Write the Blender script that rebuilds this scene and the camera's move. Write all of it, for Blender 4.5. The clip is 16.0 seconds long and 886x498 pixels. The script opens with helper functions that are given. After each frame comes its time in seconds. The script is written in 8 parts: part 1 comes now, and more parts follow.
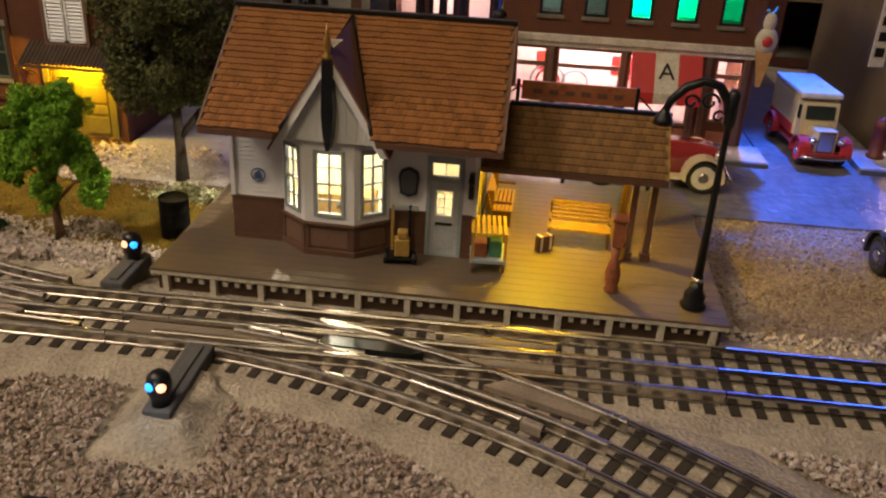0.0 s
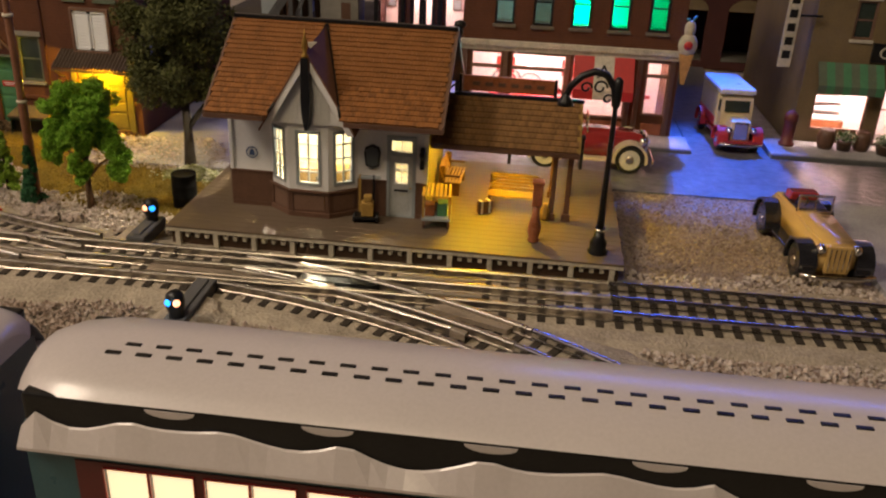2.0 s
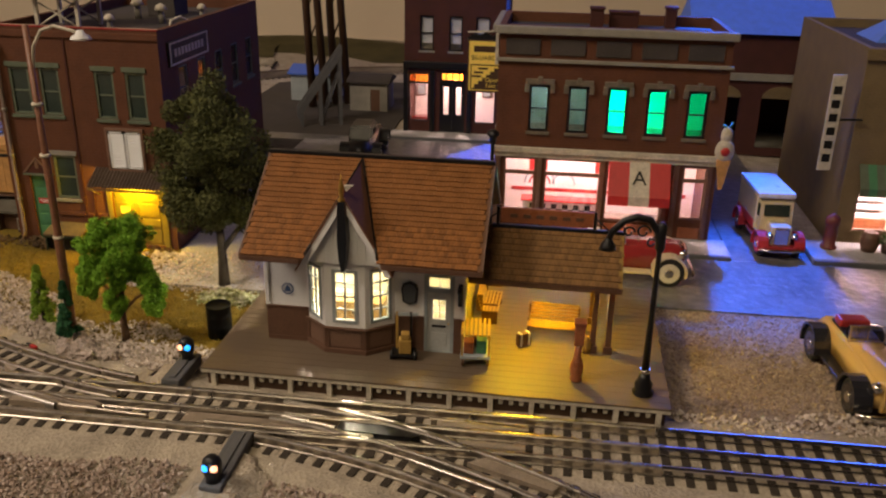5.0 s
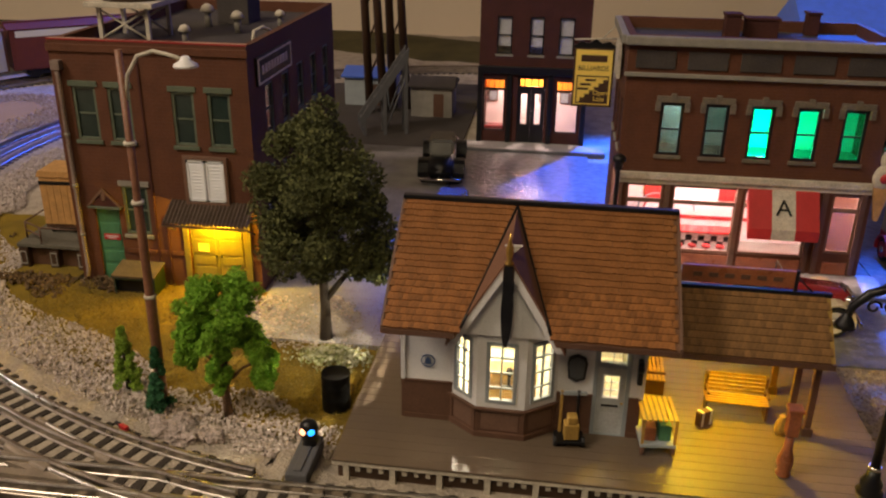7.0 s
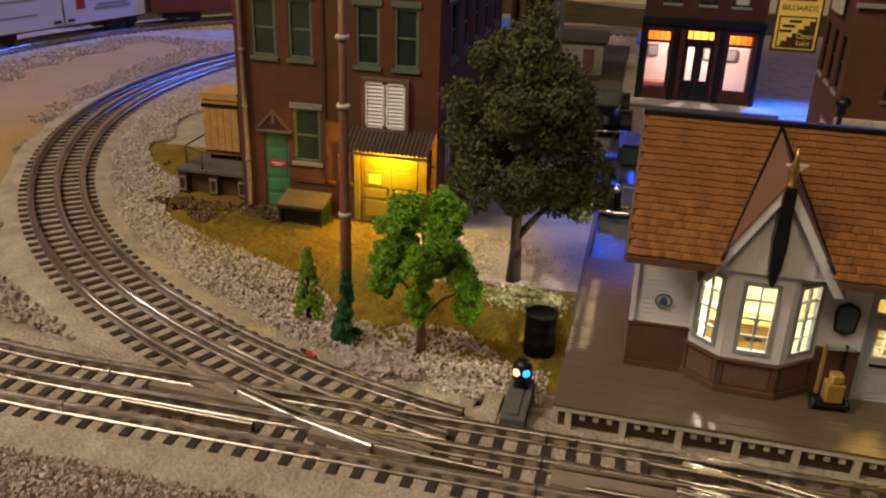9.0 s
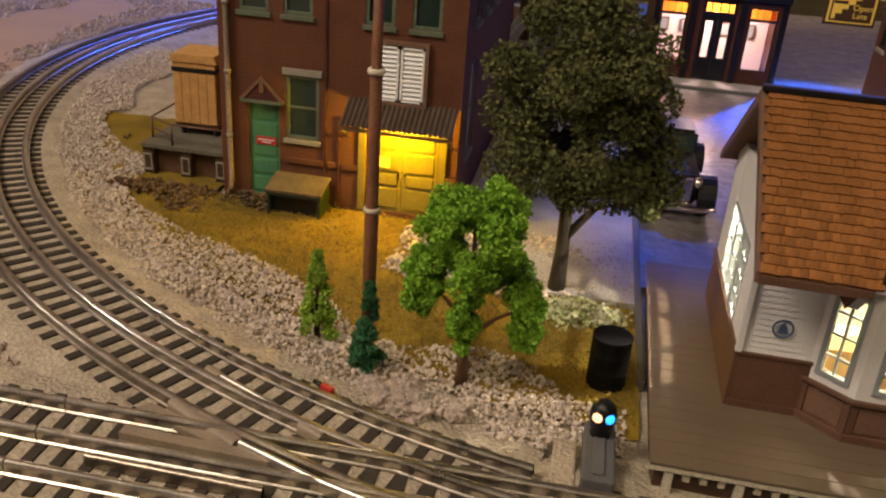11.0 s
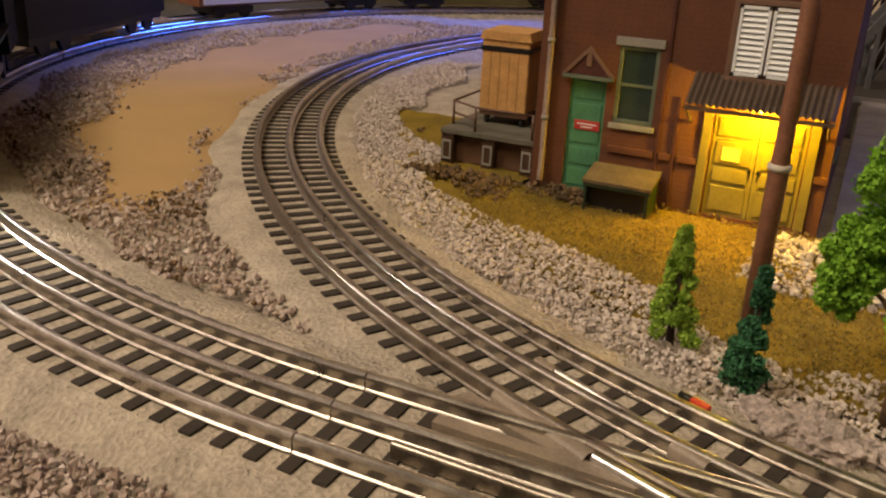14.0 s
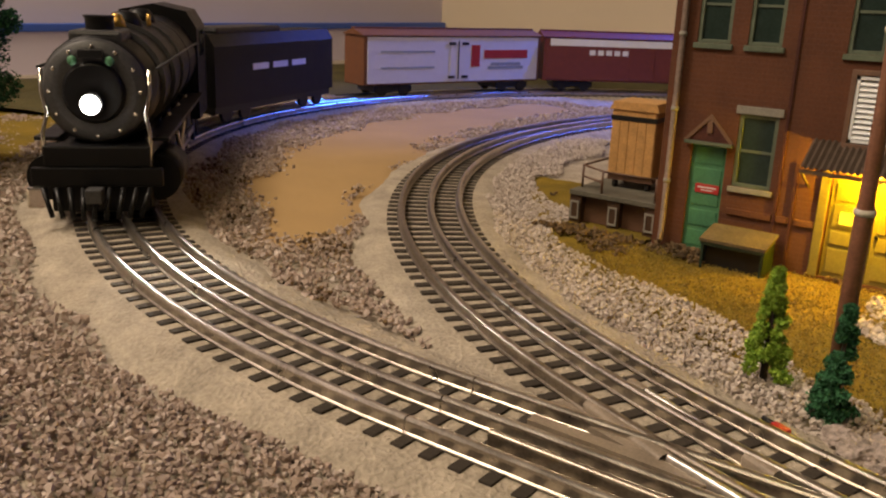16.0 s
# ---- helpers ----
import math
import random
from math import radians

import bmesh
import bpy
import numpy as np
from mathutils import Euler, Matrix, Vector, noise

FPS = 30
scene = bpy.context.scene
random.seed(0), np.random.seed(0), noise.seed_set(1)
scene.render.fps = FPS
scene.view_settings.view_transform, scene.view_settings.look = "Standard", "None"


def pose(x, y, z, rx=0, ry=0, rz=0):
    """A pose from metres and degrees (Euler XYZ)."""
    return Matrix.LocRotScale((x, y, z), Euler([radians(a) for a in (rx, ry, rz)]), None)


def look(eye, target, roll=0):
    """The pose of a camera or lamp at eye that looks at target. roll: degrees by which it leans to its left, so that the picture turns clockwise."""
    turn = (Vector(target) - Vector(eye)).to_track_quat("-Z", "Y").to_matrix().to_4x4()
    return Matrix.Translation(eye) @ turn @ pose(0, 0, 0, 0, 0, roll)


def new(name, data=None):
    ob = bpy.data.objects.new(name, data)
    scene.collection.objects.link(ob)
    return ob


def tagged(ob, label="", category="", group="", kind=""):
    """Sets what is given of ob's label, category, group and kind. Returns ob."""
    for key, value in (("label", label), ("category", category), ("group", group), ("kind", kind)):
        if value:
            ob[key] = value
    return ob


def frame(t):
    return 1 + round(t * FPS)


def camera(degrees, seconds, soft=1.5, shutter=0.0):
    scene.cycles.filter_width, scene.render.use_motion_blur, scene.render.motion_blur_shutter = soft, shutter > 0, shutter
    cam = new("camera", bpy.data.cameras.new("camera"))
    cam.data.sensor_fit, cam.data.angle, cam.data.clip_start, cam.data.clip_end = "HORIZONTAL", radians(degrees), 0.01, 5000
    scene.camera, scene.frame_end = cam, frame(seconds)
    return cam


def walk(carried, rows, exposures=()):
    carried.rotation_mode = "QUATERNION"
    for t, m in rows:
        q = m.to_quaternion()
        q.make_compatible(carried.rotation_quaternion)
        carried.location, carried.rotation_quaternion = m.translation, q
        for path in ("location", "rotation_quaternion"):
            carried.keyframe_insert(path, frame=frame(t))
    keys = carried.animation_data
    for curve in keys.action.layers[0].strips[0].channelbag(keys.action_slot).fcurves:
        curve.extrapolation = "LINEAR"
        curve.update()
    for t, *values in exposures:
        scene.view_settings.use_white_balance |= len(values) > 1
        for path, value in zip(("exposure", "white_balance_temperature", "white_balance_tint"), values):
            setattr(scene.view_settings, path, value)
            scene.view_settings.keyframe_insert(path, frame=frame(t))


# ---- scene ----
cam = camera(54.2, 16.0, soft=2.2)
U = 0.0092   # metres in one layout unit
PATH = [
    (0, (0.04, 0.019, 0.224), (-0.107, 1.815, -0.645), 3.1),
    (0.5, (0.048, 0.009, 0.229), (-0.091, 1.808, -0.635), 3.1),
    (1, (0.058, -0.026, 0.236), (-0.088, 1.771, -0.629), 2.9),
    (1.5, (0.065, -0.064, 0.239), (-0.086, 1.737, -0.617), 2.9),
    (2, (0.081, -0.092, 0.242), (-0.077, 1.717, -0.597), 2.6),
    (2.5, (0.09, -0.113, 0.24), (-0.082, 1.704, -0.579), 2.4),
    (3, (0.093, -0.115, 0.251), (-0.094, 1.711, -0.544), 2.1),
    (3.5, (0.095, -0.117, 0.264), (-0.108, 1.723, -0.494), 2.0),
    (4, (0.095, -0.107, 0.273), (-0.123, 1.738, -0.468), 1.6),
    (4.2, (0.089, -0.099, 0.278), (-0.131, 1.745, -0.465), 1.5),
    (6.3, (0.014, 0.016, 0.297), (-0.211, 1.856, -0.455), 0.7),
    (6.5, (-0.004, 0.025, 0.296), (-0.218, 1.863, -0.462), 1.0),
    (7, (-0.037, 0.028, 0.297), (-0.262, 1.856, -0.482), 0.9),
    (7.5, (-0.038, 0.019, 0.294), (-0.273, 1.839, -0.501), 0.9),
    (8, (-0.05, 0.016, 0.293), (-0.403, 1.812, -0.512), -0.1),
    (8.5, (-0.082, 0.035, 0.272), (-0.494, 1.817, -0.538), 0.6),
    (8.7, (-0.098, 0.043, 0.258), (-0.517, 1.823, -0.551), 1.3),
    (10.8, (-0.171, 0.127, 0.216), (-0.459, 1.914, -0.635), 4.3),
    (11, (-0.18, 0.134, 0.214), (-0.457, 1.92, -0.642), 4.3),
    (11.5, (-0.205, 0.148, 0.197), (-0.44, 1.933, -0.674), 4.5),
    (12, (-0.216, 0.169, 0.187), (-0.424, 1.952, -0.694), 4.6),
    (12.5, (-0.231, 0.185, 0.167), (-0.423, 1.966, -0.723), 4.8),
    (13, (-0.244, 0.188, 0.144), (-0.527, 1.955, -0.748), 4.0),
    (13.5, (-0.241, 0.187, 0.141), (-0.82, 1.914, -0.684), 3.0),
    (14, (-0.242, 0.183, 0.142), (-1.045, 1.862, -0.593), 2.6),
    (14.5, (-0.24, 0.173, 0.146), (-1.213, 1.783, -0.533), 1.7),
    (15, (-0.235, 0.162, 0.154), (-1.339, 1.711, -0.464), 1.4),
    (15.5, (-0.224, 0.148, 0.154), (-1.375, 1.673, -0.439), 1.5),
    (16, (-0.209, 0.152, 0.136), (-1.341, 1.703, -0.426), 2.2),
]
SCALE = 0.92
walk(cam, [(t, look(Vector(eye) * SCALE, Vector(target) * SCALE, roll)) for t, eye, target, roll in PATH],
     exposures=[(0.0, -0.3), (2.5, -0.3), (4.2, -0.3), (8.5, -0.29), (11.0, -0.1), (12.5, -0.01), (14.0, 0.0), (16.0, 0.05)])

# ---- world and large lights ----
world = bpy.data.worlds.new("room_dark")
scene.world = world
world.use_nodes = True
world.node_tree.nodes["Background"].inputs["Color"].default_value = (0.9, 0.75, 0.6, 1)
world.node_tree.nodes["Background"].inputs["Strength"].default_value = 0.006


def lamp(name, kind, x, y, z, watts, colour, size=0.3, target=None, spread=None, size_y=None):
    d = bpy.data.lights.new(name, kind)
    d.energy, d.color = watts, colour
    if kind == "AREA":
        d.size = size * U
        if size_y:
            d.shape, d.size_y = "RECTANGLE", size_y * U
    else:
        d.shadow_soft_size = size * U
    if kind == "SPOT":
        d.spot_size, d.spot_blend = radians(spread or 90), 0.6
    ob = new(name, d)
    eye = Vector((x, y, z)) * U
    ob.matrix_world = look(eye, Vector(target) * U) if target else Matrix.Translation(eye)
    return ob


lamp("room_ceiling_lamp", "AREA", -25, -75, 150, 9.9, (1.0, 0.775, 0.49), 55, (-20, 45, 0))
lamp("room_side_lamp", "AREA", -120, -20, 150, 20.2, (1.0, 0.815, 0.63), 45, (-62, 45, 0))
# blue layout lighting: strips under the valance, and pools on the streets
lamp("blue_strip_lamp", "AREA", 50, 132, 60, 1.9, (0.02, 0.12, 1.0), 80, (20, 36, 0), size_y=4)
lamp("blue_layout_lamp", "SPOT", 27, 118, 75, 140.0, (0.01, 0.13, 1.0), 2, (23.5, 64.5, 0), 14)
lamp("blue_back_lamp", "SPOT", 25, 150, 70, 250.0, (0.01, 0.12, 1.0), 2, (3.5, 99, 0), 17)
lamp("blue_street_lamp", "SPOT", -30, 150, 70, 45.0, (0.01, 0.12, 1.0), 2, (-8.5, 67, 0), 12)
lamp("blue_curve_lamp", "SPOT", -60, 165, 60, 32.0, (0.02, 0.12, 1.0), 2, (-80, 112, 0), 40)

# ---- materials ----
def mat(name, colour, rough=0.6, metal=0.0, vary=0.18, scale=120, bump=0.15, fine=900, spot=0.0, each=0.0, coat=0.0, dark=None):
    """Paint, plastic, plaster and the like: mottling at two scales, fine relief, and a shade of its own for each piece."""
    m = bpy.data.materials.new(name)
    m.use_nodes = True
    nt = m.node_tree
    N, L = nt.nodes, nt.links
    b = N["Principled BSDF"]
    b.inputs["Metallic"].default_value = metal
    if coat:
        b.inputs["Coat Weight"].default_value = coat
        b.inputs["Coat Roughness"].default_value = 0.15
    tc = N.new("ShaderNodeTexCoord")
    n1 = N.new("ShaderNodeTexNoise"); n1.inputs["Scale"].default_value = scale; n1.inputs["Detail"].default_value = 5
    n2 = N.new("ShaderNodeTexNoise"); n2.inputs["Scale"].default_value = fine; n2.inputs["Detail"].default_value = 3
    L.new(tc.outputs["Object"], n1.inputs["Vector"]); L.new(tc.outputs["Object"], n2.inputs["Vector"])
    add = N.new("ShaderNodeMath"); add.operation = "ADD"
    L.new(n1.outputs["Fac"], add.inputs[0]); L.new(n2.outputs["Fac"], add.inputs[1])
    last = add.outputs[0]
    if each:
        oi = N.new("ShaderNodeObjectInfo")
        ma = N.new("ShaderNodeMath"); ma.operation = "MULTIPLY_ADD"; ma.inputs[1].default_value = each; 
        L.new(oi.outputs["Random"], ma.inputs[0]); L.new(last, ma.inputs[2])
        last = ma.outputs[0]
    rg = N.new("ShaderNodeMapRange"); rg.inputs["From Min"].default_value = 0.55; rg.inputs["From Max"].default_value = 1.45 + each
    L.new(last, rg.inputs["Value"])
    mix = N.new("ShaderNodeMix"); mix.data_type = "RGBA"
    lo = dark or [c * (1 - vary * 1.6) for c in colour]
    hi = [min(1, c * (1 + vary)) for c in colour]
    mix.inputs["A"].default_value = (*lo, 1); mix.inputs["B"].default_value = (*hi, 1)
    L.new(rg.outputs[0], mix.inputs["Factor"]); L.new(mix.outputs["Result"], b.inputs["Base Color"])
    rr = N.new("ShaderNodeMapRange"); rr.inputs["To Min"].default_value = max(0.03, rough - 0.1); rr.inputs["To Max"].default_value = min(1, rough + 0.12)
    L.new(n1.outputs["Fac"], rr.inputs["Value"]); L.new(rr.outputs[0], b.inputs["Roughness"])
    if bump:
        bp = N.new("ShaderNodeBump"); bp.inputs["Strength"].default_value = bump; bp.inputs["Distance"].default_value = 0.0006
        L.new(n2.outputs["Fac"], bp.inputs["Height"]); L.new(bp.outputs["Normal"], b.inputs["Normal"])
    return m


def glow(name, colour, strength):
    m = bpy.data.materials.new(name)
    m.use_nodes = True
    b = m.node_tree.nodes["Principled BSDF"]
    b.inputs["Base Color"].default_value = (*colour, 1)
    b.inputs["Emission Color"].default_value = (*colour, 1)
    b.inputs["Emission Strength"].default_value = strength
    return m


def glass_mat(name, tint=(1, 1, 1), share=0.12):
    m = bpy.data.materials.new(name)
    m.use_nodes = True
    nt = m.node_tree
    nt.nodes.clear()
    out = nt.nodes.new("ShaderNodeOutputMaterial")
    mix = nt.nodes.new("ShaderNodeMixShader"); mix.inputs[0].default_value = share
    tr = nt.nodes.new("ShaderNodeBsdfTransparent"); tr.inputs[0].default_value = (*tint, 1)
    gl = nt.nodes.new("ShaderNodeBsdfGlossy"); gl.inputs["Roughness"].default_value = 0.05
    nt.links.new(tr.outputs[0], mix.inputs[1]); nt.links.new(gl.outputs[0], mix.inputs[2]); nt.links.new(mix.outputs[0], out.inputs[0])
    return m


def brick_mat(name, colour, mortar, each=(0.0075, 0.0025)):
    """Small moulded brickwork, too fine to tell apart singly."""
    m = mat(name, colour, 0.75, vary=0.25, scale=60, bump=0)
    nt = m.node_tree
    N, L = nt.nodes, nt.links
    b = N["Principled BSDF"]
    geo = N.new("ShaderNodeTexCoord")
    sep = N.new("ShaderNodeSeparateXYZ"); L.new(geo.outputs["Object"], sep.inputs[0])
    su = N.new("ShaderNodeMath"); su.operation = "ADD"; L.new(sep.outputs[0], su.inputs[0]); L.new(sep.outputs[1], su.inputs[1])
    co = N.new("ShaderNodeCombineXYZ"); L.new(su.outputs[0], co.inputs[0]); L.new(sep.outputs[2], co.inputs[1])
    br = N.new("ShaderNodeTexBrick"); L.new(co.outputs[0], br.inputs["Vector"])
    br.inputs["Scale"].default_value = 1.0; br.inputs["Brick Width"].default_value = each[0]; br.inputs["Row Height"].default_value = each[1]
    br.inputs["Mortar Size"].default_value = 0.00022
    base = b.inputs["Base Color"].links[0].from_socket
    mx = N.new("ShaderNodeMix"); mx.data_type = "RGBA"; mx.inputs["B"].default_value = (*mortar, 1)
    ml = N.new("ShaderNodeMath"); ml.operation = "MULTIPLY"; ml.inputs[1].default_value = 0.25
    L.new(br.outputs["Fac"], ml.inputs[0]); L.new(ml.outputs[0], mx.inputs["Factor"]); L.new(base, mx.inputs["A"]); L.new(mx.outputs["Result"], b.inputs["Base Color"])
    bp = N.new("ShaderNodeBump"); bp.inputs["Strength"].default_value = 0.5; bp.inputs["Distance"].default_value = 0.0004; bp.invert = True
    L.new(br.outputs["Fac"], bp.inputs["Height"]); L.new(bp.outputs["Normal"], b.inputs["Normal"])
    return m


M_SAND = mat("sand_roadbed", (0.43, 0.37, 0.29), 0.95, vary=0.3, scale=70, bump=1.0, fine=620)
M_SAND.node_tree.nodes["Bump"].inputs["Distance"].default_value = 0.0016
M_DIRT = mat("bare_tan_ground", (0.40, 0.26, 0.11), 0.95, vary=0.15, scale=15, bump=0.5, fine=1200)
M_ROAD = mat("asphalt_road", (0.15, 0.145, 0.15), 0.38, vary=0.35, scale=40, bump=0.6, fine=160, coat=0.35)
M_ROAD.node_tree.links.new(M_ROAD.node_tree.nodes["Bump"].outputs["Normal"], M_ROAD.node_tree.nodes["Principled BSDF"].inputs["Coat Normal"])
M_ROAD.node_tree.nodes["Bump"].inputs["Distance"].default_value = 0.0016
M_KERB = mat("kerb_stone", (0.10, 0.10, 0.105), 0.8)
M_WALK = mat("pavement_grey", (0.34, 0.33, 0.33), 0.8, vary=0.3, scale=50)
M_GRASS = mat("dry_grass_mat", (0.26, 0.17, 0.018), 0.95, vary=0.3, scale=28, bump=1.0, fine=1700, dark=(0.07, 0.055, 0.012))
M_LOT = mat("lot_gravel", (0.31, 0.245, 0.19), 0.95, vary=0.4, scale=150, bump=1.0, fine=800)
M_STEEL = mat("rail_steel", (0.62, 0.57, 0.50), 0.30, 1.0, vary=0.25, scale=80, bump=0.05)
M_SHINY = mat("polished_rail_steel", (0.62, 0.61, 0.59), 0.13, 1.0, vary=0.2, scale=60, bump=0.02)
# lighter copy of the rail steel, with lamp glare put into its colour
M_GLARE = mat("glare_lit_rail", (0.78, 0.75, 0.70), 0.36, 1.0, vary=0.15, scale=60, bump=0.03)
M_OLDRAIL = mat("weathered_rail", (0.38, 0.33, 0.27), 0.36, 0.95, vary=0.3, scale=80, bump=0.05)
M_TIE = mat("tie_dark", (0.042, 0.033, 0.025), 0.8, vary=0.3, scale=300, each=0.5)
M_BLACK = mat("black_plastic", (0.009, 0.009, 0.010), 0.34, vary=0.3)
M_SWITCH = mat("switch_plastic", (0.25, 0.20, 0.15), 0.5, vary=0.25, scale=90)
M_DECK = mat("deck_brown", (0.125, 0.092, 0.062), 0.5, vary=0.12, scale=30, each=0.15)
M_CREAM = mat("weathered_cream_paint", (0.55, 0.50, 0.40), 0.7, vary=0.3, scale=150)
M_WHITE = mat("white_clapboard", (0.72, 0.72, 0.72), 0.6, vary=0.08, scale=80)
M_GREYB = mat("grey_blue_trim", (0.30, 0.34, 0.36), 0.5, vary=0.12)
M_GABLE = mat("gable_brown_sheet", (0.19, 0.09, 0.05), 0.8, vary=0.2)
M_BROWN = mat("brown_wainscot", (0.115, 0.058, 0.035), 0.5, vary=0.2)
M_BROWN2 = mat("brown_panel", (0.16, 0.09, 0.06), 0.5, vary=0.2)
M_SHINGLE = mat("shingle_terracotta", (0.29, 0.118, 0.034), 0.5, vary=0.42, scale=120, each=0.6)
M_SHINGLE2 = mat("shingle_faded", (0.23, 0.118, 0.040), 0.5, vary=0.4, scale=120, each=0.5)
M_ROOFIN = mat("roof_board", (0.17, 0.085, 0.045), 0.8)
M_BRICK = brick_mat("red_brick", (0.112, 0.043, 0.022), (0.11, 0.06, 0.045))
M_BRICKD = brick_mat("dark_brick", (0.07, 0.024, 0.019), (0.07, 0.03, 0.025))
M_TANB = brick_mat("tan_brick", (0.17, 0.12, 0.055), (0.18, 0.14, 0.08))
M_GREEN = mat("green_paint", (0.06, 0.20, 0.10), 0.55, vary=0.2)
M_SAGE = mat("sage_trim", (0.10, 0.125, 0.085), 0.6, vary=0.25)
M_YELLOW = mat("ochre_paint", (0.18, 0.145, 0.03), 0.55, vary=0.2)
M_STONE = mat("grey_stone_trim", (0.25, 0.235, 0.20), 0.7, vary=0.2)
M_TAR = mat("tar_roof", (0.055, 0.046, 0.042), 0.85, vary=0.35, scale=40, bump=0.5)
M_CORR = mat("corrugated_rust", (0.10, 0.07, 0.05), 0.6, 0.3, vary=0.3)
M_DARKGLASS = mat("dark_glass", (0.02, 0.035, 0.03), 0.12, vary=0.2, bump=0)
M_GLASS = glass_mat("clear_pane")
M_BLIND = mat("white_louvre", (0.75, 0.77, 0.80), 0.5, vary=0.05)
M_RED = mat("red_paint", (0.45, 0.03, 0.03), 0.4, vary=0.15)
M_MAROON = mat("maroon_enamel", (0.30, 0.03, 0.03), 0.15, vary=0.1, bump=0, coat=0.6)
M_CREAMCAR = mat("cream_enamel", (0.66, 0.56, 0.36), 0.15, vary=0.05, bump=0, coat=0.6)
M_YCAR = mat("mustard_enamel", (0.55, 0.36, 0.12), 0.15, vary=0.05, bump=0, coat=0.6)
M_NAVY = mat("dark_enamel", (0.02, 0.02, 0.025), 0.12, vary=0.1, bump=0, coat=0.7)
M_CHROME = mat("chrome", (0.75, 0.72, 0.66), 0.15, 1.0, vary=0.05, bump=0)
M_RUBBER = mat("rubber", (0.02, 0.02, 0.02), 0.7)
M_TYREWHITE = mat("whitewall", (0.6, 0.57, 0.5), 0.6)
M_WOOD = mat("crate_wood", (0.50, 0.27, 0.09), 0.6, vary=0.25, scale=200)
M_BENCH = mat("bench_wood", (0.36, 0.22, 0.05), 0.5, vary=0.2, scale=200)
M_POLE = mat("pole_brown", (0.20, 0.085, 0.045), 0.45, vary=0.3, scale=80)
M_BARK = mat("bark", (0.045, 0.033, 0.022), 0.9, vary=0.35, scale=300, bump=0.8)
M_BARKL = mat("light_bark", (0.16, 0.09, 0.04), 0.9, vary=0.35, scale=300, bump=0.8)
M_STONES = mat("ballast_stone", (0.40, 0.33, 0.29), 0.9, vary=0.5, scale=200, bump=1.0, fine=900)
# darkened copy of the wall paint, keeps bounced light low
M_LOWBOUNCE = mat("low_bounce_wall", (0.16, 0.14, 0.12), 0.9, vary=0.08, scale=3, bump=0.1)
M_CARWHITE = mat("silver_white_roof", (0.53, 0.49, 0.495), 0.3, vary=0.06, scale=20, bump=0.03, coat=0.3)
M_TEAL = mat("teal_coach_paint", (0.028, 0.09, 0.115), 0.3, vary=0.1)
M_LOCO = mat("loco_black", (0.0045, 0.0045, 0.005), 0.4, 0.0, vary=0.3)
M_GRAPH = mat("smokebox_graphite", (0.06, 0.06, 0.062), 0.5, 0.3, vary=0.3)
M_REEFER = mat("reefer_white", (0.72, 0.72, 0.72), 0.5, vary=0.05)
M_BOXRED = mat("boxcar_maroon", (0.14, 0.03, 0.025), 0.55, vary=0.15)
M_ORANGE = mat("orange_roofend", (0.16, 0.06, 0.025), 0.6)
M_LILAC = mat("lilac_wall_paint", (0.74, 0.68, 0.74), 0.9, vary=0.06, scale=3, bump=0.1)
# blue LED light put into the base colour, for edge trim and shed roofs
M_BLUELIT = mat("blue_lit_trim", (0.06, 0.14, 0.55), 0.5, vary=0.1)
M_BACKWALL = mat("warm_wall_paint", (0.72, 0.60, 0.44), 0.9, vary=0.06, scale=3, bump=0.1)
M_HILL = mat("hill_turf", (0.085, 0.072, 0.028), 0.95, vary=0.4, scale=20, bump=1.0, fine=500)
M_SIGNY = mat("sign_yellow", (0.92, 0.68, 0.14), 0.5, vary=0.08)
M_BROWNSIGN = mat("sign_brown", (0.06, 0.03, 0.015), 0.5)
M_PINK = mat("diner_interior", (0.85, 0.72, 0.70), 0.7, vary=0.1)
M_GREENIN = mat("green_room_wall", (0.6, 0.75, 0.68), 0.8, vary=0.1)
M_IN = mat("interior_wall", (0.78, 0.72, 0.52), 0.8, vary=0.15)
M_WOODRED = mat("varnished_wood", (0.30, 0.10, 0.04), 0.3, vary=0.25)
# pale fill that whitens window panes
M_PALEPANE = mat("pale_pane_fill", (0.55, 0.57, 0.62), 0.8, vary=0.15)
# roof colour with the blue layout lighting painted in
M_BLUELITROOF = mat("blue_lit_roof", (0.10, 0.22, 0.70), 0.5, vary=0.15)
M_GOLD = mat("gilt", (0.6, 0.38, 0.1), 0.3, 0.9)

for m, k in ((M_LOCO, 0.25), (M_BRICK, 0.25), (M_BRICKD, 0.25), (M_GRASS, 0.2), (M_HILL, 0.2), (M_BLACK, 0.35), (M_TIE, 0.3), (M_SAND, 0.25)):
    m.node_tree.nodes["Principled BSDF"].inputs["Specular IOR Level"].default_value = k


# ---- mesh helpers, in layout units ----
def B():
    return bmesh.new()


def box(bm, x0, x1, y0, y1, z0, z1, bev=0.0):
    vs = [bm.verts.new(p) for p in ((x0, y0, z0), (x1, y0, z0), (x1, y1, z0), (x0, y1, z0), (x0, y0, z1), (x1, y0, z1), (x1, y1, z1), (x0, y1, z1))]
    fs = [bm.faces.new([vs[i] for i in f]) for f in ((3, 2, 1, 0), (4, 5, 6, 7), (0, 1, 5, 4), (1, 2, 6, 5), (2, 3, 7, 6), (3, 0, 4, 7))]
    if bev:
        bmesh.ops.bevel(bm, geom=list({e for f in fs for e in f.edges}), offset=bev, segments=2, affect="EDGES", profile=0.6)
    return bm


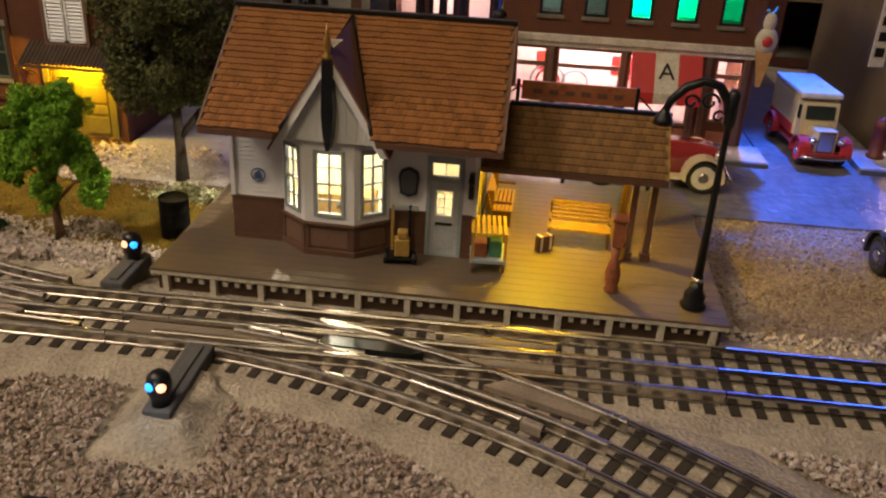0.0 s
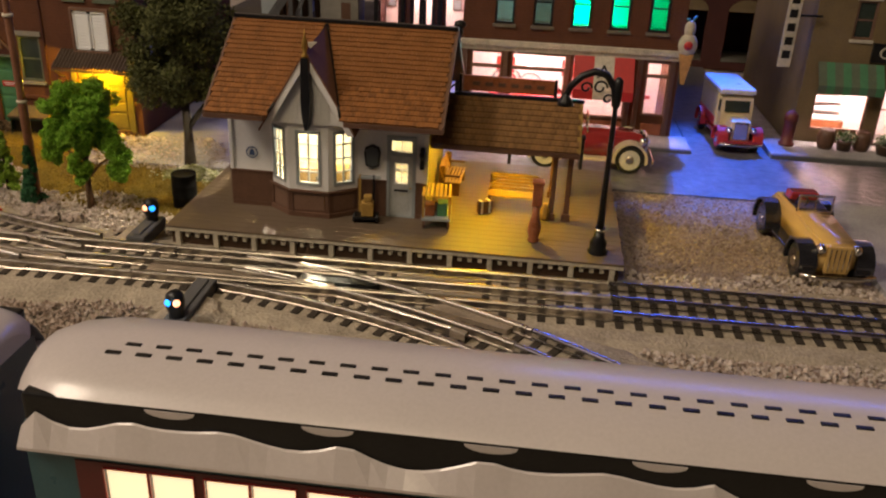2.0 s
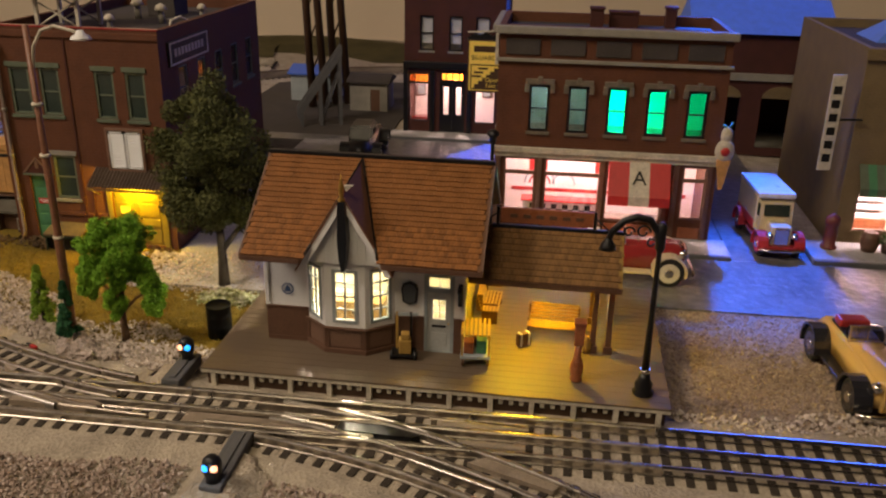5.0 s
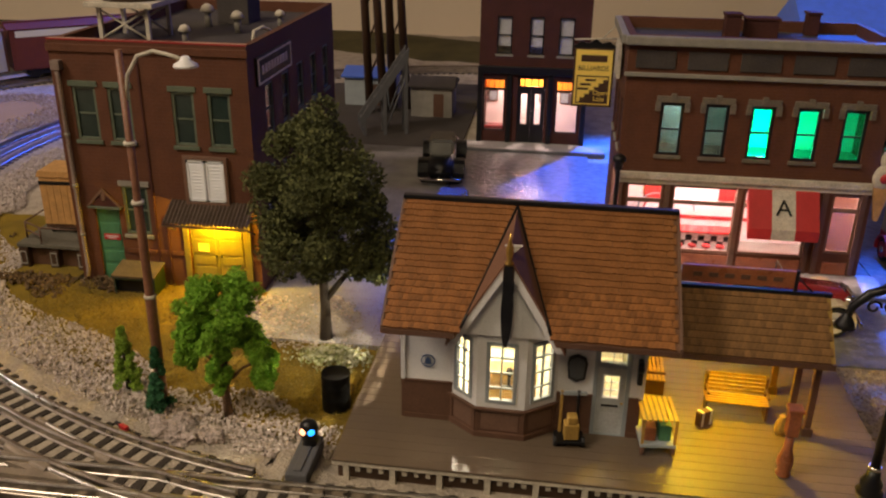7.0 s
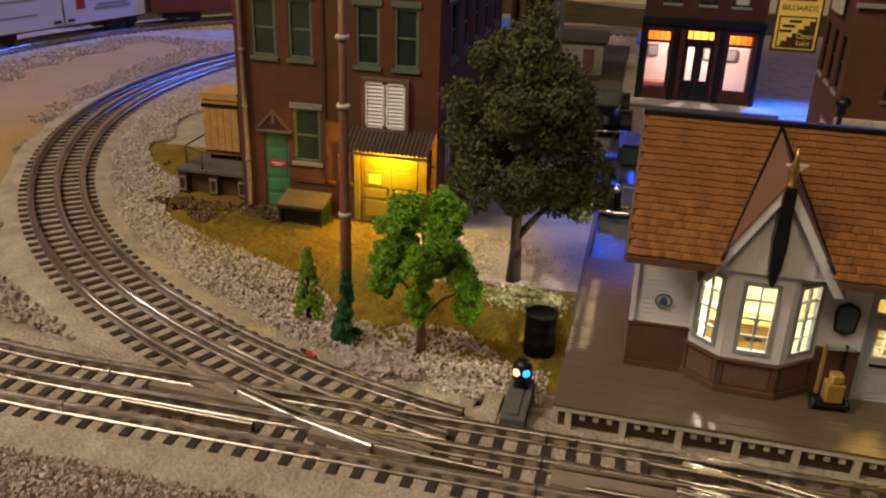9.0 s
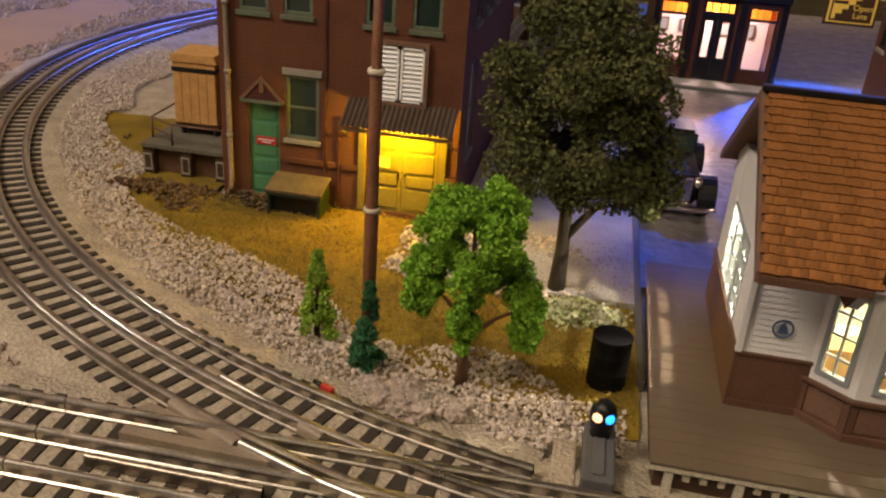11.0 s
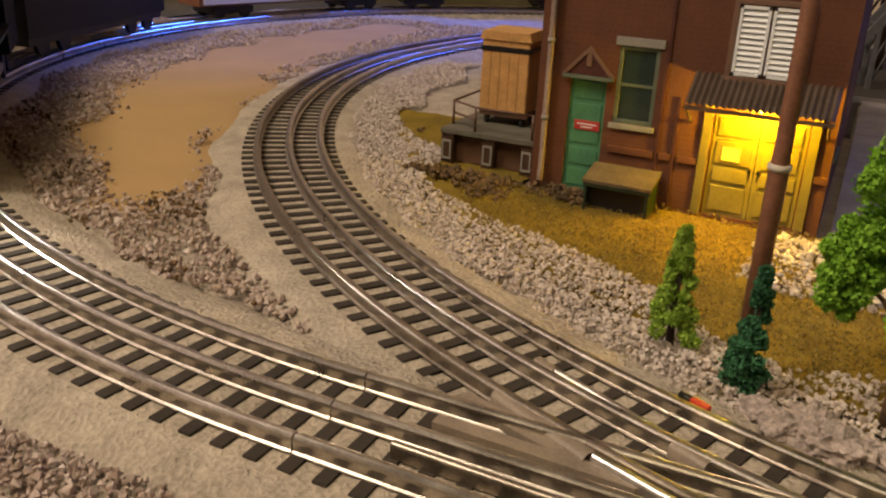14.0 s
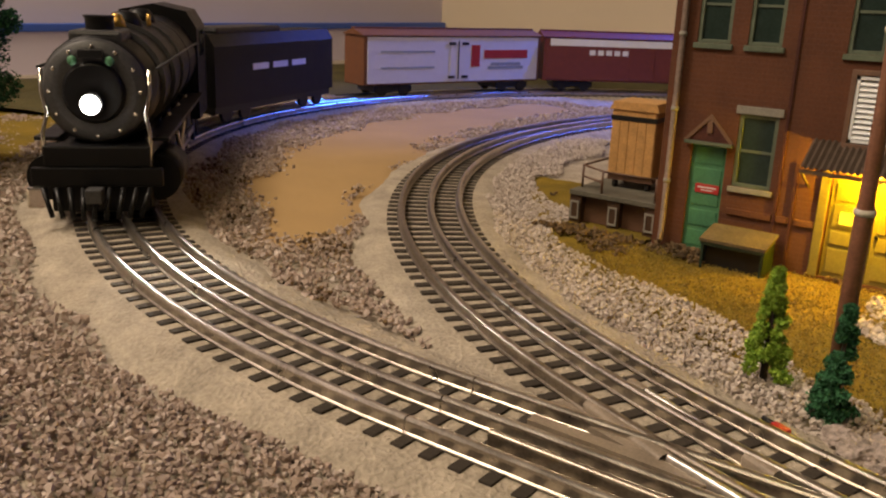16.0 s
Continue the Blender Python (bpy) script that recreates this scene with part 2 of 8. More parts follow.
def prism(bm, pts, axis, a, b):
    """A polygon drawn out along an axis from a to b. pts are the two other coordinates, in order."""
    def place(p, d):
        return {"x": (d, p[0], p[1]), "y": (p[0], d, p[1]), "z": (p[0], p[1], d)}[axis]
    lo = [bm.verts.new(place(p, a)) for p in pts]
    hi = [bm.verts.new(place(p, b)) for p in pts]
    bm.faces.new(lo); bm.faces.new(hi[::-1])
    n = len(pts)
    for i in range(n):
        bm.faces.new((lo[i], hi[i], hi[(i + 1) % n], lo[(i + 1) % n]))
    return bm


def tube(bm, pts, radii, seg=8, caps=True):
    """A round bar through points."""
    pts = [Vector(p) for p in pts]
    if not hasattr(radii, "__len__"):
        radii = [radii] * len(pts)
    rings = []
    for i, p in enumerate(pts):
        d = (pts[min(i + 1, len(pts) - 1)] - pts[max(i - 1, 0)]).normalized()
        u = d.orthogonal().normalized() if abs(d.z) < 0.95 else Vector((1, 0, 0))
        u = (u - d * u.dot(d)).normalized()
        if i and rings:
            prev = (rings[-1][0].co - pts[i - 1])
            u2 = prev - d * prev.dot(d)
            if u2.length > 1e-6:
                u = u2.normalized()
        w = d.cross(u)
        rings.append([bm.verts.new(p + (u * math.cos(a) + w * math.sin(a)) * radii[i]) for a in (k * 2 * math.pi / seg for k in range(seg))])
    for r, q in zip(rings, rings[1:]):
        for k in range(seg):
            f = bm.faces.new((r[k], r[(k + 1) % seg], q[(k + 1) % seg], q[k])); f.smooth = True
    if caps:
        bm.faces.new(rings[0][::-1]); bm.faces.new(rings[-1])
    return bm


def lathe(bm, profile, seg=16, cx=0, cy=0):
    """profile: (radius, z) from the bottom up, about a vertical axis."""
    rings = [[bm.verts.new((cx + max(r, 0.001) * math.cos(k * 2 * math.pi / seg), cy + max(r, 0.001) * math.sin(k * 2 * math.pi / seg), z)) for k in range(seg)] for r, z in profile]
    for r, q in zip(rings, rings[1:]):
        for k in range(seg):
            f = bm.faces.new((r[k], r[(k + 1) % seg], q[(k + 1) % seg], q[k])); f.smooth = True
    bm.faces.new(rings[0][::-1]); bm.faces.new(rings[-1])
    return bm


def ball(bm, x, y, z, r, sx=1, sy=1, sz=1, seg=12):
    g = bmesh.ops.create_uvsphere(bm, u_segments=seg, v_segments=seg * 2 // 3, radius=r, matrix=Matrix.Translation((x, y, z)) @ Matrix.Diagonal((sx, sy, sz, 1)))
    for f in {f for v in g["verts"] for f in v.link_faces}:
        f.smooth = True
    return bm


def wheel_y(bm, x, y, z, r, w, seg=20):
    return tube(bm, [(x, y - w / 2, z), (x, y - w / 2 * 0.7, z), (x, y + w / 2 * 0.7, z), (x, y + w / 2, z)], [r * 0.9, r, r, r * 0.9], seg)


def wall(bm, w, h, t, ops):
    """An upright wall, x 0..w, z 0..h, its face at y 0 and its back at y t, with openings (x0, x1, z0, z1) cut through."""
    xs = sorted({0, w, *[o[0] for o in ops], *[o[1] for o in ops]})
    zs = sorted({0, h, *[o[2] for o in ops], *[o[3] for o in ops]})
    def quad(*p):
        bm.faces.new([bm.verts.new(q) for q in p])
    for a, b in zip(xs, xs[1:]):
        for c, d in zip(zs, zs[1:]):
            mx, mz = (a + b) / 2, (c + d) / 2
            if any(o[0] < mx < o[1] and o[2] < mz < o[3] for o in ops):
                continue
            quad((a, 0, c), (b, 0, c), (b, 0, d), (a, 0, d))
            quad((b, t, c), (a, t, c), (a, t, d), (b, t, d))
    for x0, x1, z0, z1 in ops:
        quad((x0, 0, z0), (x0, t, z0), (x0, t, z1), (x0, 0, z1)); quad((x1, 0, z1), (x1, t, z1), (x1, t, z0), (x1, 0, z0))
        quad((x0, 0, z0), (x1, 0, z0), (x1, t, z0), (x0, t, z0)); quad((x0, 0, z1), (x0, t, z1), (x1, t, z1), (x1, 0, z1))
    quad((0, 0, 0), (0, 0, h), (0, t, h), (0, t, 0)); quad((w, 0, 0), (w, t, 0), (w, t, h), (w, 0, h))
    quad((0, 0, h), (w, 0, h), (w, t, h), (0, t, h)); quad((0, 0, 0), (0, t, 0), (w, t, 0), (w, 0, 0))
    return bm


def mesh_of(name, bm, material):
    bmesh.ops.scale(bm, vec=(U, U, U), verts=bm.verts)
    me = bpy.data.meshes.new(name)
    bm.to_mesh(me); bm.free()
    me.materials.append(material)
    return me


def part(name, bm, material, parent, label="", m=None):
    ob = new(name, mesh_of(name, bm, material))
    ob.parent = parent
    if m is not None:
        ob.matrix_basis = m
    return tagged(ob, label)


def at(x, y, z, rz=0, rx=0, ry=0):
    return pose(x * U, y * U, z * U, rx, ry, rz)


def thing(name, x, y, z, rz, label, category, group="", kind=""):
    ob = new(name)
    ob.empty_display_size = 0.01
    ob.matrix_basis = at(x, y, z, rz)
    return tagged(ob, label, category, group, kind)


def solo(name, bm, material, x, y, z, rz, label, category, group="", kind=""):
    ob = new(name, mesh_of(name, bm, material))
    ob.matrix_basis = at(x, y, z, rz)
    return tagged(ob, label, category, group, kind)


def words(text, size, material, parent, m, name="lettering", depth=0.02):
    """Raised lettering in the built-in font, centred, lying in its own xy plane."""
    cu = bpy.data.curves.new(name, "FONT")
    cu.body, cu.size, cu.extrude, cu.align_x, cu.align_y = text, size * U, depth * U, "CENTER", "CENTER"
    tmp = bpy.data.objects.new("tmp", cu)
    me = bpy.data.meshes.new_from_object(tmp)
    bpy.data.objects.remove(tmp)
    me.materials.clear(); me.materials.append(material)
    ob = new(name, me)
    ob.parent = parent
    ob.matrix_basis = m
    return ob

# ---- ground ----
def sheet(name, outline, z, material, label, category="ground", thick=0.0, x0=0, y0=0):
    bm = B()
    if thick:
        prism(bm, outline, "z", z - thick, z)
        bmesh.ops.recalc_face_normals(bm, faces=bm.faces)
    else:
        bm.faces.new([bm.verts.new((x, y, z)) for x, y in outline])
    return solo(name, bm, material, 0, 0, 0, 0, label, category, kind="structure")


bm = B()
bmesh.ops.create_grid(bm, x_segments=150, y_segments=110, size=0.5)
for v in bm.verts:
    x, y = -25 + v.co.x * 330, 60 + v.co.y * 270
    z = 0.25 * noise.noise((x * 0.13, y * 0.13, 0)) + 0.1 * noise.noise((x * 0.5, y * 0.5, 3)) - 0.12
    v.co = (x, y, min(z, 0.15))
for f in bm.faces:
    f.smooth = True
solo("ground", bm, M_SAND, 0, 0, 0, 0, "sandy tan textured layout ground", "ground", kind="structure")

# track centre lines: circles (centre, radius) and straights
AC, AR = (-36.5, 93.7), 57.5
BC, BR = (-8.5, 93.0), 56.8
DC, DR = (-15.0, -11.8), 48.0


def arc(c, r, a0, a1, step=1.0):
    n = max(2, int(abs(radians(a1 - a0)) * r / step))
    return [(c[0] + r * math.cos(radians(a0 + (a1 - a0) * k / n)), c[1] + r * math.sin(radians(a0 + (a1 - a0) * k / n))) for k in range(n + 1)]


def offset(line, d):
    out = []
    for i, p in enumerate(line):
        a, b = line[max(i - 1, 0)], line[min(i + 1, len(line) - 1)]
        dx, dy = b[0] - a[0], b[1] - a[1]
        n = math.hypot(dx, dy)
        out.append((p[0] - dy / n * d, p[1] + dx / n * d))
    return out


LINE_A = [(70 - k, 36.2) for k in range(0, 107)] + arc(AC, AR, -90, -262)
LINE_B = arc(BC, BR, -100, -268)
LINE_D = arc(DC, DR, 82, 40)
LINE_A = [(x, y) for x, y in LINE_A]


def strip(bm, line, profile):
    """profile: (across, z) points swept along a line."""
    rows = []
    offs = [offset(line, d) for d, z in profile]
    for i in range(len(line)):
        rows.append([bm.verts.new((*offs[j][i], profile[j][1])) for j in range(len(profile))])
    for r, q in zip(rows, rows[1:]):
        for j in range(len(profile) - 1):
            f = bm.faces.new((r[j], q[j], q[j + 1], r[j + 1]))
    bmesh.ops.recalc_face_normals(bm, faces=bm.faces)
    return bm


def resample(line, step):
    out, left = [], 0.0
    for a, b in zip(line, line[1:]):
        d = math.hypot(b[0] - a[0], b[1] - a[1])
        while left <= d:
            k = left / d
            out.append((a[0] + (b[0] - a[0]) * k, a[1] + (b[1] - a[1]) * k, math.degrees(math.atan2(b[1] - a[1], b[0] - a[0]))))
            left += step
        left -= d
    return out


RAIL = [(-0.23, 0.5), (-0.23, 0.54), (-0.15, 0.58), (-0.17, 0.86), (-0.155, 0.96), (-0.11, 1.025), (-0.04, 1.05), (0.04, 1.05), (0.11, 1.025), (0.155, 0.96), (0.17, 0.86), (0.15, 0.58), (0.23, 0.54), (0.23, 0.5)]
bm = B(); box(bm, -0.23, 0.23, -2.75, 2.75, 0.2, 0.5, 0.03)
TIE = mesh_of("tie", bm, M_TIE)


def track(line, label, skip=None, rails=(-1.86, 0, 1.86), rail_mats=None, splits=None, shiny=(), bed=3.6, bz=0.42, sink=0.0):
    t = thing("railway_track", 0, 0, 0, 0, label, "railway track", "layout tracks", "structure")
    bm = B(); strip(bm, line, [(-bed - 2.0, -0.4), (-bed - 1.1, 0.0), (-bed - 0.5, 0.2), (-bed, bz), (-1.9, bz), (0, bz), (1.9, bz), (bed, bz), (bed + 0.5, 0.2), (bed + 1.1, 0.0), (bed + 2.0, -0.4)])
    for v in bm.verts:
        n1 = noise.noise((v.co.x * 1.1, v.co.y * 1.1, 4))
        if v.co.z < bz - 0.01:
            v.co.z += 0.16 * n1; v.co.x += 0.35 * noise.noise((v.co.x * 0.8, v.co.y * 0.8, 9)); v.co.y += 0.35 * n1
        else:
            v.co.z += 0.05 * n1
    for f in bm.faces:
        f.smooth = True
    part("roadbed", bm, M_SAND, t, "sandy tan sloped roadbed")
    for i, d in enumerate(rails):
        full = offset(line, d)
        cuts = [0, *(splits or []), len(full) - 1]
        for k, (a, b) in enumerate(zip(cuts, cuts[1:])):        # sections meet at fine rail joints
            run = full[a:b + 1]
            (xa, ya), (xb, yb) = run[-2], run[-1]
            run = run[:-1] + [(xb - (xb - xa) * 0.06, yb - (yb - ya) * 0.06)]
            bm = B(); strip(bm, run, RAIL)
            part("rail", bm, M_SHINY if k in shiny else (rail_mats or [M_STEEL] * 3)[i], t)
    for x, y, a in resample(line, 1.09):
        if skip and skip(x, y):
            continue
        o = new("tie", TIE); o.parent = t; o.matrix_basis = at(x, y, -sink, a)
    return t


track(LINE_A, "three-rail steel track on dark ties, straight then curving", splits=[56, 84, 106, 134, 160], shiny=(0,))
track(LINE_B, "three-rail curved siding track on dark ties", skip=lambda x, y: y < 37.3, splits=[28, 60], bz=0.39, sink=0.02, rail_mats=[M_STEEL, M_STEEL, M_OLDRAIL])
track(LINE_D, "three-rail track diverging in a curve", splits=[len(LINE_D) // 2], shiny=(1,), skip=lambda x, y: y > 35.7, bz=0.38, sink=0.03)
LINE_E = [(70 - k * 2, 12.9 - (70 - k * 2) * 0.0115) for k in range(70)]
track(LINE_E, "three-rail front track under the passenger train")


# ---- shared building parts, in a building's own frame: x along the front, y into it ----
def window(parent, x0, x1, z0, z1, y, frame_m, glass_m, cols=1, rows=2, fw=0.16, sill=None, lintel=None, turn=None, name="window"):
    """A sash window in the plane y: frame with bars, panes, sill and lintel."""
    bm = B()
    for a, b, c, d in ((x0, x0 + fw, z0, z1), (x1 - fw, x1, z0, z1), (x0 + fw, x1 - fw, z1 - fw, z1), (x0 + fw, x1 - fw, z0, z0 + fw)):
        box(bm, a, b, y - 0.06, y + 0.2, c, d, 0.02)
    bw = fw * 0.42
    for i in range(1, cols):
        xm = x0 + (x1 - x0) * i / cols
        box(bm, xm - bw / 2, xm + bw / 2, y, y + 0.14, z0 + fw, z1 - fw)
    for j in range(1, rows):
        zm = z0 + (z1 - z0) * j / rows
        k = bw * (1.6 if rows == 2 else 1)
        box(bm, x0 + fw, x1 - fw, y + 0.01, y + 0.15, zm - k / 2, zm + k / 2)
    w = part(name, bm, frame_m, parent, m=turn)
    bm = B(); box(bm, x0 + fw * 0.8, x1 - fw * 0.8, y + 0.08, y + 0.11, z0 + fw * 0.8, z1 - fw * 0.8)
    p = part("pane", bm, glass_m, w)
    p.visible_shadow = False
    if sill:
        bm = B(); box(bm, x0 - 0.15, x1 + 0.15, y - 0.28, y + 0.05, z0 - 0.28, z0 - 0.005, 0.03); part("sill", bm, sill, w)
    if lintel:
        bm = B(); box(bm, x0 - 0.2, x1 + 0.2, y - 0.22, y + 0.05, z1 + 0.005, z1 + 0.42, 0.03); part("lintel", bm, lintel, w)
    return w


# ================= station =================
SX, SY, SR = 0.0, 39.2, -0.9
plat = thing("station_platform", SX, SY, 0, SR, "brown plank station platform with cream trestle fascia", "platform")
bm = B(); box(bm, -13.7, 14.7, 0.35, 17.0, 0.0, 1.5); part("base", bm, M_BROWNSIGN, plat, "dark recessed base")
bm = B(); box(bm, -13.95, 14.95, -0.02, 0.34, 1.38, 1.62, 0.04); part("edge_beam", bm, M_CREAM, plat, "weathered cream beam")
for i in range(12):
    x = -13.2 + i * 2.5
    bm = B(); box(bm, x - 0.16, x + 0.16, 0.02, 0.36, 0.2, 1.38, 0.03); part("post", bm, M_CREAM, plat)
    for k in range(1, 4):
        xx = x + k * 0.625
        if xx < 14.6:
            bm = B(); box(bm, xx - 0.13, xx + 0.13, 0.1, 0.36, 1.0, 1.28, 0.02); part("beam_end", bm, M_CREAM, plat)
bm = B(); box(bm, -13.6, 14.6, 0.36, 0.5, 0.3, 0.55); part("lower_rail", bm, M_SAGE, plat)
for sx in (-13.8, 14.55):
    bm = B(); box(bm, sx, sx + 0.25, 0.34, 17.0, 1.2, 1.62, 0.03); part("side_beam", bm, M_DECK, plat)
bm = B(); box(bm, -13.95, 14.95, 0, 0.7, 1.62, 1.75, 0.014)
PLANK = mesh_of("plank", bm, M_DECK)
for i in range(24):
    o = new("plank", PLANK); o.parent = plat; o.matrix_basis = at(0, -0.04 + i * 0.715, 0)

house = thing("station_house", SX, SY, 1.75, SR, "white clapboard railway station with brown wainscot and bay window", "station")
# in the house's own frame z 0 is the deck
WH = 8.3
bm = B()
wall(bm, 13.0, WH, 0.35, [(2.9, 8.45, 1.4, 6.2), (10.4, 12.3, 0.03, 5.5)])
part("front_wall", bm, M_WHITE, house, m=at(-10.9, 4.6, 0))
bm = B()
wall(bm, 9.6, WH, 0.35, [(2.0, 7.4, 2.4, 5.9)])
part("side_wall", bm, M_WHITE, house, m=at(-10.9, 14.2, 0, -90))
bm = B(); wall(bm, 9.6, WH, 0.35, [(1.0, 2.6, 0.03, 4.4)]); part("end_wall", bm, M_YELLOW, house, "ochre painted end wall under the canopy", m=at(2.1, 4.62, 0, 90))
bm = B(); wall(bm, 13.0, WH, 0.35, []); part("back_wall", bm, M_WHITE, house, m=at(2.1, 14.2, 0, 180))
bm = B(); box(bm, 0.05, 0.12, 0.9, 2.7, 0.05, 4.4); part("side_door", bm, M_YELLOW, house, m=at(2.0, 4.6, 0))
bm = B(); box(bm, -10.5, 1.7, 5.0, 13.8, 0.01, 0.12); part("inner_floor", bm, M_IN, house)
bm = B(); box(bm, -10.5, 1.7, 5.0, 13.8, 7.9, 8.05); part("inner_ceiling", bm, M_IN, house)
bm = B(); wall(bm, 12.2, 7.8, 0.15, []); part("partition", bm, M_IN, house, "buff painted inner partition", m=at(-10.5, 12.9, 0.12))
# notice board and shelves seen through the bay
for i in range(3):
    bm = B(); box(bm, -8.2 + i * 2.0, -6.6 + i * 2.0, 12.6, 12.85, 3.3, 4.9, 0.03); part("notice", bm, (M_SIGNY, M_WHITE, M_GREYB)[i], house)
bm = B(); box(bm, -7.2, -3.6, 6.2, 7.6, 0.1, 2.3, 0.05); part("desk", bm, M_BENCH, house)
bm = B(); tube(bm, [(-5.1, 5.4, 1.9), (-5.1, 5.4, 2.9)], 0.09); ball(bm, -5.1, 5.4, 3.05, 0.2); box(bm, -5.5, -4.7, 5.3, 5.5, 1.85, 2.05); part("telephone", bm, M_BLACK, house)
# clapboards, row by row
for x0, x1, y, mtx in ((-10.92, -8.15, 4.6, None), (-2.45, -0.52, 4.6, None), (1.42, 2.08, 4.6, None)):
    for k in range(22):
        z = 2.52 + k * 0.25
        bm = B(); prism(bm, [(y - 0.05, z), (y - 0.015, z + 0.25), (y + 0.02, z + 0.25), (y + 0.02, z)], "x", x0, x1)
        part("clapboard", bm, M_WHITE, house)
    bm = B(); box(bm, x0 - 0.01, x1 + 0.01, y - 0.1, y + 0.02, 0, 2.38); box(bm, x0 - 0.01, x1 + 0.01, y - 0.16, y + 0.02, 2.38, 2.52, 0.02)
    box(bm, x0, x1, y - 0.15, y, 0, 0.3)
    part("wainscot", bm, M_BROWN, house, "brown painted wainscot")
for a, b in ((4.6, 6.8), (12.2, 14.2)):
    for k in range(22):
        z = 2.52 + k * 0.25
        bm = B(); prism(bm, [(-10.96, z), (-10.92, z + 0.25), (-10.86, z + 0.25), (-10.86, z)], "y", a, b); part("clapboard", bm, M_WHITE, house)
bm = B(); box(bm, -11.05, -10.88, 4.5, 14.25, 0, 2.4); box(bm, -11.1, -10.88, 4.45, 14.3, 2.38, 2.5, 0.02); part("wainscot", bm, M_BROWN, house)
for x, y in ((-10.95, 4.55), (2.08, 4.55)):
    bm = B(); box(bm, x - 0.12, x + 0.12, y - 0.12, y + 0.12, 2.5, WH, 0.02); part("corner_board", bm, M_WHITE, house)
for i in range(3):
    y0 = 6.9 + i * 1.75
    window(house, 0, 1.7, 2.45, 5.85, 0, M_GREYB, M_GLASS, 2, 4, 0.13, turn=at(-10.92, y0 + 1.7, 0, -90))
# bay
BAY = [(-8.3, 4.6), (-6.75, 3.35), (-4.1, 3.3), (-2.4, 4.6)]
for (xa, ya), (xb, yb) in zip(BAY, BAY[1:]):
    L, a = math.hypot(xb - xa, yb - ya), math.degrees(math.atan2(yb - ya, xb - xa))
    m = at(xa, ya, 0, a)
    bm = B(); box(bm, 0, L, 0, 0.25, 0, 1.75); box(bm, -0.08, L + 0.08, -0.14, 0.2, 0, 0.32, 0.03); box(bm, -0.1, L + 0.1, -0.18, 0.2, 1.7, 1.86, 0.03)
    for xx in (0.0, L - 0.24):
        box(bm, xx, xx + 0.24, -0.07, 0.05, 0.32, 1.7)
    part("bay_base", bm, M_BROWN, house, "brown panelled bay base", m=m)
    bm = B(); box(bm, 0.3, L - 0.3, -0.03, 0.02, 0.45, 1.58, 0.02); part("bay_panel", bm, M_BROWN2, house, m=m)
    wx0, wx1 = (0.5, L - 0.5) if L > 2.3 else (0.32, L - 0.32)
    bm = B(); wall(bm, L, 4.55, 0.2, [(wx0, wx1, 0.35, 4.0)]); part("bay_wall", bm, M_WHITE, house, m=at(xa, ya, 1.86, a))
    window(house, wx0, wx1, 2.2, 5.87, -0.02, M_GREYB, M_GLASS, 2, 4, 0.2, turn=m, name="bay_window")
bm = B(); prism(bm, [(-8.5, 4.6), (-6.85, 3.15), (-4.0, 3.1), (-2.2, 4.6)], "z", 6.41, 6.62); part("bay_cornice", bm, M_WHITE, house)
bm = B(); prism(bm, [(-8.2, 4.6), (-6.75, 3.25), (-4.1, 3.2), (-2.5, 4.6)], "z", 6.62, 7.0); part("bay_roof", bm, M_BROWNSIGN, house, "dark brown bay roof ledge")
# cross gable over the bay
GX, GZ, GY, GF, GW = -5.25, 10.95, 2.5, 6.0, 2.95      # ridge x, front apex, front plane, foot, half width
GB = 11.55                                              # ridge height where it meets the main roof
bm = B(); prism(bm, [(GX - 2.6, 6.4), (GX + 2.6, 6.4), (GX, GZ - 0.5)], "y", 3.06, 3.26); part("gable_wall", bm, M_WHITE, house, "weathered white board gable")
for k in range(10):
    xx = GX - 2.3 + k * 0.5
    top = GZ - 0.75 - abs(xx + 0.05 - GX) * 1.62
    if top > 6.9:
        bm = B(); box(bm, xx, xx + 0.09, 3.0, 3.07, 6.6, top); part("batten", bm, M_WHITE, house)
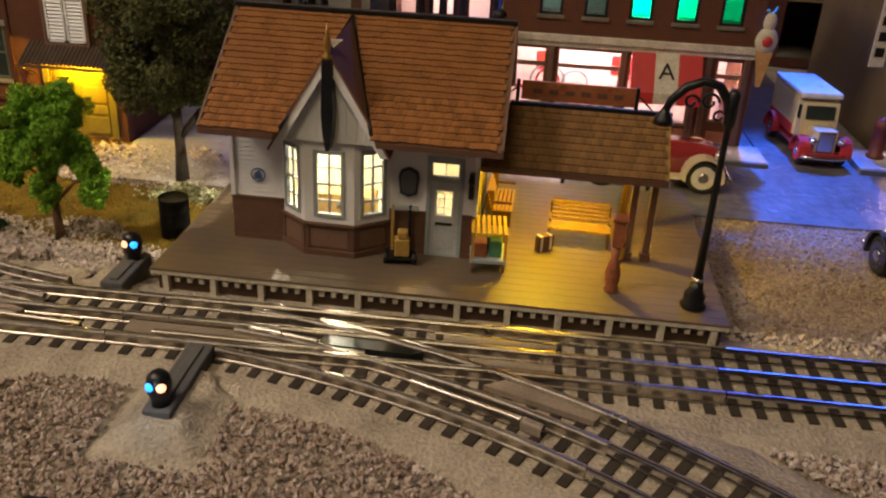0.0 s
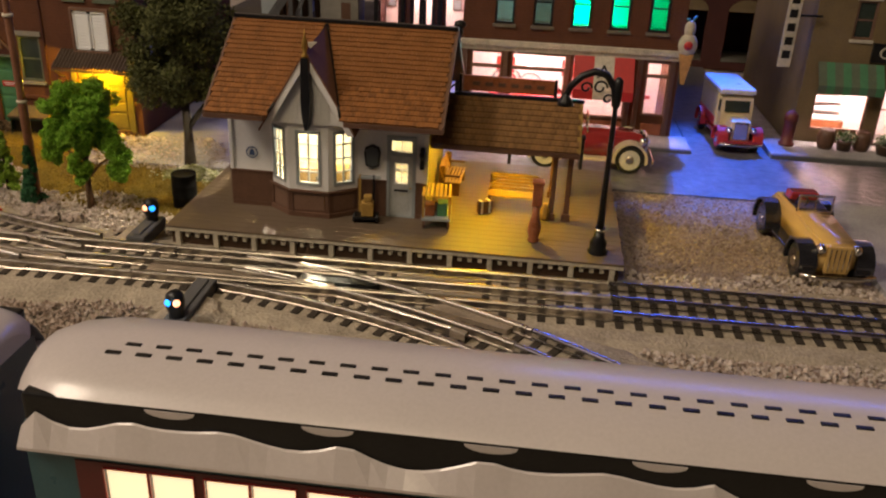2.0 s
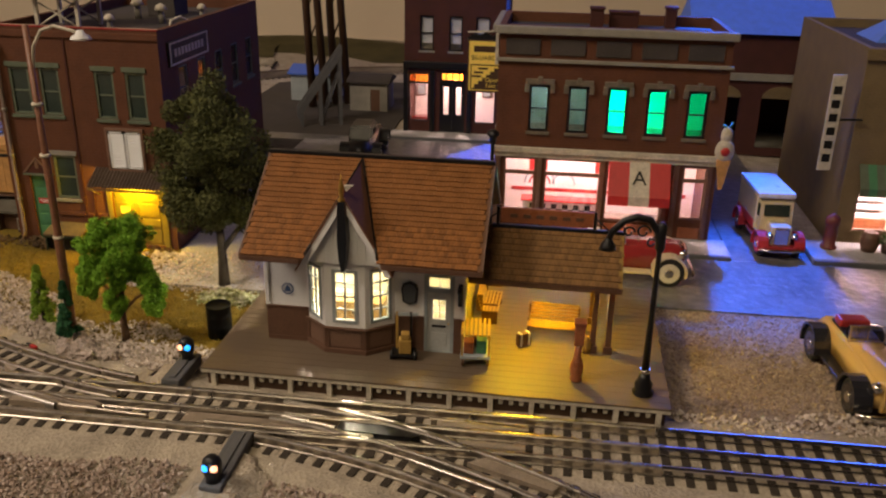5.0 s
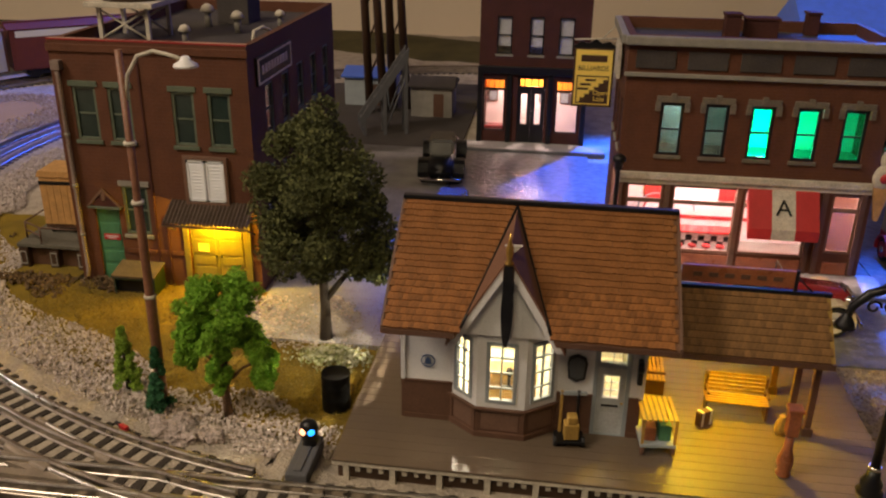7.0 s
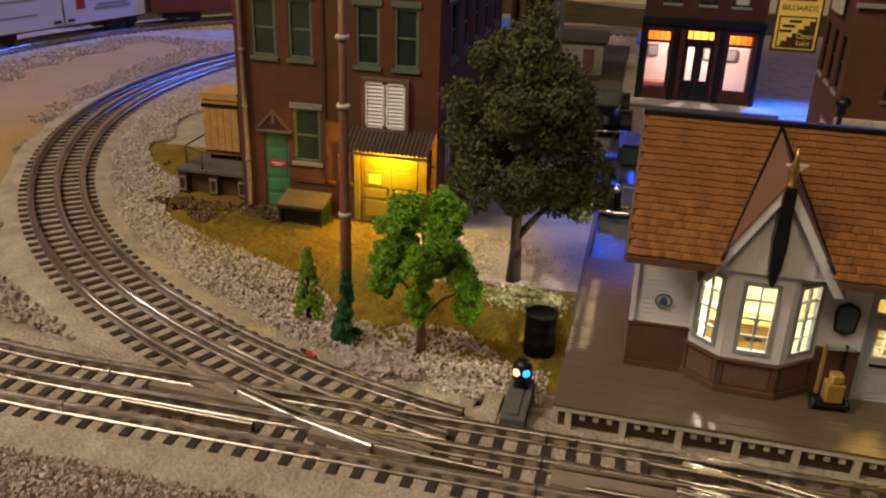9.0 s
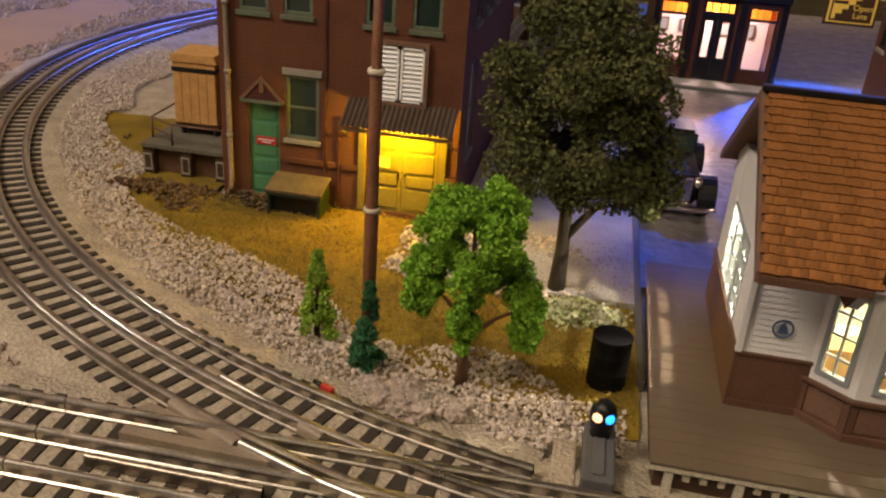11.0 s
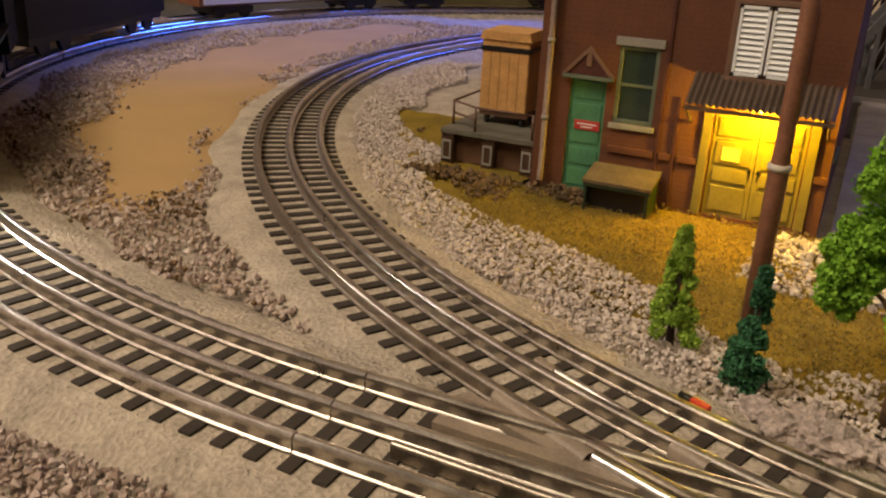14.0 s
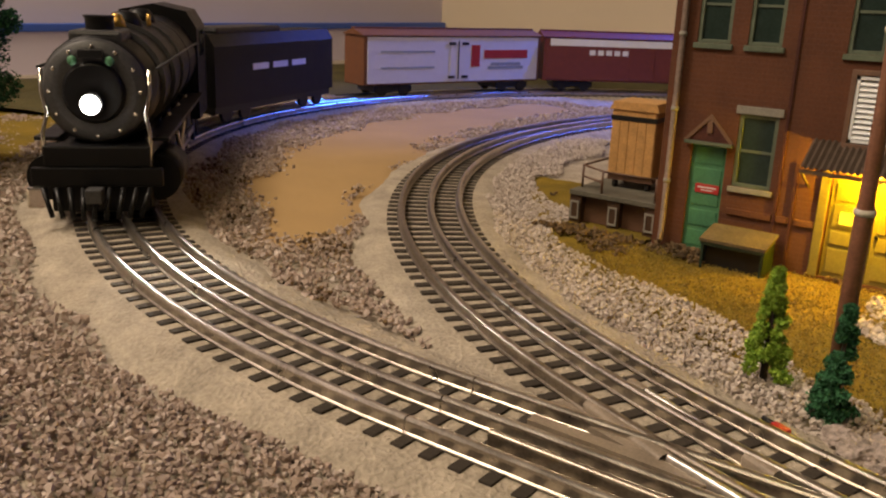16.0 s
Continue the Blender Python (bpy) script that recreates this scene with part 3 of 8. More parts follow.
for sgn in (-1, 1):
    fx = GX + sgn * GW
    bm = B(); prism(bm, [(GX, GZ + 0.1), (fx + sgn * 0.1, GF), (fx - sgn * 0.34, GF - 0.06), (GX, GZ - 0.65)][::sgn], "y", GY, GY + 0.22)
    bmesh.ops.recalc_face_normals(bm, faces=bm.faces)
    part("bargeboard", bm, M_WHITE, house, "white bargeboard")
    bm = B()
    v = [bm.verts.new(p) for p in ((GX, GY - 0.05, GZ + 0.2), (fx + sgn * 0.16, GY - 0.05, GF + 0.02), (fx + sgn * 0.16, 8.2, GF + 0.6), (GX, 8.2, GB + 0.1),
                                   (GX, GY - 0.05, GZ + 0.05), (fx + sgn * 0.1, GY - 0.05, GF - 0.1), (fx + sgn * 0.1, 8.2, GF + 0.4), (GX, 8.2, GB - 0.1))]
    for f in ((0, 1, 2, 3), (4, 7, 6, 5), (0, 4, 5, 1), (1, 5, 6, 2), (2, 6, 7, 3), (3, 7, 4, 0)):
        bm.faces.new([v[q] for q in f])
    bmesh.ops.recalc_face_normals(bm, faces=bm.faces)
    part("gable_roof", bm, M_GABLE, house, "smooth dark brown gable roof sheet")
    # dark seam where the gable meets the main slope
    pts = []
    for q in range(9):
        f = q / 8
        y = 1.85 + f * (8.15 - 1.85)
        zm = 7.1 + (11.75 - 7.1) / (8.4 - 1.75) * (y - 1.75) + 0.16
        zr = GZ + 0.2 + (GB - GZ) * (y - GY) / (8.2 - GY)
        pts.append((GX + sgn * max(0.0, (zr - zm) / ((GZ + 0.2 - GF) / (GW + 0.16))), y, zm))
    bm = B(); tube(bm, pts, 0.08, 6); part("valley_seam", bm, M_BLACK, house)
bm = B(); prism(bm, [(-0.45, 0.3), (0.45, 0.34), (0.2, 0.12), (0.05, -0.05), (-0.1, 0.1)], "y", -0.12, 0.12); part("ridge_ornament", bm, M_CREAM, house, "pale ridge ornament", m=at(GX + 0.15, GY + 0.6, GZ + 0.25))
bm = B(); prism(bm, [(GX - 0.1, 6.2), (GX + 0.08, 6.2), (GX + 0.24, 7.0), (GX + 0.31, 8.2), (GX + 0.22, 10.7), (GX - 0.22, 10.7), (GX - 0.31, 8.2), (GX - 0.24, 7.0)], "y", GY - 0.22, GY + 0.55); part("gable_post", bm, M_BLACK, house, "black gable post")
bm = B(); lathe(bm, [(0.2, 10.7), (0.24, 10.85), (0.12, 10.95), (0.19, 11.3), (0.19, 11.6), (0.08, 12.0), (0.02, 12.4)], 12, GX, GY); part("finial", bm, M_GOLD, house, "gilt finial")
bm = B(); box(bm, GX - 0.28, GX + 0.28, GY - 0.18, GY + 0.2, 9.9, 10.6, 0.06); part("finial_collar", bm, M_BROWN, house)
# main roof: ridge over y 8.4, eaves at 1.7
EY, EZ, RY, RZ = 1.75, 7.1, 8.4, 11.75
for pts in ([(-11.5, EY, EZ), (GX - 2.5, EY, EZ), (GX, RY, RZ), (-11.5, RY, RZ)], [(GX + 2.5, EY, EZ), (3.3, EY, EZ), (3.3, RY, RZ), (GX, RY, RZ)], [(3.3, 15.0, EZ), (-11.5, 15.0, EZ), (-11.5, RY, RZ), (3.3, RY, RZ)]):
    bm = B()
    hi = [bm.verts.new(p) for p in pts]; lo = [bm.verts.new((p[0], p[1], p[2] - 0.27)) for p in pts]
    bm.faces.new(hi); bm.faces.new(lo[::-1])
    for q in range(4):
        bm.faces.new((hi[q], lo[q], lo[(q + 1) % 4], hi[(q + 1) % 4]))
    bmesh.ops.recalc_face_normals(bm, faces=bm.faces)
    part("roof_deck", bm, M_ROOFIN, house, "brown roof boards")
bm = B(); box(bm, -11.6, 3.4, RY - 0.22, RY + 0.22, RZ + 0.02, RZ + 0.26, 0.05); part("ridge_cap", bm, M_BLACK, house, "black ridge cap")
for x in (-11.62, 3.3):
    bm = B(); prism(bm, [(EY - 0.05, EZ + 0.12), (RY, RZ + 0.1), (15.05, EZ + 0.1), (15.05, EZ - 0.3), (RY, RZ - 0.4), (EY - 0.05, EZ - 0.3)], "x", x, x + 0.12)
    bmesh.ops.recalc_face_normals(bm, faces=bm.faces); part("verge_board", bm, M_BROWN2, house)
for fa, fb in ((-11.5, GX - 2.55), (GX + 2.55, 3.3)):
    bm = B(); box(bm, fa, fb, EY - 0.1, EY - 0.01, EZ - 0.32, EZ - 0.02, 0.02); part("fascia", bm, M_BROWN, house)
slope = math.hypot(RY - EY, RZ - EZ); sa = math.degrees(math.atan2(RZ - EZ, RY - EY))
def shingle(bm, x, s, w=0.258, l=0.46):
    """One thick-butted shingle in the slope's own plane: x across, y up the slope."""
    v = [bm.verts.new(p) for p in ((x, s, 0.02), (x + w, s, 0.02), (x + w, s, 0.14), (x, s, 0.14), (x, s + l, 0.0), (x + w, s + l, 0.0), (x + w, s + l, 0.06), (x, s + l, 0.06))]
    for f in ((0, 1, 2, 3), (3, 2, 6, 7), (1, 5, 6, 2), (0, 3, 7, 4)):
        bm.faces.new([v[i] for i in f])
bm = B(); shingle(bm, 0, 0); SHINGLE = mesh_of("shingle", bm, M_SHINGLE)
rest = B()
rows = 20
pitch = slope / rows
made = 0
for r in range(rows):
    for c in range(56):
        x = -11.5 + c * 0.265 + (0.13 if r % 2 else 0) + random.uniform(-0.012, 0.012)
        if x > 3.03:
            continue
        y = EY + (RY - EY) * (r + 0.5) / rows
        zm = EZ + (RZ - EZ) * (r + 0.5) / rows          # leave the cross gable free
        zr = GZ + 0.2 + (GB - GZ) * (y - GY) / (8.2 - GY)
        if abs(x + 0.13 - GX) < (zr - zm) / 1.6 - 0.15:
            continue
        slip = random.uniform(-0.03, 0.03)
        if made < 300:
            o = new("shingle", SHINGLE); o.parent = house; made += 1
            o.matrix_basis = at(x, EY, EZ, 0) @ pose(0, 0, 0, sa) @ at(0, r * pitch + slip, 0.0, random.uniform(-1.2, 1.2))
        else:
            shingle(rest, x, r * pitch + slip)
tagged(part("upper_shingles", rest, M_SHINGLE, house, m=at(0, EY, EZ) @ pose(0, 0, 0, sa)), kind="stuff")
# door with transom
bm = B(); wall(bm, 1.95, 5.6, 0.3, [(0.22, 1.73, 0.05, 4.25), (0.22, 1.73, 4.45, 5.35)]); part("door_frame", bm, M_GREYB, house, "grey-blue door frame", m=at(-0.53, 4.5, 0))
bm = B(); wall(bm, 1.5, 4.15, 0.12, [(0.28, 1.22, 2.2, 3.7)]); box(bm, 0.25, 1.25, -0.03, 0.02, 0.35, 1.3, 0.02)
door = part("door", bm, mat("pale_door_paint", (0.42, 0.44, 0.44), 0.5), house, "pale grey panelled door", m=at(-0.31, 4.62, 0.07))
window(door, 0.28, 1.22, 2.2, 3.7, 0.04, M_WHITE, M_GLASS, 2, 3, 0.07)
bm = B(); box(bm, 0.3, 1.2, -0.05, -0.02, 1.72, 1.86); part("door_lettering_bar", bm, M_BLACK, door)
bm = B(); ball(bm, 1.38, -0.08, 2.0, 0.07); part("door_knob", bm, M_GOLD, door)
window(house, -0.31, 1.2, 4.45, 5.35, 4.6, M_GREYB, M_GLASS, 2, 1, 0.08, name="transom")
bm = B(); prism(bm, [(-1.9, 3.5), (-1.45, 3.3), (-1.0, 3.5), (-0.9, 4.4), (-1.0, 4.75), (-1.45, 4.95), (-1.9, 4.75), (-2.0, 4.4)], "y", 4.36, 4.5)
part("shield_plaque", bm, M_BLACK, house, "dark shield-shaped plaque")
bm = B(); prism(bm, [(-1.8, 3.6), (-1.45, 3.45), (-1.1, 3.6), (-1.02, 4.4), (-1.1, 4.65), (-1.45, 4.82), (-1.8, 4.65), (-1.88, 4.4)], "y", 4.33, 4.37); part("plaque_face", bm, mat("slate_plaque", (0.07, 0.08, 0.085), 0.5), house)
bm = B()
for k in range(24):
    a0, a1 = k * math.pi / 12, (k + 1) * math.pi / 12
    ps = [(-9.55 + r * math.cos(a), 3.75 + r * math.sin(a)) for r, a in ((0.4, a0), (0.4, a1), (0.33, a1), (0.33, a0))]
    prism(bm, ps, "y", 4.47, 4.5)
prism(bm, [(-9.75, 3.55), (-9.35, 3.55), (-9.42, 3.85), (-9.55, 4.0), (-9.68, 3.85)], "y", 4.47, 4.5)
part("emblem", bm, mat("blue_emblem", (0.05, 0.09, 0.2), 0.5), house, "round blue emblem")
bm = B(); box(bm, 1.7, 2.0, 4.0, 4.5, 3.6, 5.0, 0.08); ball(bm, 1.85, 4.0, 4.6, 0.2); part("wall_lantern", bm, M_BLACK, house, "black wall lantern")
# canopy on the east end
CZ, CY = 7.6, 8.4
canopy = thing("platform_canopy", SX, SY, 1.75, SR, "shingled open canopy on wooden posts", "canopy")
bm = B(); prism(bm, [(5.5, 5.0), (CY, CZ), (11.5, 5.0), (11.5, 4.8), (CY, CZ - 0.28), (5.5, 4.8)], "x", 2.15, 11.9); bmesh.ops.recalc_face_normals(bm, faces=bm.faces)
part("roof_deck", bm, M_BENCH, canopy, "warm boarded canopy ceiling")
cs, ca = math.hypot(CY - 5.5, CZ - 5.0), math.degrees(math.atan2(CZ - 5.0, CY - 5.5))
bm = B(); shingle(bm, 0, 0, 0.285, 0.48); SHINGLE2 = mesh_of("shingle", bm, M_SHINGLE2)
for r in range(9):
    for c in range(33):
        x = 2.3 + c * 0.292 + (0.14 if r % 2 else 0)
        if x > 11.6 or (r == 8 and x < 2.4):
            continue
        o = new("shingle", SHINGLE2); o.parent = canopy
        o.matrix_basis = at(x, 5.5, 5.0) @ pose(0, 0, 0, ca) @ at(0, r * cs / 9, 0, random.uniform(-1, 1))
bm = B(); box(bm, 3.35, 11.95, CY - 0.18, CY + 0.18, CZ - 0.02, CZ + 0.2, 0.04); part("ridge_cap", bm, M_BLACK, canopy)
bm = B(); box(bm, 2.2, 11.9, 5.4, 5.52, 4.68, 5.02); part("fascia", bm, M_BROWN, canopy)
for x, y in ((10.4, 6.4), (10.4, 10.6), (11.4, 6.4)):
    bm = B(); box(bm, x - 0.17, x + 0.17, y - 0.17, y + 0.17, 0, 5.4, 0.03)
    p = part("post", bm, M_BROWN, canopy)
    bm = B(); box(bm, x - 0.28, x + 0.28, y - 0.28, y + 0.28, 0, 0.5, 0.04); part("post_base", bm, M_BROWN, p)
bm = B(); box(bm, 3.9, 9.9, CY - 0.12, CY + 0.12, CZ + 0.35, CZ + 1.35, 0.04); sg = part("name_board", bm, M_WOODRED, canopy, "red-brown name board on brackets")
for k in range(6):
    bm = B(); box(bm, 4.5 + k * 0.85, 5.0 + k * 0.85, CY - 0.15, CY - 0.11, CZ + 0.72, CZ + 0.98); part("lettering_bar", bm, M_BROWN, sg)
for x in (3.7, 10.0):
    bm = B(); box(bm, x - 0.1, x + 0.1, CY - 0.1, CY + 0.1, CZ + 0.1, CZ + 1.4, 0.03); tube(bm, [(x, CY, CZ + 1.0), (x + (0.9 if x > 5 else -0.9), CY, CZ + 0.2)], 0.05); part("bracket", bm, M_BLACK, canopy)
bm = B(); lathe(bm, [(0.25, 5.1), (0.3, 5.3), (0.1, 5.5), (0.06, 7.2)], 10, 5.5, 8.3); part("hanging_lamp", bm, glow("amber_bulb", (1.0, 0.6, 0.1), 6), canopy, "glowing amber lamp")

# platform furniture
def bench(x, y, rz, label):
    b = thing("platform_bench", x, y, 1.76, rz, label, "bench", "platform benches")
    for k in range(5):
        bm = B(); box(bm, -1.75, 1.75, -0.55 + k * 0.24, -0.37 + k * 0.24, 0.95, 1.03, 0.02); part("seat_slat", bm, M_BENCH, b)
    for k in range(5):
        bm = B(); box(bm, -1.75, 1.75, 0.62 + k * 0.07, 0.7 + k * 0.07, 1.1 + k * 0.22, 1.27 + k * 0.22, 0.02); part("back_slat", bm, M_BENCH, b)
    for sx in (-1.7, 1.6):
        bm = B(); box(bm, sx, sx + 0.12, -0.5, 0.6, 0, 0.95, 0.02); box(bm, sx, sx + 0.12, 0.55, 1.0, 0.9, 2.15, 0.02); box(bm, sx, sx + 0.12, -0.5, 0.6, 1.4, 1.52); part("end_frame", bm, M_BROWN, b)
    return b
bench(7.9, 46.9, -3, "yellow slatted bench under the canopy lamp")
bench(3.6, 50.0, 88, "yellow slatted bench against the ochre wall")

def dolly():
    d = thing("hand_truck", -1.6, 42.6, 1.76, 5, "brown wooden hand truck with a yellow parcel", "hand truck")
    bm = B(); box(bm, -0.8, 0.8, -0.5, 0.6, 0.28, 0.42, 0.03); part("bed", bm, M_BLACK, d)
    for sx in (-0.45, 0.45):
        bm = B(); box(bm, sx - 0.08, sx + 0.08, 0.45, 0.62, 0.4, 3.0, 0.02); part("upright", bm, M_BENCH if sx < 0 else M_BLACK, d)
    bm = B(); box(bm, -0.55, 0.9, 0.45, 0.62, 2.75, 2.95, 0.03); part("handle", bm, M_GREYB, d)
    for sx in (-0.75, 0.75):
        bm = B(); tube(bm, [(sx - 0.09, -0.2, 0.28), (sx + 0.09, -0.2, 0.28)], 0.28, 14); part("wheel", bm, M_RUBBER, d)
    return d
dolly()
bm = B(); box(bm, -0.4, 0.4, -0.35, 0.35, 0, 0.95, 0.08); box(bm, -0.25, 0.3, -0.3, 0.3, 0.95, 1.4, 0.1)
solo("parcel", bm, M_BENCH, -1.5, 42.6, 2.19, 8, "tan parcels stacked on the hand truck", "parcel")

cart = thing("baggage_cart", 3.0, 43.2, 1.76, 4, "wooden four-wheel baggage cart loaded with cases", "baggage cart")
bm = B(); box(bm, -0.95, 0.95, -1.2, 1.2, 0.6, 0.8, 0.03); part("bed", bm, M_GREYB, cart)
for sx in (-0.8, 0.8):
    for sy in (-0.9, 0.9):
        bm = B(); tube(bm, [(sx - 0.07, sy, 0.36), (sx + 0.07, sy, 0.36)], 0.36, 14); part("wheel", bm, M_BROWN, cart)
for sy in (-1.1, 1.1):
    for sx in (-0.85, 0.85):
        bm = B(); box(bm, sx - 0.07, sx + 0.07, sy - 0.06, sy + 0.06, 0.8, 2.25); part("stake", bm, M_BENCH, cart)
for k in range(7):
    bm = B(); box(bm, -0.95 + k * 0.28, -0.78 + k * 0.28, -1.2, 1.2, 2.25, 2.33); part("top_slat", bm, M_BENCH, cart)
for dx, dy, mm, h, lab in ((-0.4, -0.5, M_WOODRED, 0.8, "red-brown suitcase on the baggage cart"), (0.4, -0.4, M_GREEN, 0.9, "green suitcase on the baggage cart"), (0, 0.5, M_BROWN2, 0.7, "brown trunk on the baggage cart")):
    bm = B(); box(bm, -0.32, 0.32, -0.4, 0.4, 0, h, 0.06); c = solo("suitcase", bm, mm, 3.0 + dx, 43.2 + dy, 2.57, 4, lab, "suitcase", "cases on the cart")
sc = thing("suitcase", 6.0, 45.6, 1.76, 35, "dark suitcase with pale straps on the platform", "suitcase")
bm = B(); box(bm, -0.5, 0.5, -0.2, 0.2, 0, 0.9, 0.08); part("case", bm, M_BROWN, sc)
for x in (-0.3, 0.3):
    bm = B(); box(bm, x - 0.07, x + 0.07, -0.23, 0.23, 0.02, 0.93, 0.02); part("strap", bm, M_WHITE, sc)
bm = B(); lathe(bm, [(0.3, 0), (0.34, 0.22), (0.32, 0.7), (0.15, 0.95), (0.17, 1.15)], 14); solo("milk_can", bm, M_BENCH, 10.1, 45.3, 1.76, 0, "amber milk can on the platform", "milk can")
pb = thing("carved_post", 9.4, 41.5, 1.76, 0, "varnished red-brown turned post with a box", "post")
bm = B(); lathe(bm, [(0.34, 0), (0.4, 0.15), (0.3, 0.3), (0.42, 0.7), (0.4, 1.1), (0.22, 1.7), (0.2, 2.6)], 14); part("shaft", bm, M_WOODRED, pb)
bm = B(); box(bm, -0.28, 0.32, -0.3, 0.3, 2.5, 4.0, 0.06); box(bm, -0.36, 0.4, -0.38, 0.38, 3.9, 4.1, 0.04); part("box", bm, M_WOODRED, pb)
lp = thing("street_lamp", 13.4, 40.6, 1.76, 0, "black ornate arched platform lamp, unlit", "street lamp")
bm = B(); lathe(bm, [(0.62, 0), (0.66, 0.15), (0.5, 0.35), (0.55, 0.7), (0.36, 1.0), (0.3, 1.45)], 16); part("base", bm, M_BLACK, lp)
bm = B(); lathe(bm, [(0.31, 1.42), (0.33, 1.55), (0.31, 1.66)], 16); part("collar", bm, M_CHROME, lp)
bm = B(); lathe(bm, [(0.24, 1.6), (0.17, 5), (0.15, 9.2), (0.28, 9.4), (0.28, 10.8), (0.12, 11.0)], 14); part("pole", bm, M_BLACK, lp)
bm = B(); tube(bm, [(0.0, 0, 9.3), (-0.2, 0, 10.4), (-0.7, 0, 11.1), (-1.4, 0, 11.25), (-2.1, 0, 10.95), (-2.7, 0, 10.3), (-2.9, 0, 9.7)], [0.2, 0.22, 0.22, 0.22, 0.22, 0.2, 0.18], 10); part("arm", bm, M_BLACK, lp)
for k, (cx, cz, r) in enumerate(((-1.0, 10.35, 0.42), (-1.8, 10.3, 0.34), (-0.5, 9.7, 0.3))):
    bm = B(); tube(bm, [(cx + r * math.cos(a) * (1 - j / 22), 0, cz + r * math.sin(a) * (1 - j / 22)) for j, a in enumerate([q * 0.5 for q in range(14)])], 0.07, 6); part("scroll", bm, M_BLACK, lp)
bm = B(); lathe(bm, [(0.5, 9.2), (0.42, 9.45), (0.2, 9.8), (0.1, 10.0)], 14, -2.9, 0); part("shade", bm, M_BLACK, lp)
M_DRUM = mat("worn_black_drum", (0.006, 0.006, 0.006), 0.6, vary=0.4)
M_DRUM.node_tree.nodes["Principled BSDF"].inputs["Specular IOR Level"].default_value = 0.15
dr = thing("oil_drum", -15.45, 46.5, 0.15, 0, "black oil drum beside the platform", "drum")
bm = B(); lathe(bm, [(0.84, 0), (0.86, 0.05), (0.86, 0.8), (0.875, 0.84), (0.86, 0.88), (0.86, 1.6), (0.875, 1.64), (0.86, 1.68), (0.86, 2.4), (0.88, 2.44), (0.85, 2.48), (0.78, 2.42)], 28); part("barrel", bm, M_DRUM, dr)
bm = B(); lathe(bm, [(0.77, 2.36), (0.77, 2.4)], 20); part("lid", bm, M_DRUM, dr)
for x, y in ((7.3, 57.2), (13.0, 57.2)):
    bm = B(); lathe(bm, [(0.3, 0), (0.3, 0.2), (0.15, 0.3), (0.13, 3.6), (0.22, 3.7), (0.1, 4.0)], 10); solo("bollard", bm, M_BLACK, x, y, 0.25, 0, "slim black iron street post", "post", "street posts")

bm = B(); lathe(bm, [(0.45, 0), (0.45, 0.3), (0.22, 0.5), (0.17, 8.6), (0.34, 8.8), (0.3, 9.2), (0.55, 9.4), (0.5, 9.7), (0.2, 9.9)], 12); solo("corner_post", bm, M_BLACK, 1.9, 69.0, 0.55, 0, "black iron post on the diner corner", "post")

# station lamps
lamp("bay_room_lamp", "POINT", -5.6, 45.4, 7.9, 0.05, (1.0, 0.84, 0.52), 0.3)
lamp("waiting_room_lamp", "POINT", -7.8, 48.7, 8.5, 0.7, (1.0, 0.88, 0.66), 0.05)
lamp("canopy_lamp", "POINT", 5.8, 47.2, 8.2, 0.55, (1.0, 0.66, 0.008), 0.4)

# ================= streets =================
sheet("road", [(-13.8, 56.4), (95, 56.4), (95, 67.3), (23.4, 67.3), (23.4, 100), (1.0, 100), (1.0, 103), (-30, 103), (-30, 100), (-13.8, 100)], 0.2, M_ROAD, "dark asphalt street crossing behind the station", "road", 0.5)
sheet("alley", [(23.5, 67.2), (30.4, 67.2), (30.4, 125), (23.5, 125)], 0.21, M_ROAD, "asphalt alley between the shops", "road", 0.5)
sheet("pavement", [(-24.4, 54.0), (-13.9, 54.0), (-13.9, 100), (-24.4, 100)], 0.34, M_WALK, "grey pavement beside the brick house", "pavement", 0.5)
for name, x0, x1, y0, y1 in (("pavement", 1.2, 23.4, 67.4, 71.2), ("pavement", 30.6, 95, 68.0, 72.9), ("pavement", -14.0, 3.0, 103.0, 106.2), ("pavement", 31.2, 60, 30.5, 56.2)):
    bm = B(); box(bm, x0, x1, y0, y1, -0.1, 0.55, 0.05); solo(name, bm, M_WALK, 0, 0, 0, 0, "grey stone shop pavement with a dark kerb", "pavement", kind="structure")
    if y0 > 40:
        bm = B(); box(bm, x0 - 0.02, x1 + 0.02, y0 - 0.35, y0 - 0.02, -0.1, 0.5, 0.05); solo("kerb", bm, M_KERB, 0, 0, 0, 0, "dark raised kerb stone", "kerb", kind="structure")
# dark sheet added to paint the shadow lying behind the freight house
sheet("yard", [(-39.0, 86.5), (-24.6, 86.5), (-24.6, 103.2), (-14.2, 103.2), (-14.2, 140), (-39.0, 140)], 0.12, M_TAR, "dark sheet behind the freight house, shadow painted on the ground", "ground", 0.4)
bm = B(); box(bm, -14.1, -13.75, 46.5, 100, -0.1, 0.5, 0.05); solo("kerb", bm, M_KERB, 0, 0, 0, 0, "dark raised kerb along the pavement", "kerb", kind="structure")


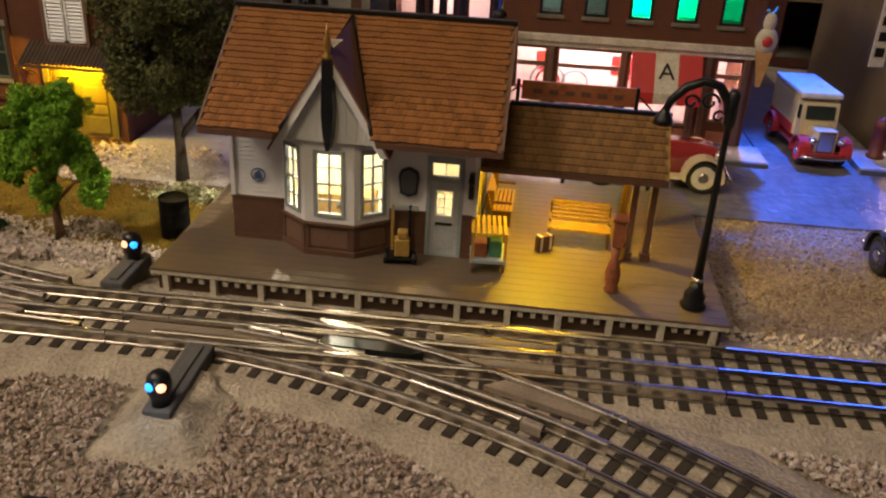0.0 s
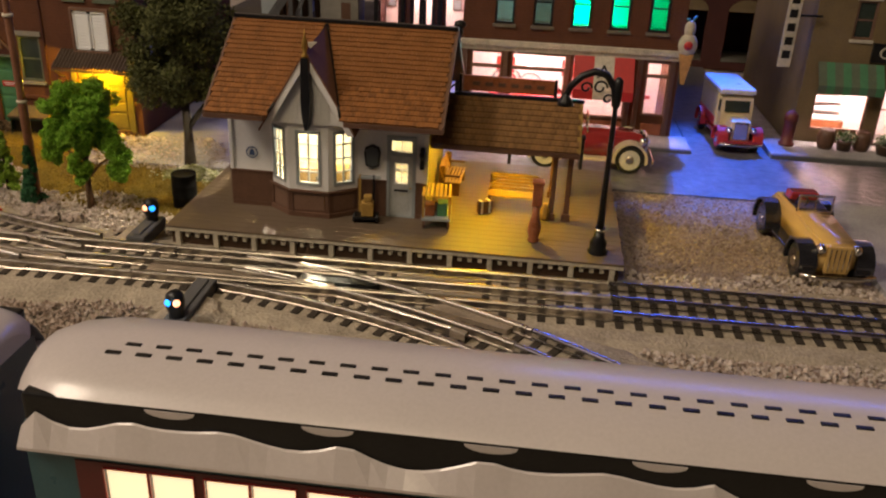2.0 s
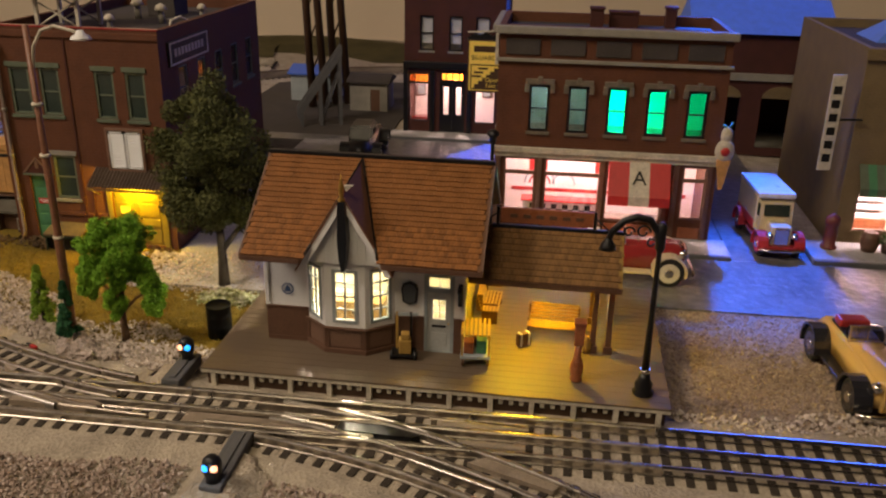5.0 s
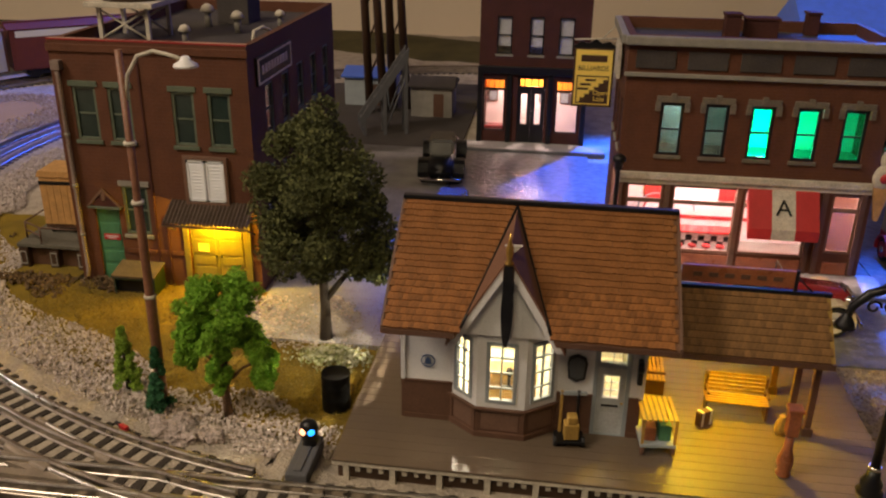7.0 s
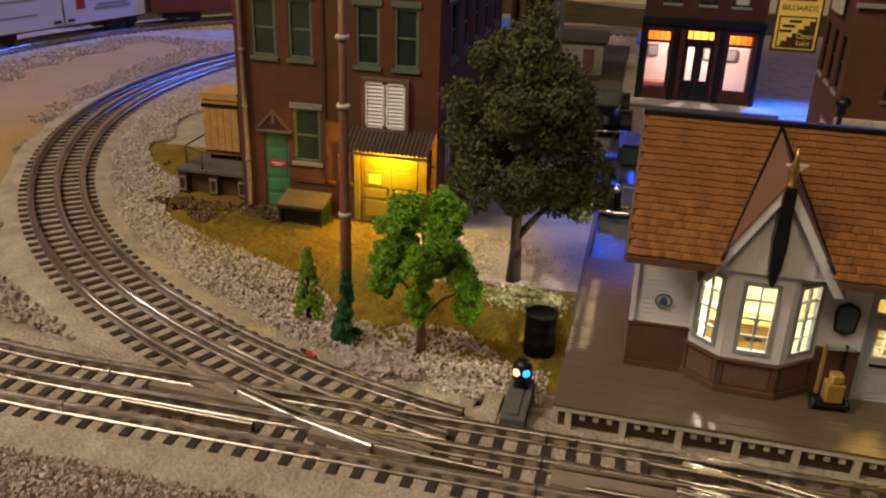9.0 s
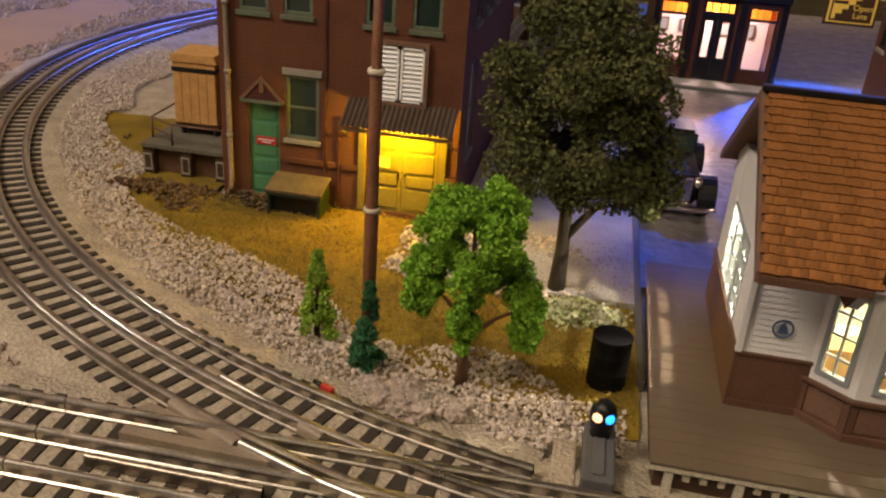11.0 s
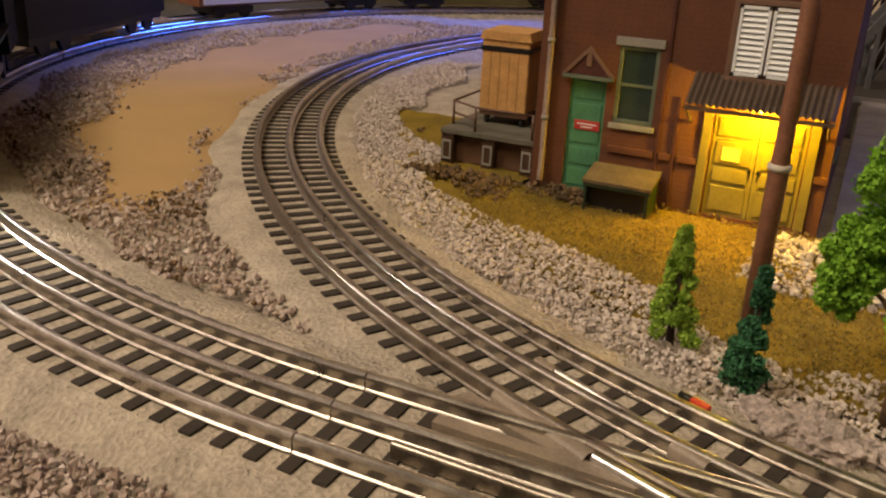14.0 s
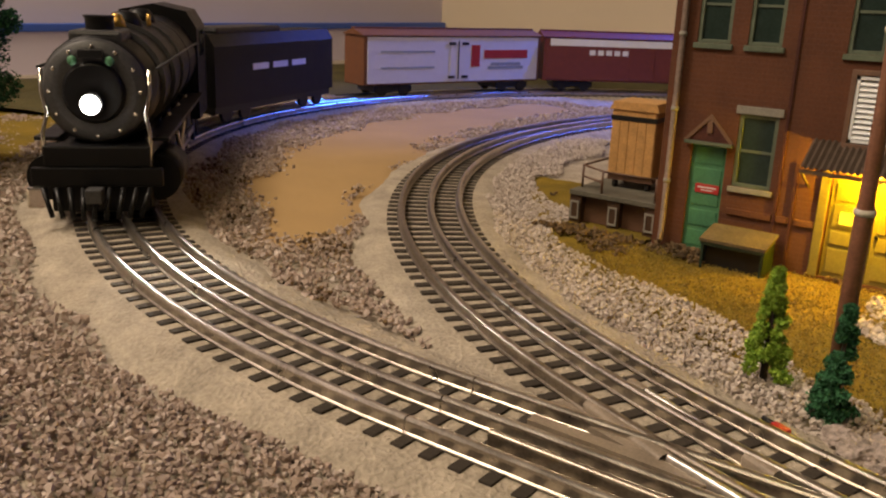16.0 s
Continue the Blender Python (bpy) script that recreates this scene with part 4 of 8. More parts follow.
def building(name, x, y, w, d, h, brick, label, front_ops, side_ops=(), rz=0, parapet=0.9, right_ops=()):
    """A shell of four walls with a tarred roof behind a parapet."""
    b = thing(name, x, y, 0, rz, label, "building", "town buildings")
    bm = B(); wall(bm, w, h, 0.5, list(front_ops)); part("front_wall", bm, brick, b)
    bm = B(); wall(bm, d - 0.5, h, 0.5, list(side_ops)); part("side_wall", bm, brick, b, m=at(0, d, 0, -90))
    bm = B(); wall(bm, d - 0.5, h, 0.5, list(right_ops)); part("side_wall", bm, brick, b, m=at(w, 0.5, 0, 90))
    bm = B(); wall(bm, w - 1.0, h, 0.5, []); part("back_wall", bm, brick, b, m=at(w - 0.5, d, 0, 180))
    bm = B(); box(bm, 0.5, w - 0.5, 0.5, d - 0.5, h - parapet - 0.3, h - parapet); part("roof", bm, M_TAR, b, "flat tarred roof")
    bm = B(); box(bm, 0.5, w - 0.5, 0.5, d - 0.5, 0.1, 0.3); part("floor_slab", bm, M_STONE, b)
    return b


# ---- brick freight house ----
UW = [(1.35, 3.15, 11.7, 15.7), (4.05, 5.8, 11.7, 15.7), (8.9, 10.6, 11.6, 15.6), (11.6, 13.3, 11.6, 15.6)]
LW = (4.15, 6.2, 4.3, 8.2)
GD = (1.75, 3.7, 0.32, 6.5)
YD = (9.2, 13.6, 0.32, 5.6)
SW = [(3.0 + k * 4.2, 5.0 + k * 4.2, 11.6, 15.6) for k in range(5)] + [(2.2, 4.6, 3.5, 9.3)]
bh = building("brick_freight_house", -39.75, 61.5, 14.75, 24.5, 19.0, M_BRICK, "two-storey red brick freight house with green door", [*UW, LW, GD, YD], right_ops=SW)
for w in UW:
    window(bh, *w, 0.12, M_SAGE, M_DARKGLASS, 1, 2, 0.2, M_SAGE, M_SAGE)
window(bh, *LW, 0.12, M_SAGE, M_DARKGLASS, 1, 2, 0.2, M_STONE, M_STONE)
# the low side window's panes are coloured pale to paint their bluish light
for x0, x1, z0, z1 in SW:
    window(bh, x0, x1, z0, z1, 0.12, M_SAGE, M_PALEPANE if z1 < 10 else M_DARKGLASS, 2 if z1 < 10 else 1, 2, 0.2, M_SAGE, turn=at(14.75, 0.5, 0, 90))
# louvred window
sh = thing("shuttered_window", -39.75, 61.5, 0, 0, "white louvred shutters on the brick house", "shutters")
bm = B()
for a, b_, c, d in ((9.35, 12.75, 10.65, 10.9), (9.35, 12.75, 7.1, 7.35), (9.35, 9.6, 7.35, 10.65), (12.5, 12.75, 7.35, 10.65)):
    box(bm, a, b_, -0.3, 0.0, c, d, 0.03)
part("frame", bm, M_BROWN2, sh)
for x0, x1 in ((9.62, 11.0), (11.1, 12.48)):
    bm = B(); box(bm, x0, x0 + 0.14, -0.25, -0.08, 7.4, 10.6); box(bm, x1 - 0.14, x1, -0.25, -0.08, 7.4, 10.6); box(bm, x0, x1, -0.25, -0.08, 10.45, 10.6); box(bm, x0, x1, -0.25, -0.08, 7.4, 7.55)
    leaf = part("shutter", bm, M_BLIND, sh)
    for k in range(11):
        z = 7.6 + k * 0.258
        bm = B(); prism(bm, [(-0.24, z), (-0.22, z - 0.02), (-0.08, z + 0.2), (-0.1, z + 0.22)], "x", x0 + 0.14, x1 - 0.14); part("louvre", bm, M_BLIND, leaf)
# green door and its pediment
bm = B(); wall(bm, 1.95, 6.2, 0.2, []); 
for k in range(5):
    box(bm, 0.2, 1.75, -0.05, 0.01, 0.3 + k * 1.17, 1.2 + k * 1.17, 0.03)
gd = part("green_door", bm, M_GREEN, bh, "faded green panelled door", m=at(1.75, 0.2, 0.3))
bm = B(); box(bm, 0.4, 1.75, -0.1, -0.05, 3.35, 3.85, 0.02); sg = part("notice_plate", bm, M_RED, gd, "small red notice plate")
bm = B(); box(bm, 0.55, 1.6, -0.115, -0.1, 3.63, 3.7); part("lettering_bar", bm, M_WHITE, gd)
bm = B(); box(bm, 0.75, 1.4, -0.115, -0.1, 3.48, 3.54); part("lettering_bar", bm, M_WHITE, gd)
bm = B(); prism(bm, [(1.5, 6.55), (3.95, 6.55), (2.75, 7.9)], "y", -0.3, 0.02); part("door_pediment", bm, M_BRICKD, bh, "dark brick gable hood over the door")
bm = B(); box(bm, 1.4, 4.05, -0.42, 0.0, 6.36, 6.54, 0.03); part("hood_shelf", bm, M_SAGE, bh, "sage green shelf under the hood")
for sx in (-1, 1):
    bm = B(); prism(bm, [(2.75 + sx * 1.4, 6.56), (2.75, 8.05), (2.75, 7.8), (2.75 + sx * 1.15, 6.56)], "y", -0.38, -0.3); bmesh.ops.recalc_face_normals(bm, faces=bm.faces); part("hood_edge", bm, M_BROWN2, bh)
bm = B(); box(bm, 2.6, 2.9, -0.36, -0.3, 7.0, 7.9, 0.05); part("hood_boss", bm, M_BROWN2, bh)
# ochre doors, surround and canopy
for i in range(2):
    bm = B(); box(bm, 0, 2.15, 0, 0.14, 0, 5.2, 0.02)
    d = part("freight_door", bm, M_YELLOW, bh, "ochre-green panelled double door leaf", m=at(9.24 + i * 2.18, 0.15, 0.33))
    for c, h in ((0.25, 1.3), (1.75, 0.7), (2.65, 1.2), (4.05, 0.9)):
        bm = B(); box(bm, 0.22, 1.93, -0.07, 0.0, c, c + h, 0.05); part("panel", bm, M_YELLOW, d)
    bm = B(); ball(bm, 1.95 if i == 0 else 0.2, -0.1, 2.5, 0.1); part("knob", bm, M_BLACK, d)
bm = B(); box(bm, 9.8, 10.65, 0.02, 0.08, 3.2, 3.85); part("paper_notice", bm, mat("paper_notice", (0.75, 0.62, 0.2), 0.8), bh, "yellowed paper notice")
for x0, x1 in ((8.7, 9.15), (13.65, 14.1)):
    bm = B(); box(bm, x0, x1, -0.12, 0.01, 0.3, 5.8, 0.03); part("door_jamb", bm, M_YELLOW, bh)
bm = B(); box(bm, 8.7, 14.1, -0.12, 0.01, 5.8, 6.2, 0.03); part("door_head", bm, M_YELLOW, bh)
for x0, x1 in ((4.1, 6.5), (6.75, 7.35), (7.7, 8.65), (14.15, 14.8)):
    bm = B(); box(bm, x0, x1, -0.14, 0.02, 2.75, 3.1, 0.04); part("belt_course", bm, M_BRICK, bh)
for x0 in (6.55, 7.4):
    bm = B(); box(bm, x0, x0 + 0.15, -0.1, 0.0, 0.3, 18.2 if x0 < 7 else 6.0); part("brick_pilaster", bm, M_BRICKD, bh)
bm = B()
n = 44
vs = []
for i in range(n + 1):
    x = 8.0 + 6.6 * i / n
    o = 0.07 if i % 2 else -0.07
    vs.append([bm.verts.new((x, y, z + o)) for y, z in ((0.0, 7.35), (-2.0, 6.15))])
for a, b_ in zip(vs, vs[1:]):
    bm.faces.new((a[0], a[1], b_[1], b_[0]))
part("canopy_sheet", bm, M_CORR, bh, "rusty corrugated canopy")
bm = B(); box(bm, 8.0, 14.6, -1.95, -1.8, 5.85, 6.03); part("canopy_beam", bm, M_CORR, bh)
for x in (8.1, 14.4):
    bm = B(); tube(bm, [(x, -1.85, 5.9), (x, -0.02, 4.9)], 0.07, 6); part("canopy_strut", bm, M_CORR, bh)
bm = B(); lathe(bm, [(0.14, 5.95), (0.2, 6.05), (0.1, 6.3)], 12, 11.4, -0.9); part("door_lamp", bm, glow("amber_lamp", (1.0, 0.65, 0.08), 8), bh, "glowing amber door lamp")
lamp("freight_door_lamp", "POINT", -28.3, 60.4, 5.85, 0.42, (1.0, 0.60, 0.012), 0.25)
bm = B(); tube(bm, [(0.6, -0.35, 17.0), (0.65, -0.3, 16.3), (0.65, -0.3, 1.2), (0.75, -0.7, 0.7)], 0.17, 10); box(bm, 0.3, 1.0, -0.6, -0.02, 16.9, 17.6, 0.06)
dp = part("downpipe", bm, mat("dull_pipe_paint", (0.22, 0.16, 0.13), 0.6, vary=0.35, scale=60), bh, "weathered downpipe with hopper head")
for z in (4.0, 8.0, 12.0):
    bm = B(); lathe(bm, [(0.2, z), (0.23, z + 0.1), (0.2, z + 0.25)], 10, 0.65, -0.3); part("pipe_clamp", bm, M_STONE, dp)
bm = B(); box(bm, -0.12, 14.87, -0.15, 0.02, 18.2, 18.75, 0.05); part("cornice", bm, M_BRICK, bh)
bm = B(); box(bm, -0.05, 14.8, -0.05, 0.55, 19.0, 19.12, 0.03); part("coping", bm, M_MAROON, bh)
sgn = part("side_sign", box(B(), 14.76, 14.95, 1.6, 10.0, 15.8, 17.9, 0.05), M_BLACK, bh, "black sign board with pale border")
bm = B()
for a, b_, c, d in ((1.7, 9.9, 17.65, 17.8), (1.7, 9.9, 15.9, 16.05), (1.7, 1.9, 16.05, 17.65), (9.7, 9.9, 16.05, 17.65)):
    box(bm, 14.95, 15.0, a, b_, c, d)
part("sign_border", bm, M_CREAM, sgn)
for k in range(9):
    bm = B(); box(bm, 14.95, 14.99, 2.6 + k * 0.72, 3.05 + k * 0.72, 16.55, 17.2); part("lettering_bar", bm, M_CREAM, sgn)
# roof furniture
tank = thing("roof_water_tank", -36.3, 68.5, 18.1, 0, "dark wooden water tank on a trestle on the roof", "water tank")
bm = B(); lathe(bm, [(2.3, 3.0), (2.35, 3.2), (2.3, 7.6), (0.1, 9.2)], 20); part("tank", bm, M_BROWNSIGN, tank)
for sx in (-1.9, 1.9):
    for sy in (-1.9, 1.9):
        bm = B(); box(bm, sx - 0.15, sx + 0.15, sy - 0.15, sy + 0.15, 0, 2.6); part("leg", bm, M_CREAM, tank)
for sy in (-1.9, 1.9):
    bm = B(); tube(bm, [(-1.9, sy, 0.2), (1.9, sy, 2.4)], 0.09, 6); part("brace", bm, M_CREAM, tank)
    bm = B(); tube(bm, [(1.9, sy, 0.2), (-1.9, sy, 2.4)], 0.09, 6); part("brace", bm, M_CREAM, tank)
bm = B(); box(bm, -2.7, 2.7, -2.7, 2.7, 2.6, 2.98, 0.05); part("deck", bm, M_CREAM, tank)
for x, y, s in ((-31.5, 66.5, 1.0), (-29.5, 72.5, 1.2), (-27.0, 76.0, 1.0), (-33.0, 75.0, 1.3)):
    v = thing("roof_vent", x, y, 18.1, 0, "small grey metal roof vent", "vent", "roof vents")
    bm = B(); lathe(bm, [(0.25 * s, 0), (0.22 * s, 1.0 * s)], 10); part("pipe", bm, M_STONE, v)
    bm = B(); lathe(bm, [(0.5 * s, 1.0 * s), (0.35 * s, 1.35 * s), (0.1, 1.5 * s)], 10); part("cap", bm, M_CREAM, v)
bm = B(); box(bm, -1.1, 1.1, -0.7, 0.7, 0, 0.35, 0.05); solo("roof_hatch", bm, M_STONE, -28.5, 64.6, 18.1, 8, "pale roof hatch lid on the tar", "hatch")
bm = B(); box(bm, -1.4, 1.4, -1.6, 1.6, 0, 2.2, 0.1); box(bm, -0.5, 1.7, -0.6, 0.6, 2.2, 2.9, 0.1); solo("roof_unit", bm, M_TAR, -31.5, 78.5, 18.1, 0, "dark boxed roof ventilation unit", "roof unit")
bm = B(); tube(bm, [(0, 0, 0), (0, 0.5, 0.9), (0.4, 1.5, 1.1), (0.8, 2.6, 0.6), (0.8, 2.8, 0)], 0.14, 8); solo("roof_pipe", bm, M_CREAM, -26.6, 67.5, 18.1, 0, "pale bent conduit on the roof edge", "pipe")
# dock with crate
dock = thing("loading_dock", -43.0, 67.5, 0, 0, "dark timber loading dock with railing", "dock")
bm = B(); box(bm, -3.0, 3.0, -4.7, 5.0, 1.95, 2.25, 0.04); part("deck", bm, mat("dock_timber", (0.11, 0.10, 0.075), 0.8, vary=0.3, scale=90), dock)
for sx, sy in ((-2.6, -4.2), (2.4, -4.2), (-2.6, 4.4), (0.0, -4.2)):
    bm = B(); box(bm, sx - 0.4, sx + 0.4, sy - 0.35, sy + 0.35, 0.0, 1.95, 0.05); box(bm, sx - 0.25, sx + 0.25, sy - 0.42, sy - 0.34, 0.4, 1.6, 0.03); pr_ = part("pier", bm, M_BROWNSIGN, dock)
    bm = B()
    for a, b_, c, d in ((-0.3, 0.3, 1.45, 1.58), (-0.3, 0.3, 0.42, 0.55), (-0.3, -0.2, 0.55, 1.45), (0.2, 0.3, 0.55, 1.45)):
        box(bm, sx + a, sx + b_, sy - 0.46, sy - 0.425, c, d, 0.01)
    part("pier_panel", bm, M_STONE, pr_)
bm = B(); box(bm, -2.6, 2.6, -4.0, 4.6, 0.2, 1.95); part("skirt", bm, M_BROWN, dock)
for x, y in ((-2.8, -3.4), (-0.9, -4.5), (2.6, -4.5), (-2.8, 0.5)):
    bm = B(); tube(bm, [(x, y, 2.2), (x, y, 3.7)], 0.08, 6); part("rail_post", bm, M_BROWN, dock)
for pts in ([(-2.8, 0.5, 3.65), (-2.8, -3.4, 3.65)], [(-0.9, -4.5, 3.65), (2.6, -4.5, 3.65)], [(-2.8, -3.4, 3.65), (-0.9, -4.5, 3.65)], [(-2.8, -3.4, 2.95), (-0.9, -4.5, 2.95)]):
    bm = B(); tube(bm, pts, 0.07, 6); part("railing", bm, M_BROWN, dock)
dl = thing("crate_dolly", -43.3, 66.7, 2.26, 3, "low dark dolly under the crate", "dolly")
bm = B(); box(bm, -1.5, 1.5, -1.3, 1.3, 0.5, 0.84, 0.04); part("bed", bm, M_BROWN, dl)
for sx in (-1.1, 1.1):
    for sy in (-0.9, 0.9):
        bm = B(); tube(bm, [(sx - 0.1, sy, 0.25), (sx + 0.1, sy, 0.25)], 0.26, 12); part("wheel", bm, M_RUBBER, dl)
cr = thing("wooden_crate", -43.3, 66.7, 3.12, 3, "tall light wood crate with a black strap", "crate")
bm = B(); box(bm, -1.45, 1.45, -1.4, 1.4, 0, 4.1, 0.05); part("box", bm, M_WOOD, cr)
for k in range(5):
    bm = B(); box(bm, -1.42 + k * 0.57, -0.88 + k * 0.57, -1.46, -1.4, 0.02, 4.05, 0.01); part("plank", bm, M_WOOD, cr)
bm = B(); box(bm, -1.5, 1.5, -1.5, 1.45, 3.45, 3.75, 0.02); part("strap", bm, M_BLACK, cr)
bm = B(); prism(bm, [(-1.6, 4.1), (1.6, 4.1), (1.4, 4.6), (-1.4, 4.6)], "y", -1.55, 1.55); part("lid", bm, M_WOOD, cr)
M_BINGREEN = mat("dark_green_bin_paint", (0.012, 0.028, 0.016), 0.5, vary=0.3)
dm = thing("coal_bin", -34.4, 60.2, 0.1, 0, "dark green bin with a sloped timber lid", "bin")
# the bin is open here; a black panel paints the shade inside
bm = B(); wall(bm, 3.0, 1.3, 0.12, []); part("front_panel", bm, M_BLACK, dm, m=at(-1.5, -0.6, 0))
bm = B(); prism(bm, [(-0.9, 0), (0.9, 0), (0.9, 1.9), (-0.9, 1.4)], "x", -1.65, -1.5); part("side_panel", bm, M_BINGREEN, dm)
bm = B(); prism(bm, [(-0.9, 0), (0.9, 0), (0.9, 1.9), (-0.9, 1.4)], "x", 1.5, 1.65); part("side_panel", bm, M_BINGREEN, dm)
bm = B(); prism(bm, [(-1.05, 1.5), (1.0, 1.95), (1.0, 2.1), (-1.05, 1.66)], "x", -1.75, 1.75); part("lid", bm, mat("olive_timber_lid", (0.11, 0.08, 0.04), 0.8, vary=0.4, scale=150), dm)
for xx in (-1.55, 1.55):
    bm = B(); box(bm, xx - 0.06, xx + 0.06, -0.97, -0.9, 0.05, 1.35, 0.02); part("front_rib", bm, M_BINGREEN, dm)
bm = B(); box(bm, -1.7, 1.7, -1.0, -0.9, 1.3, 1.5, 0.03); part("front_rim", bm, M_BINGREEN, dm)

# ---- roadside pole lamp ----
pl = thing("pole_lamp", -26.1, 45.6, 0, 0, "tall rusty-brown pole with a white arm lamp", "street lamp")
bm = B(); lathe(bm, [(0.31, 0), (0.3, 7.3), (0.26, 7.6), (0.25, 13.0), (0.21, 13.2), (0.19, 21.5)], 12); part("pole", bm, M_POLE, pl)
for z in (7.2, 13.0, 16.4):
    bm = B(); lathe(bm, [(0.33, z), (0.37, z + 0.1), (0.33, z + 0.22)], 12); part("ring", bm, M_CREAM, pl)
bm = B(); tube(bm, [(0.05, 0, 18.6), (0.35, 0, 20.2), (1.0, 0, 21.2), (1.9, 0, 21.5), (2.9, 0, 21.3), (3.5, 0, 21.1)], 0.11, 8); part("arm", bm, M_CREAM, pl)
bm = B(); lathe(bm, [(0.66, 20.75), (0.6, 20.9), (0.28, 21.1), (0.2, 21.3)], 14, 3.6, 0); part("shade", bm, M_WHITE, pl, "white enamel shade")

# ---- diner ----
DW = [(2.85 + k * 3.44, 4.65 + k * 3.44, 10.0, 14.2) for k in range(5)]
DS = [(4.6, 9.7, 1.8, 7.5), (10.2, 15.4, 1.9, 7.4), (17.0, 19.1, 2.4, 7.4), (0.9, 3.8, 1.8, 7.5)]
dn = building("diner_building", 2.0, 71.0, 19.9, 10.5, 19.3, M_BRICK, "red brick corner diner with lit windows and awning", [*DW, *DS], side_ops=[(5.0, 9.1, 1.8, 7.5), (0.9, 2.5, 10, 14), (4.2, 5.8, 10, 14), (7.4, 9.0, 10, 14)])
for x0 in (0.9, 4.2, 7.4):
    window(dn, x0, x0 + 1.6, 10, 14, 0.12, M_BLACK, M_DARKGLASS, 1, 2, 0.16, M_STONE, turn=at(0, 10.5, 0, -90))
M_HOOD = mat("weathered_hood_stone", (0.15, 0.125, 0.095), 0.75, vary=0.3)
M_GREENGLASS = glass_mat("green_pane", (0.02, 0.85, 0.58), 0.06)
M_MILK = glass_mat("milky_pane", (0.62, 0.68, 0.66), 0.2)
for i, w in enumerate(DW):
    window(dn, *w, 0.1, M_BLACK, M_MILK if i < 2 else M_GREENGLASS, 1, 2, 0.22, M_HOOD)
    x0, x1 = w[0], w[1]
    bm = B(); box(bm, x0 - 0.35, x1 + 0.35, -0.26, 0.0, 14.25, 14.75, 0.06); box(bm, x0 - 0.42, x0 - 0.02, -0.3, 0.0, 13.55, 14.3, 0.05); box(bm, x1 + 0.02, x1 + 0.42, -0.3, 0.0, 13.55, 14.3, 0.05)
    box(bm, (x0 + x1) / 2 - 0.2, (x0 + x1) / 2 + 0.2, -0.34, 0, 14.3, 14.95, 0.05)
    part("window_hood", bm, M_HOOD, dn, "carved grey stone window hood")
for w in DS:
    window(dn, w[0], w[1], w[2], 6.1, 0.12, M_BROWN2, M_GLASS, 1, 1, 0.18)
    window(dn, w[0], w[1], 6.1, w[3], 0.12, M_BROWN2, M_GLASS, 1, 1, 0.16, name="transom")
window(dn, 5.0, 9.1, 1.8, 7.5, 0.12, M_BROWN2, M_GLASS, 2, 2, 0.2, turn=at(0, 10.5, 0, -90))
bm = B(); box(bm, -0.1, 20.0, -0.45, 0.0, 8.0, 8.55, 0.08); box(bm, -0.1, 20.0, -0.25, 0.0, 7.6, 8.0, 0.05); part("shop_cornice", bm, M_CREAM, dn, "cream shop cornice")
for x in (0.3, 4.1, 9.8, 15.6, 16.4, 19.3):
    bm = B(); box(bm, x - 0.22, x + 0.22, -0.2, 0.0, 0.56, 7.6, 0.04); part("shop_pilaster", bm, M_BROWN2 if x < 10 else M_BROWN, dn)
for w in DS[:3]:
    bm = B(); box(bm, w[0] + 0.1, w[1] - 0.1, -0.08, 0.0, 0.6, 1.65, 0.04); part("stall_riser", bm, M_WOODRED, dn)
bm = B(); box(bm, -0.3, 20.2, -0.6, 0.0, 18.6, 19.3, 0.12); box(bm, -0.2, 20.1, -0.35, 0.0, 16.2, 16.5, 0.05); part("cornice", bm, M_STONE, dn, "grey stone main cornice")
for k in range(5):
    bm = B(); box(bm, 0.6 + k * 3.9, 3.6 + k * 3.9, -0.12, 0.0, 16.8, 18.2, 0.06); part("frieze_panel", bm, M_TAR, dn)
bm = B(); box(bm, -0.6, -0.02, -0.02, 10.5, 18.6, 19.3, 0.1); part("side_cornice", bm, M_STONE, dn)
for x, y, w, h in ((8.5, 6, 1.2, 1.6), (11, 7, 2.6, 1.2), (15.5, 9, 1.0, 1.5)):
    bm = B(); box(bm, -w / 2, w / 2, -0.6, 0.6, 0, h + 0.2, 0.06); box(bm, -w / 2 - 0.1, w / 2 + 0.1, -0.7, 0.7, h + 0.2, h + 0.4, 0.03); solo("chimney", bm, M_BRICKD, 2 + x, 71 + y, 18.4, 0, "dark brick chimney stub on the diner roof", "chimney", "diner chimneys")
# inside the diner
bm = B(); wall(bm, 18.8, 8.0, 0.2, []); part("inner_wall", bm, M_PINK, dn, "pink and white diner interior wall", m=at(0.55, 7.0, 0.3))
bm = B(); box(bm, 0.55, 19.3, 0.55, 7.0, 8.6, 8.8); part("inner_ceiling", bm, M_PINK, dn)
bm = B(); box(bm, 0.55, 19.3, 0.55, 9.9, 9.4, 9.6); part("upper_floor", bm, M_STONE, dn)
bm = B(); wall(bm, 18.8, 7.0, 0.2, []); part("upper_wall", bm, M_GREENIN, dn, m=at(0.55, 5.0, 9.6))
bm = B(); box(bm, 9.0, 9.2, 0.55, 5.0, 9.6, 16.5); part("upper_partition", bm, M_GREENIN, dn)
bm = B(); box(bm, 0.55, 19.3, 0.55, 5.0, 16.6, 16.8); part("upper_ceiling", bm, M_GREENIN, dn)
ct = thing("diner_counter", 8.5, 74.5, 0.32, 0, "white diner counter with a checkered front", "counter")
bm = B(); box(bm, -3.8, 3.8, -0.6, 0.6, 0, 2.1, 0.05); part("body", bm, M_WHITE, ct)
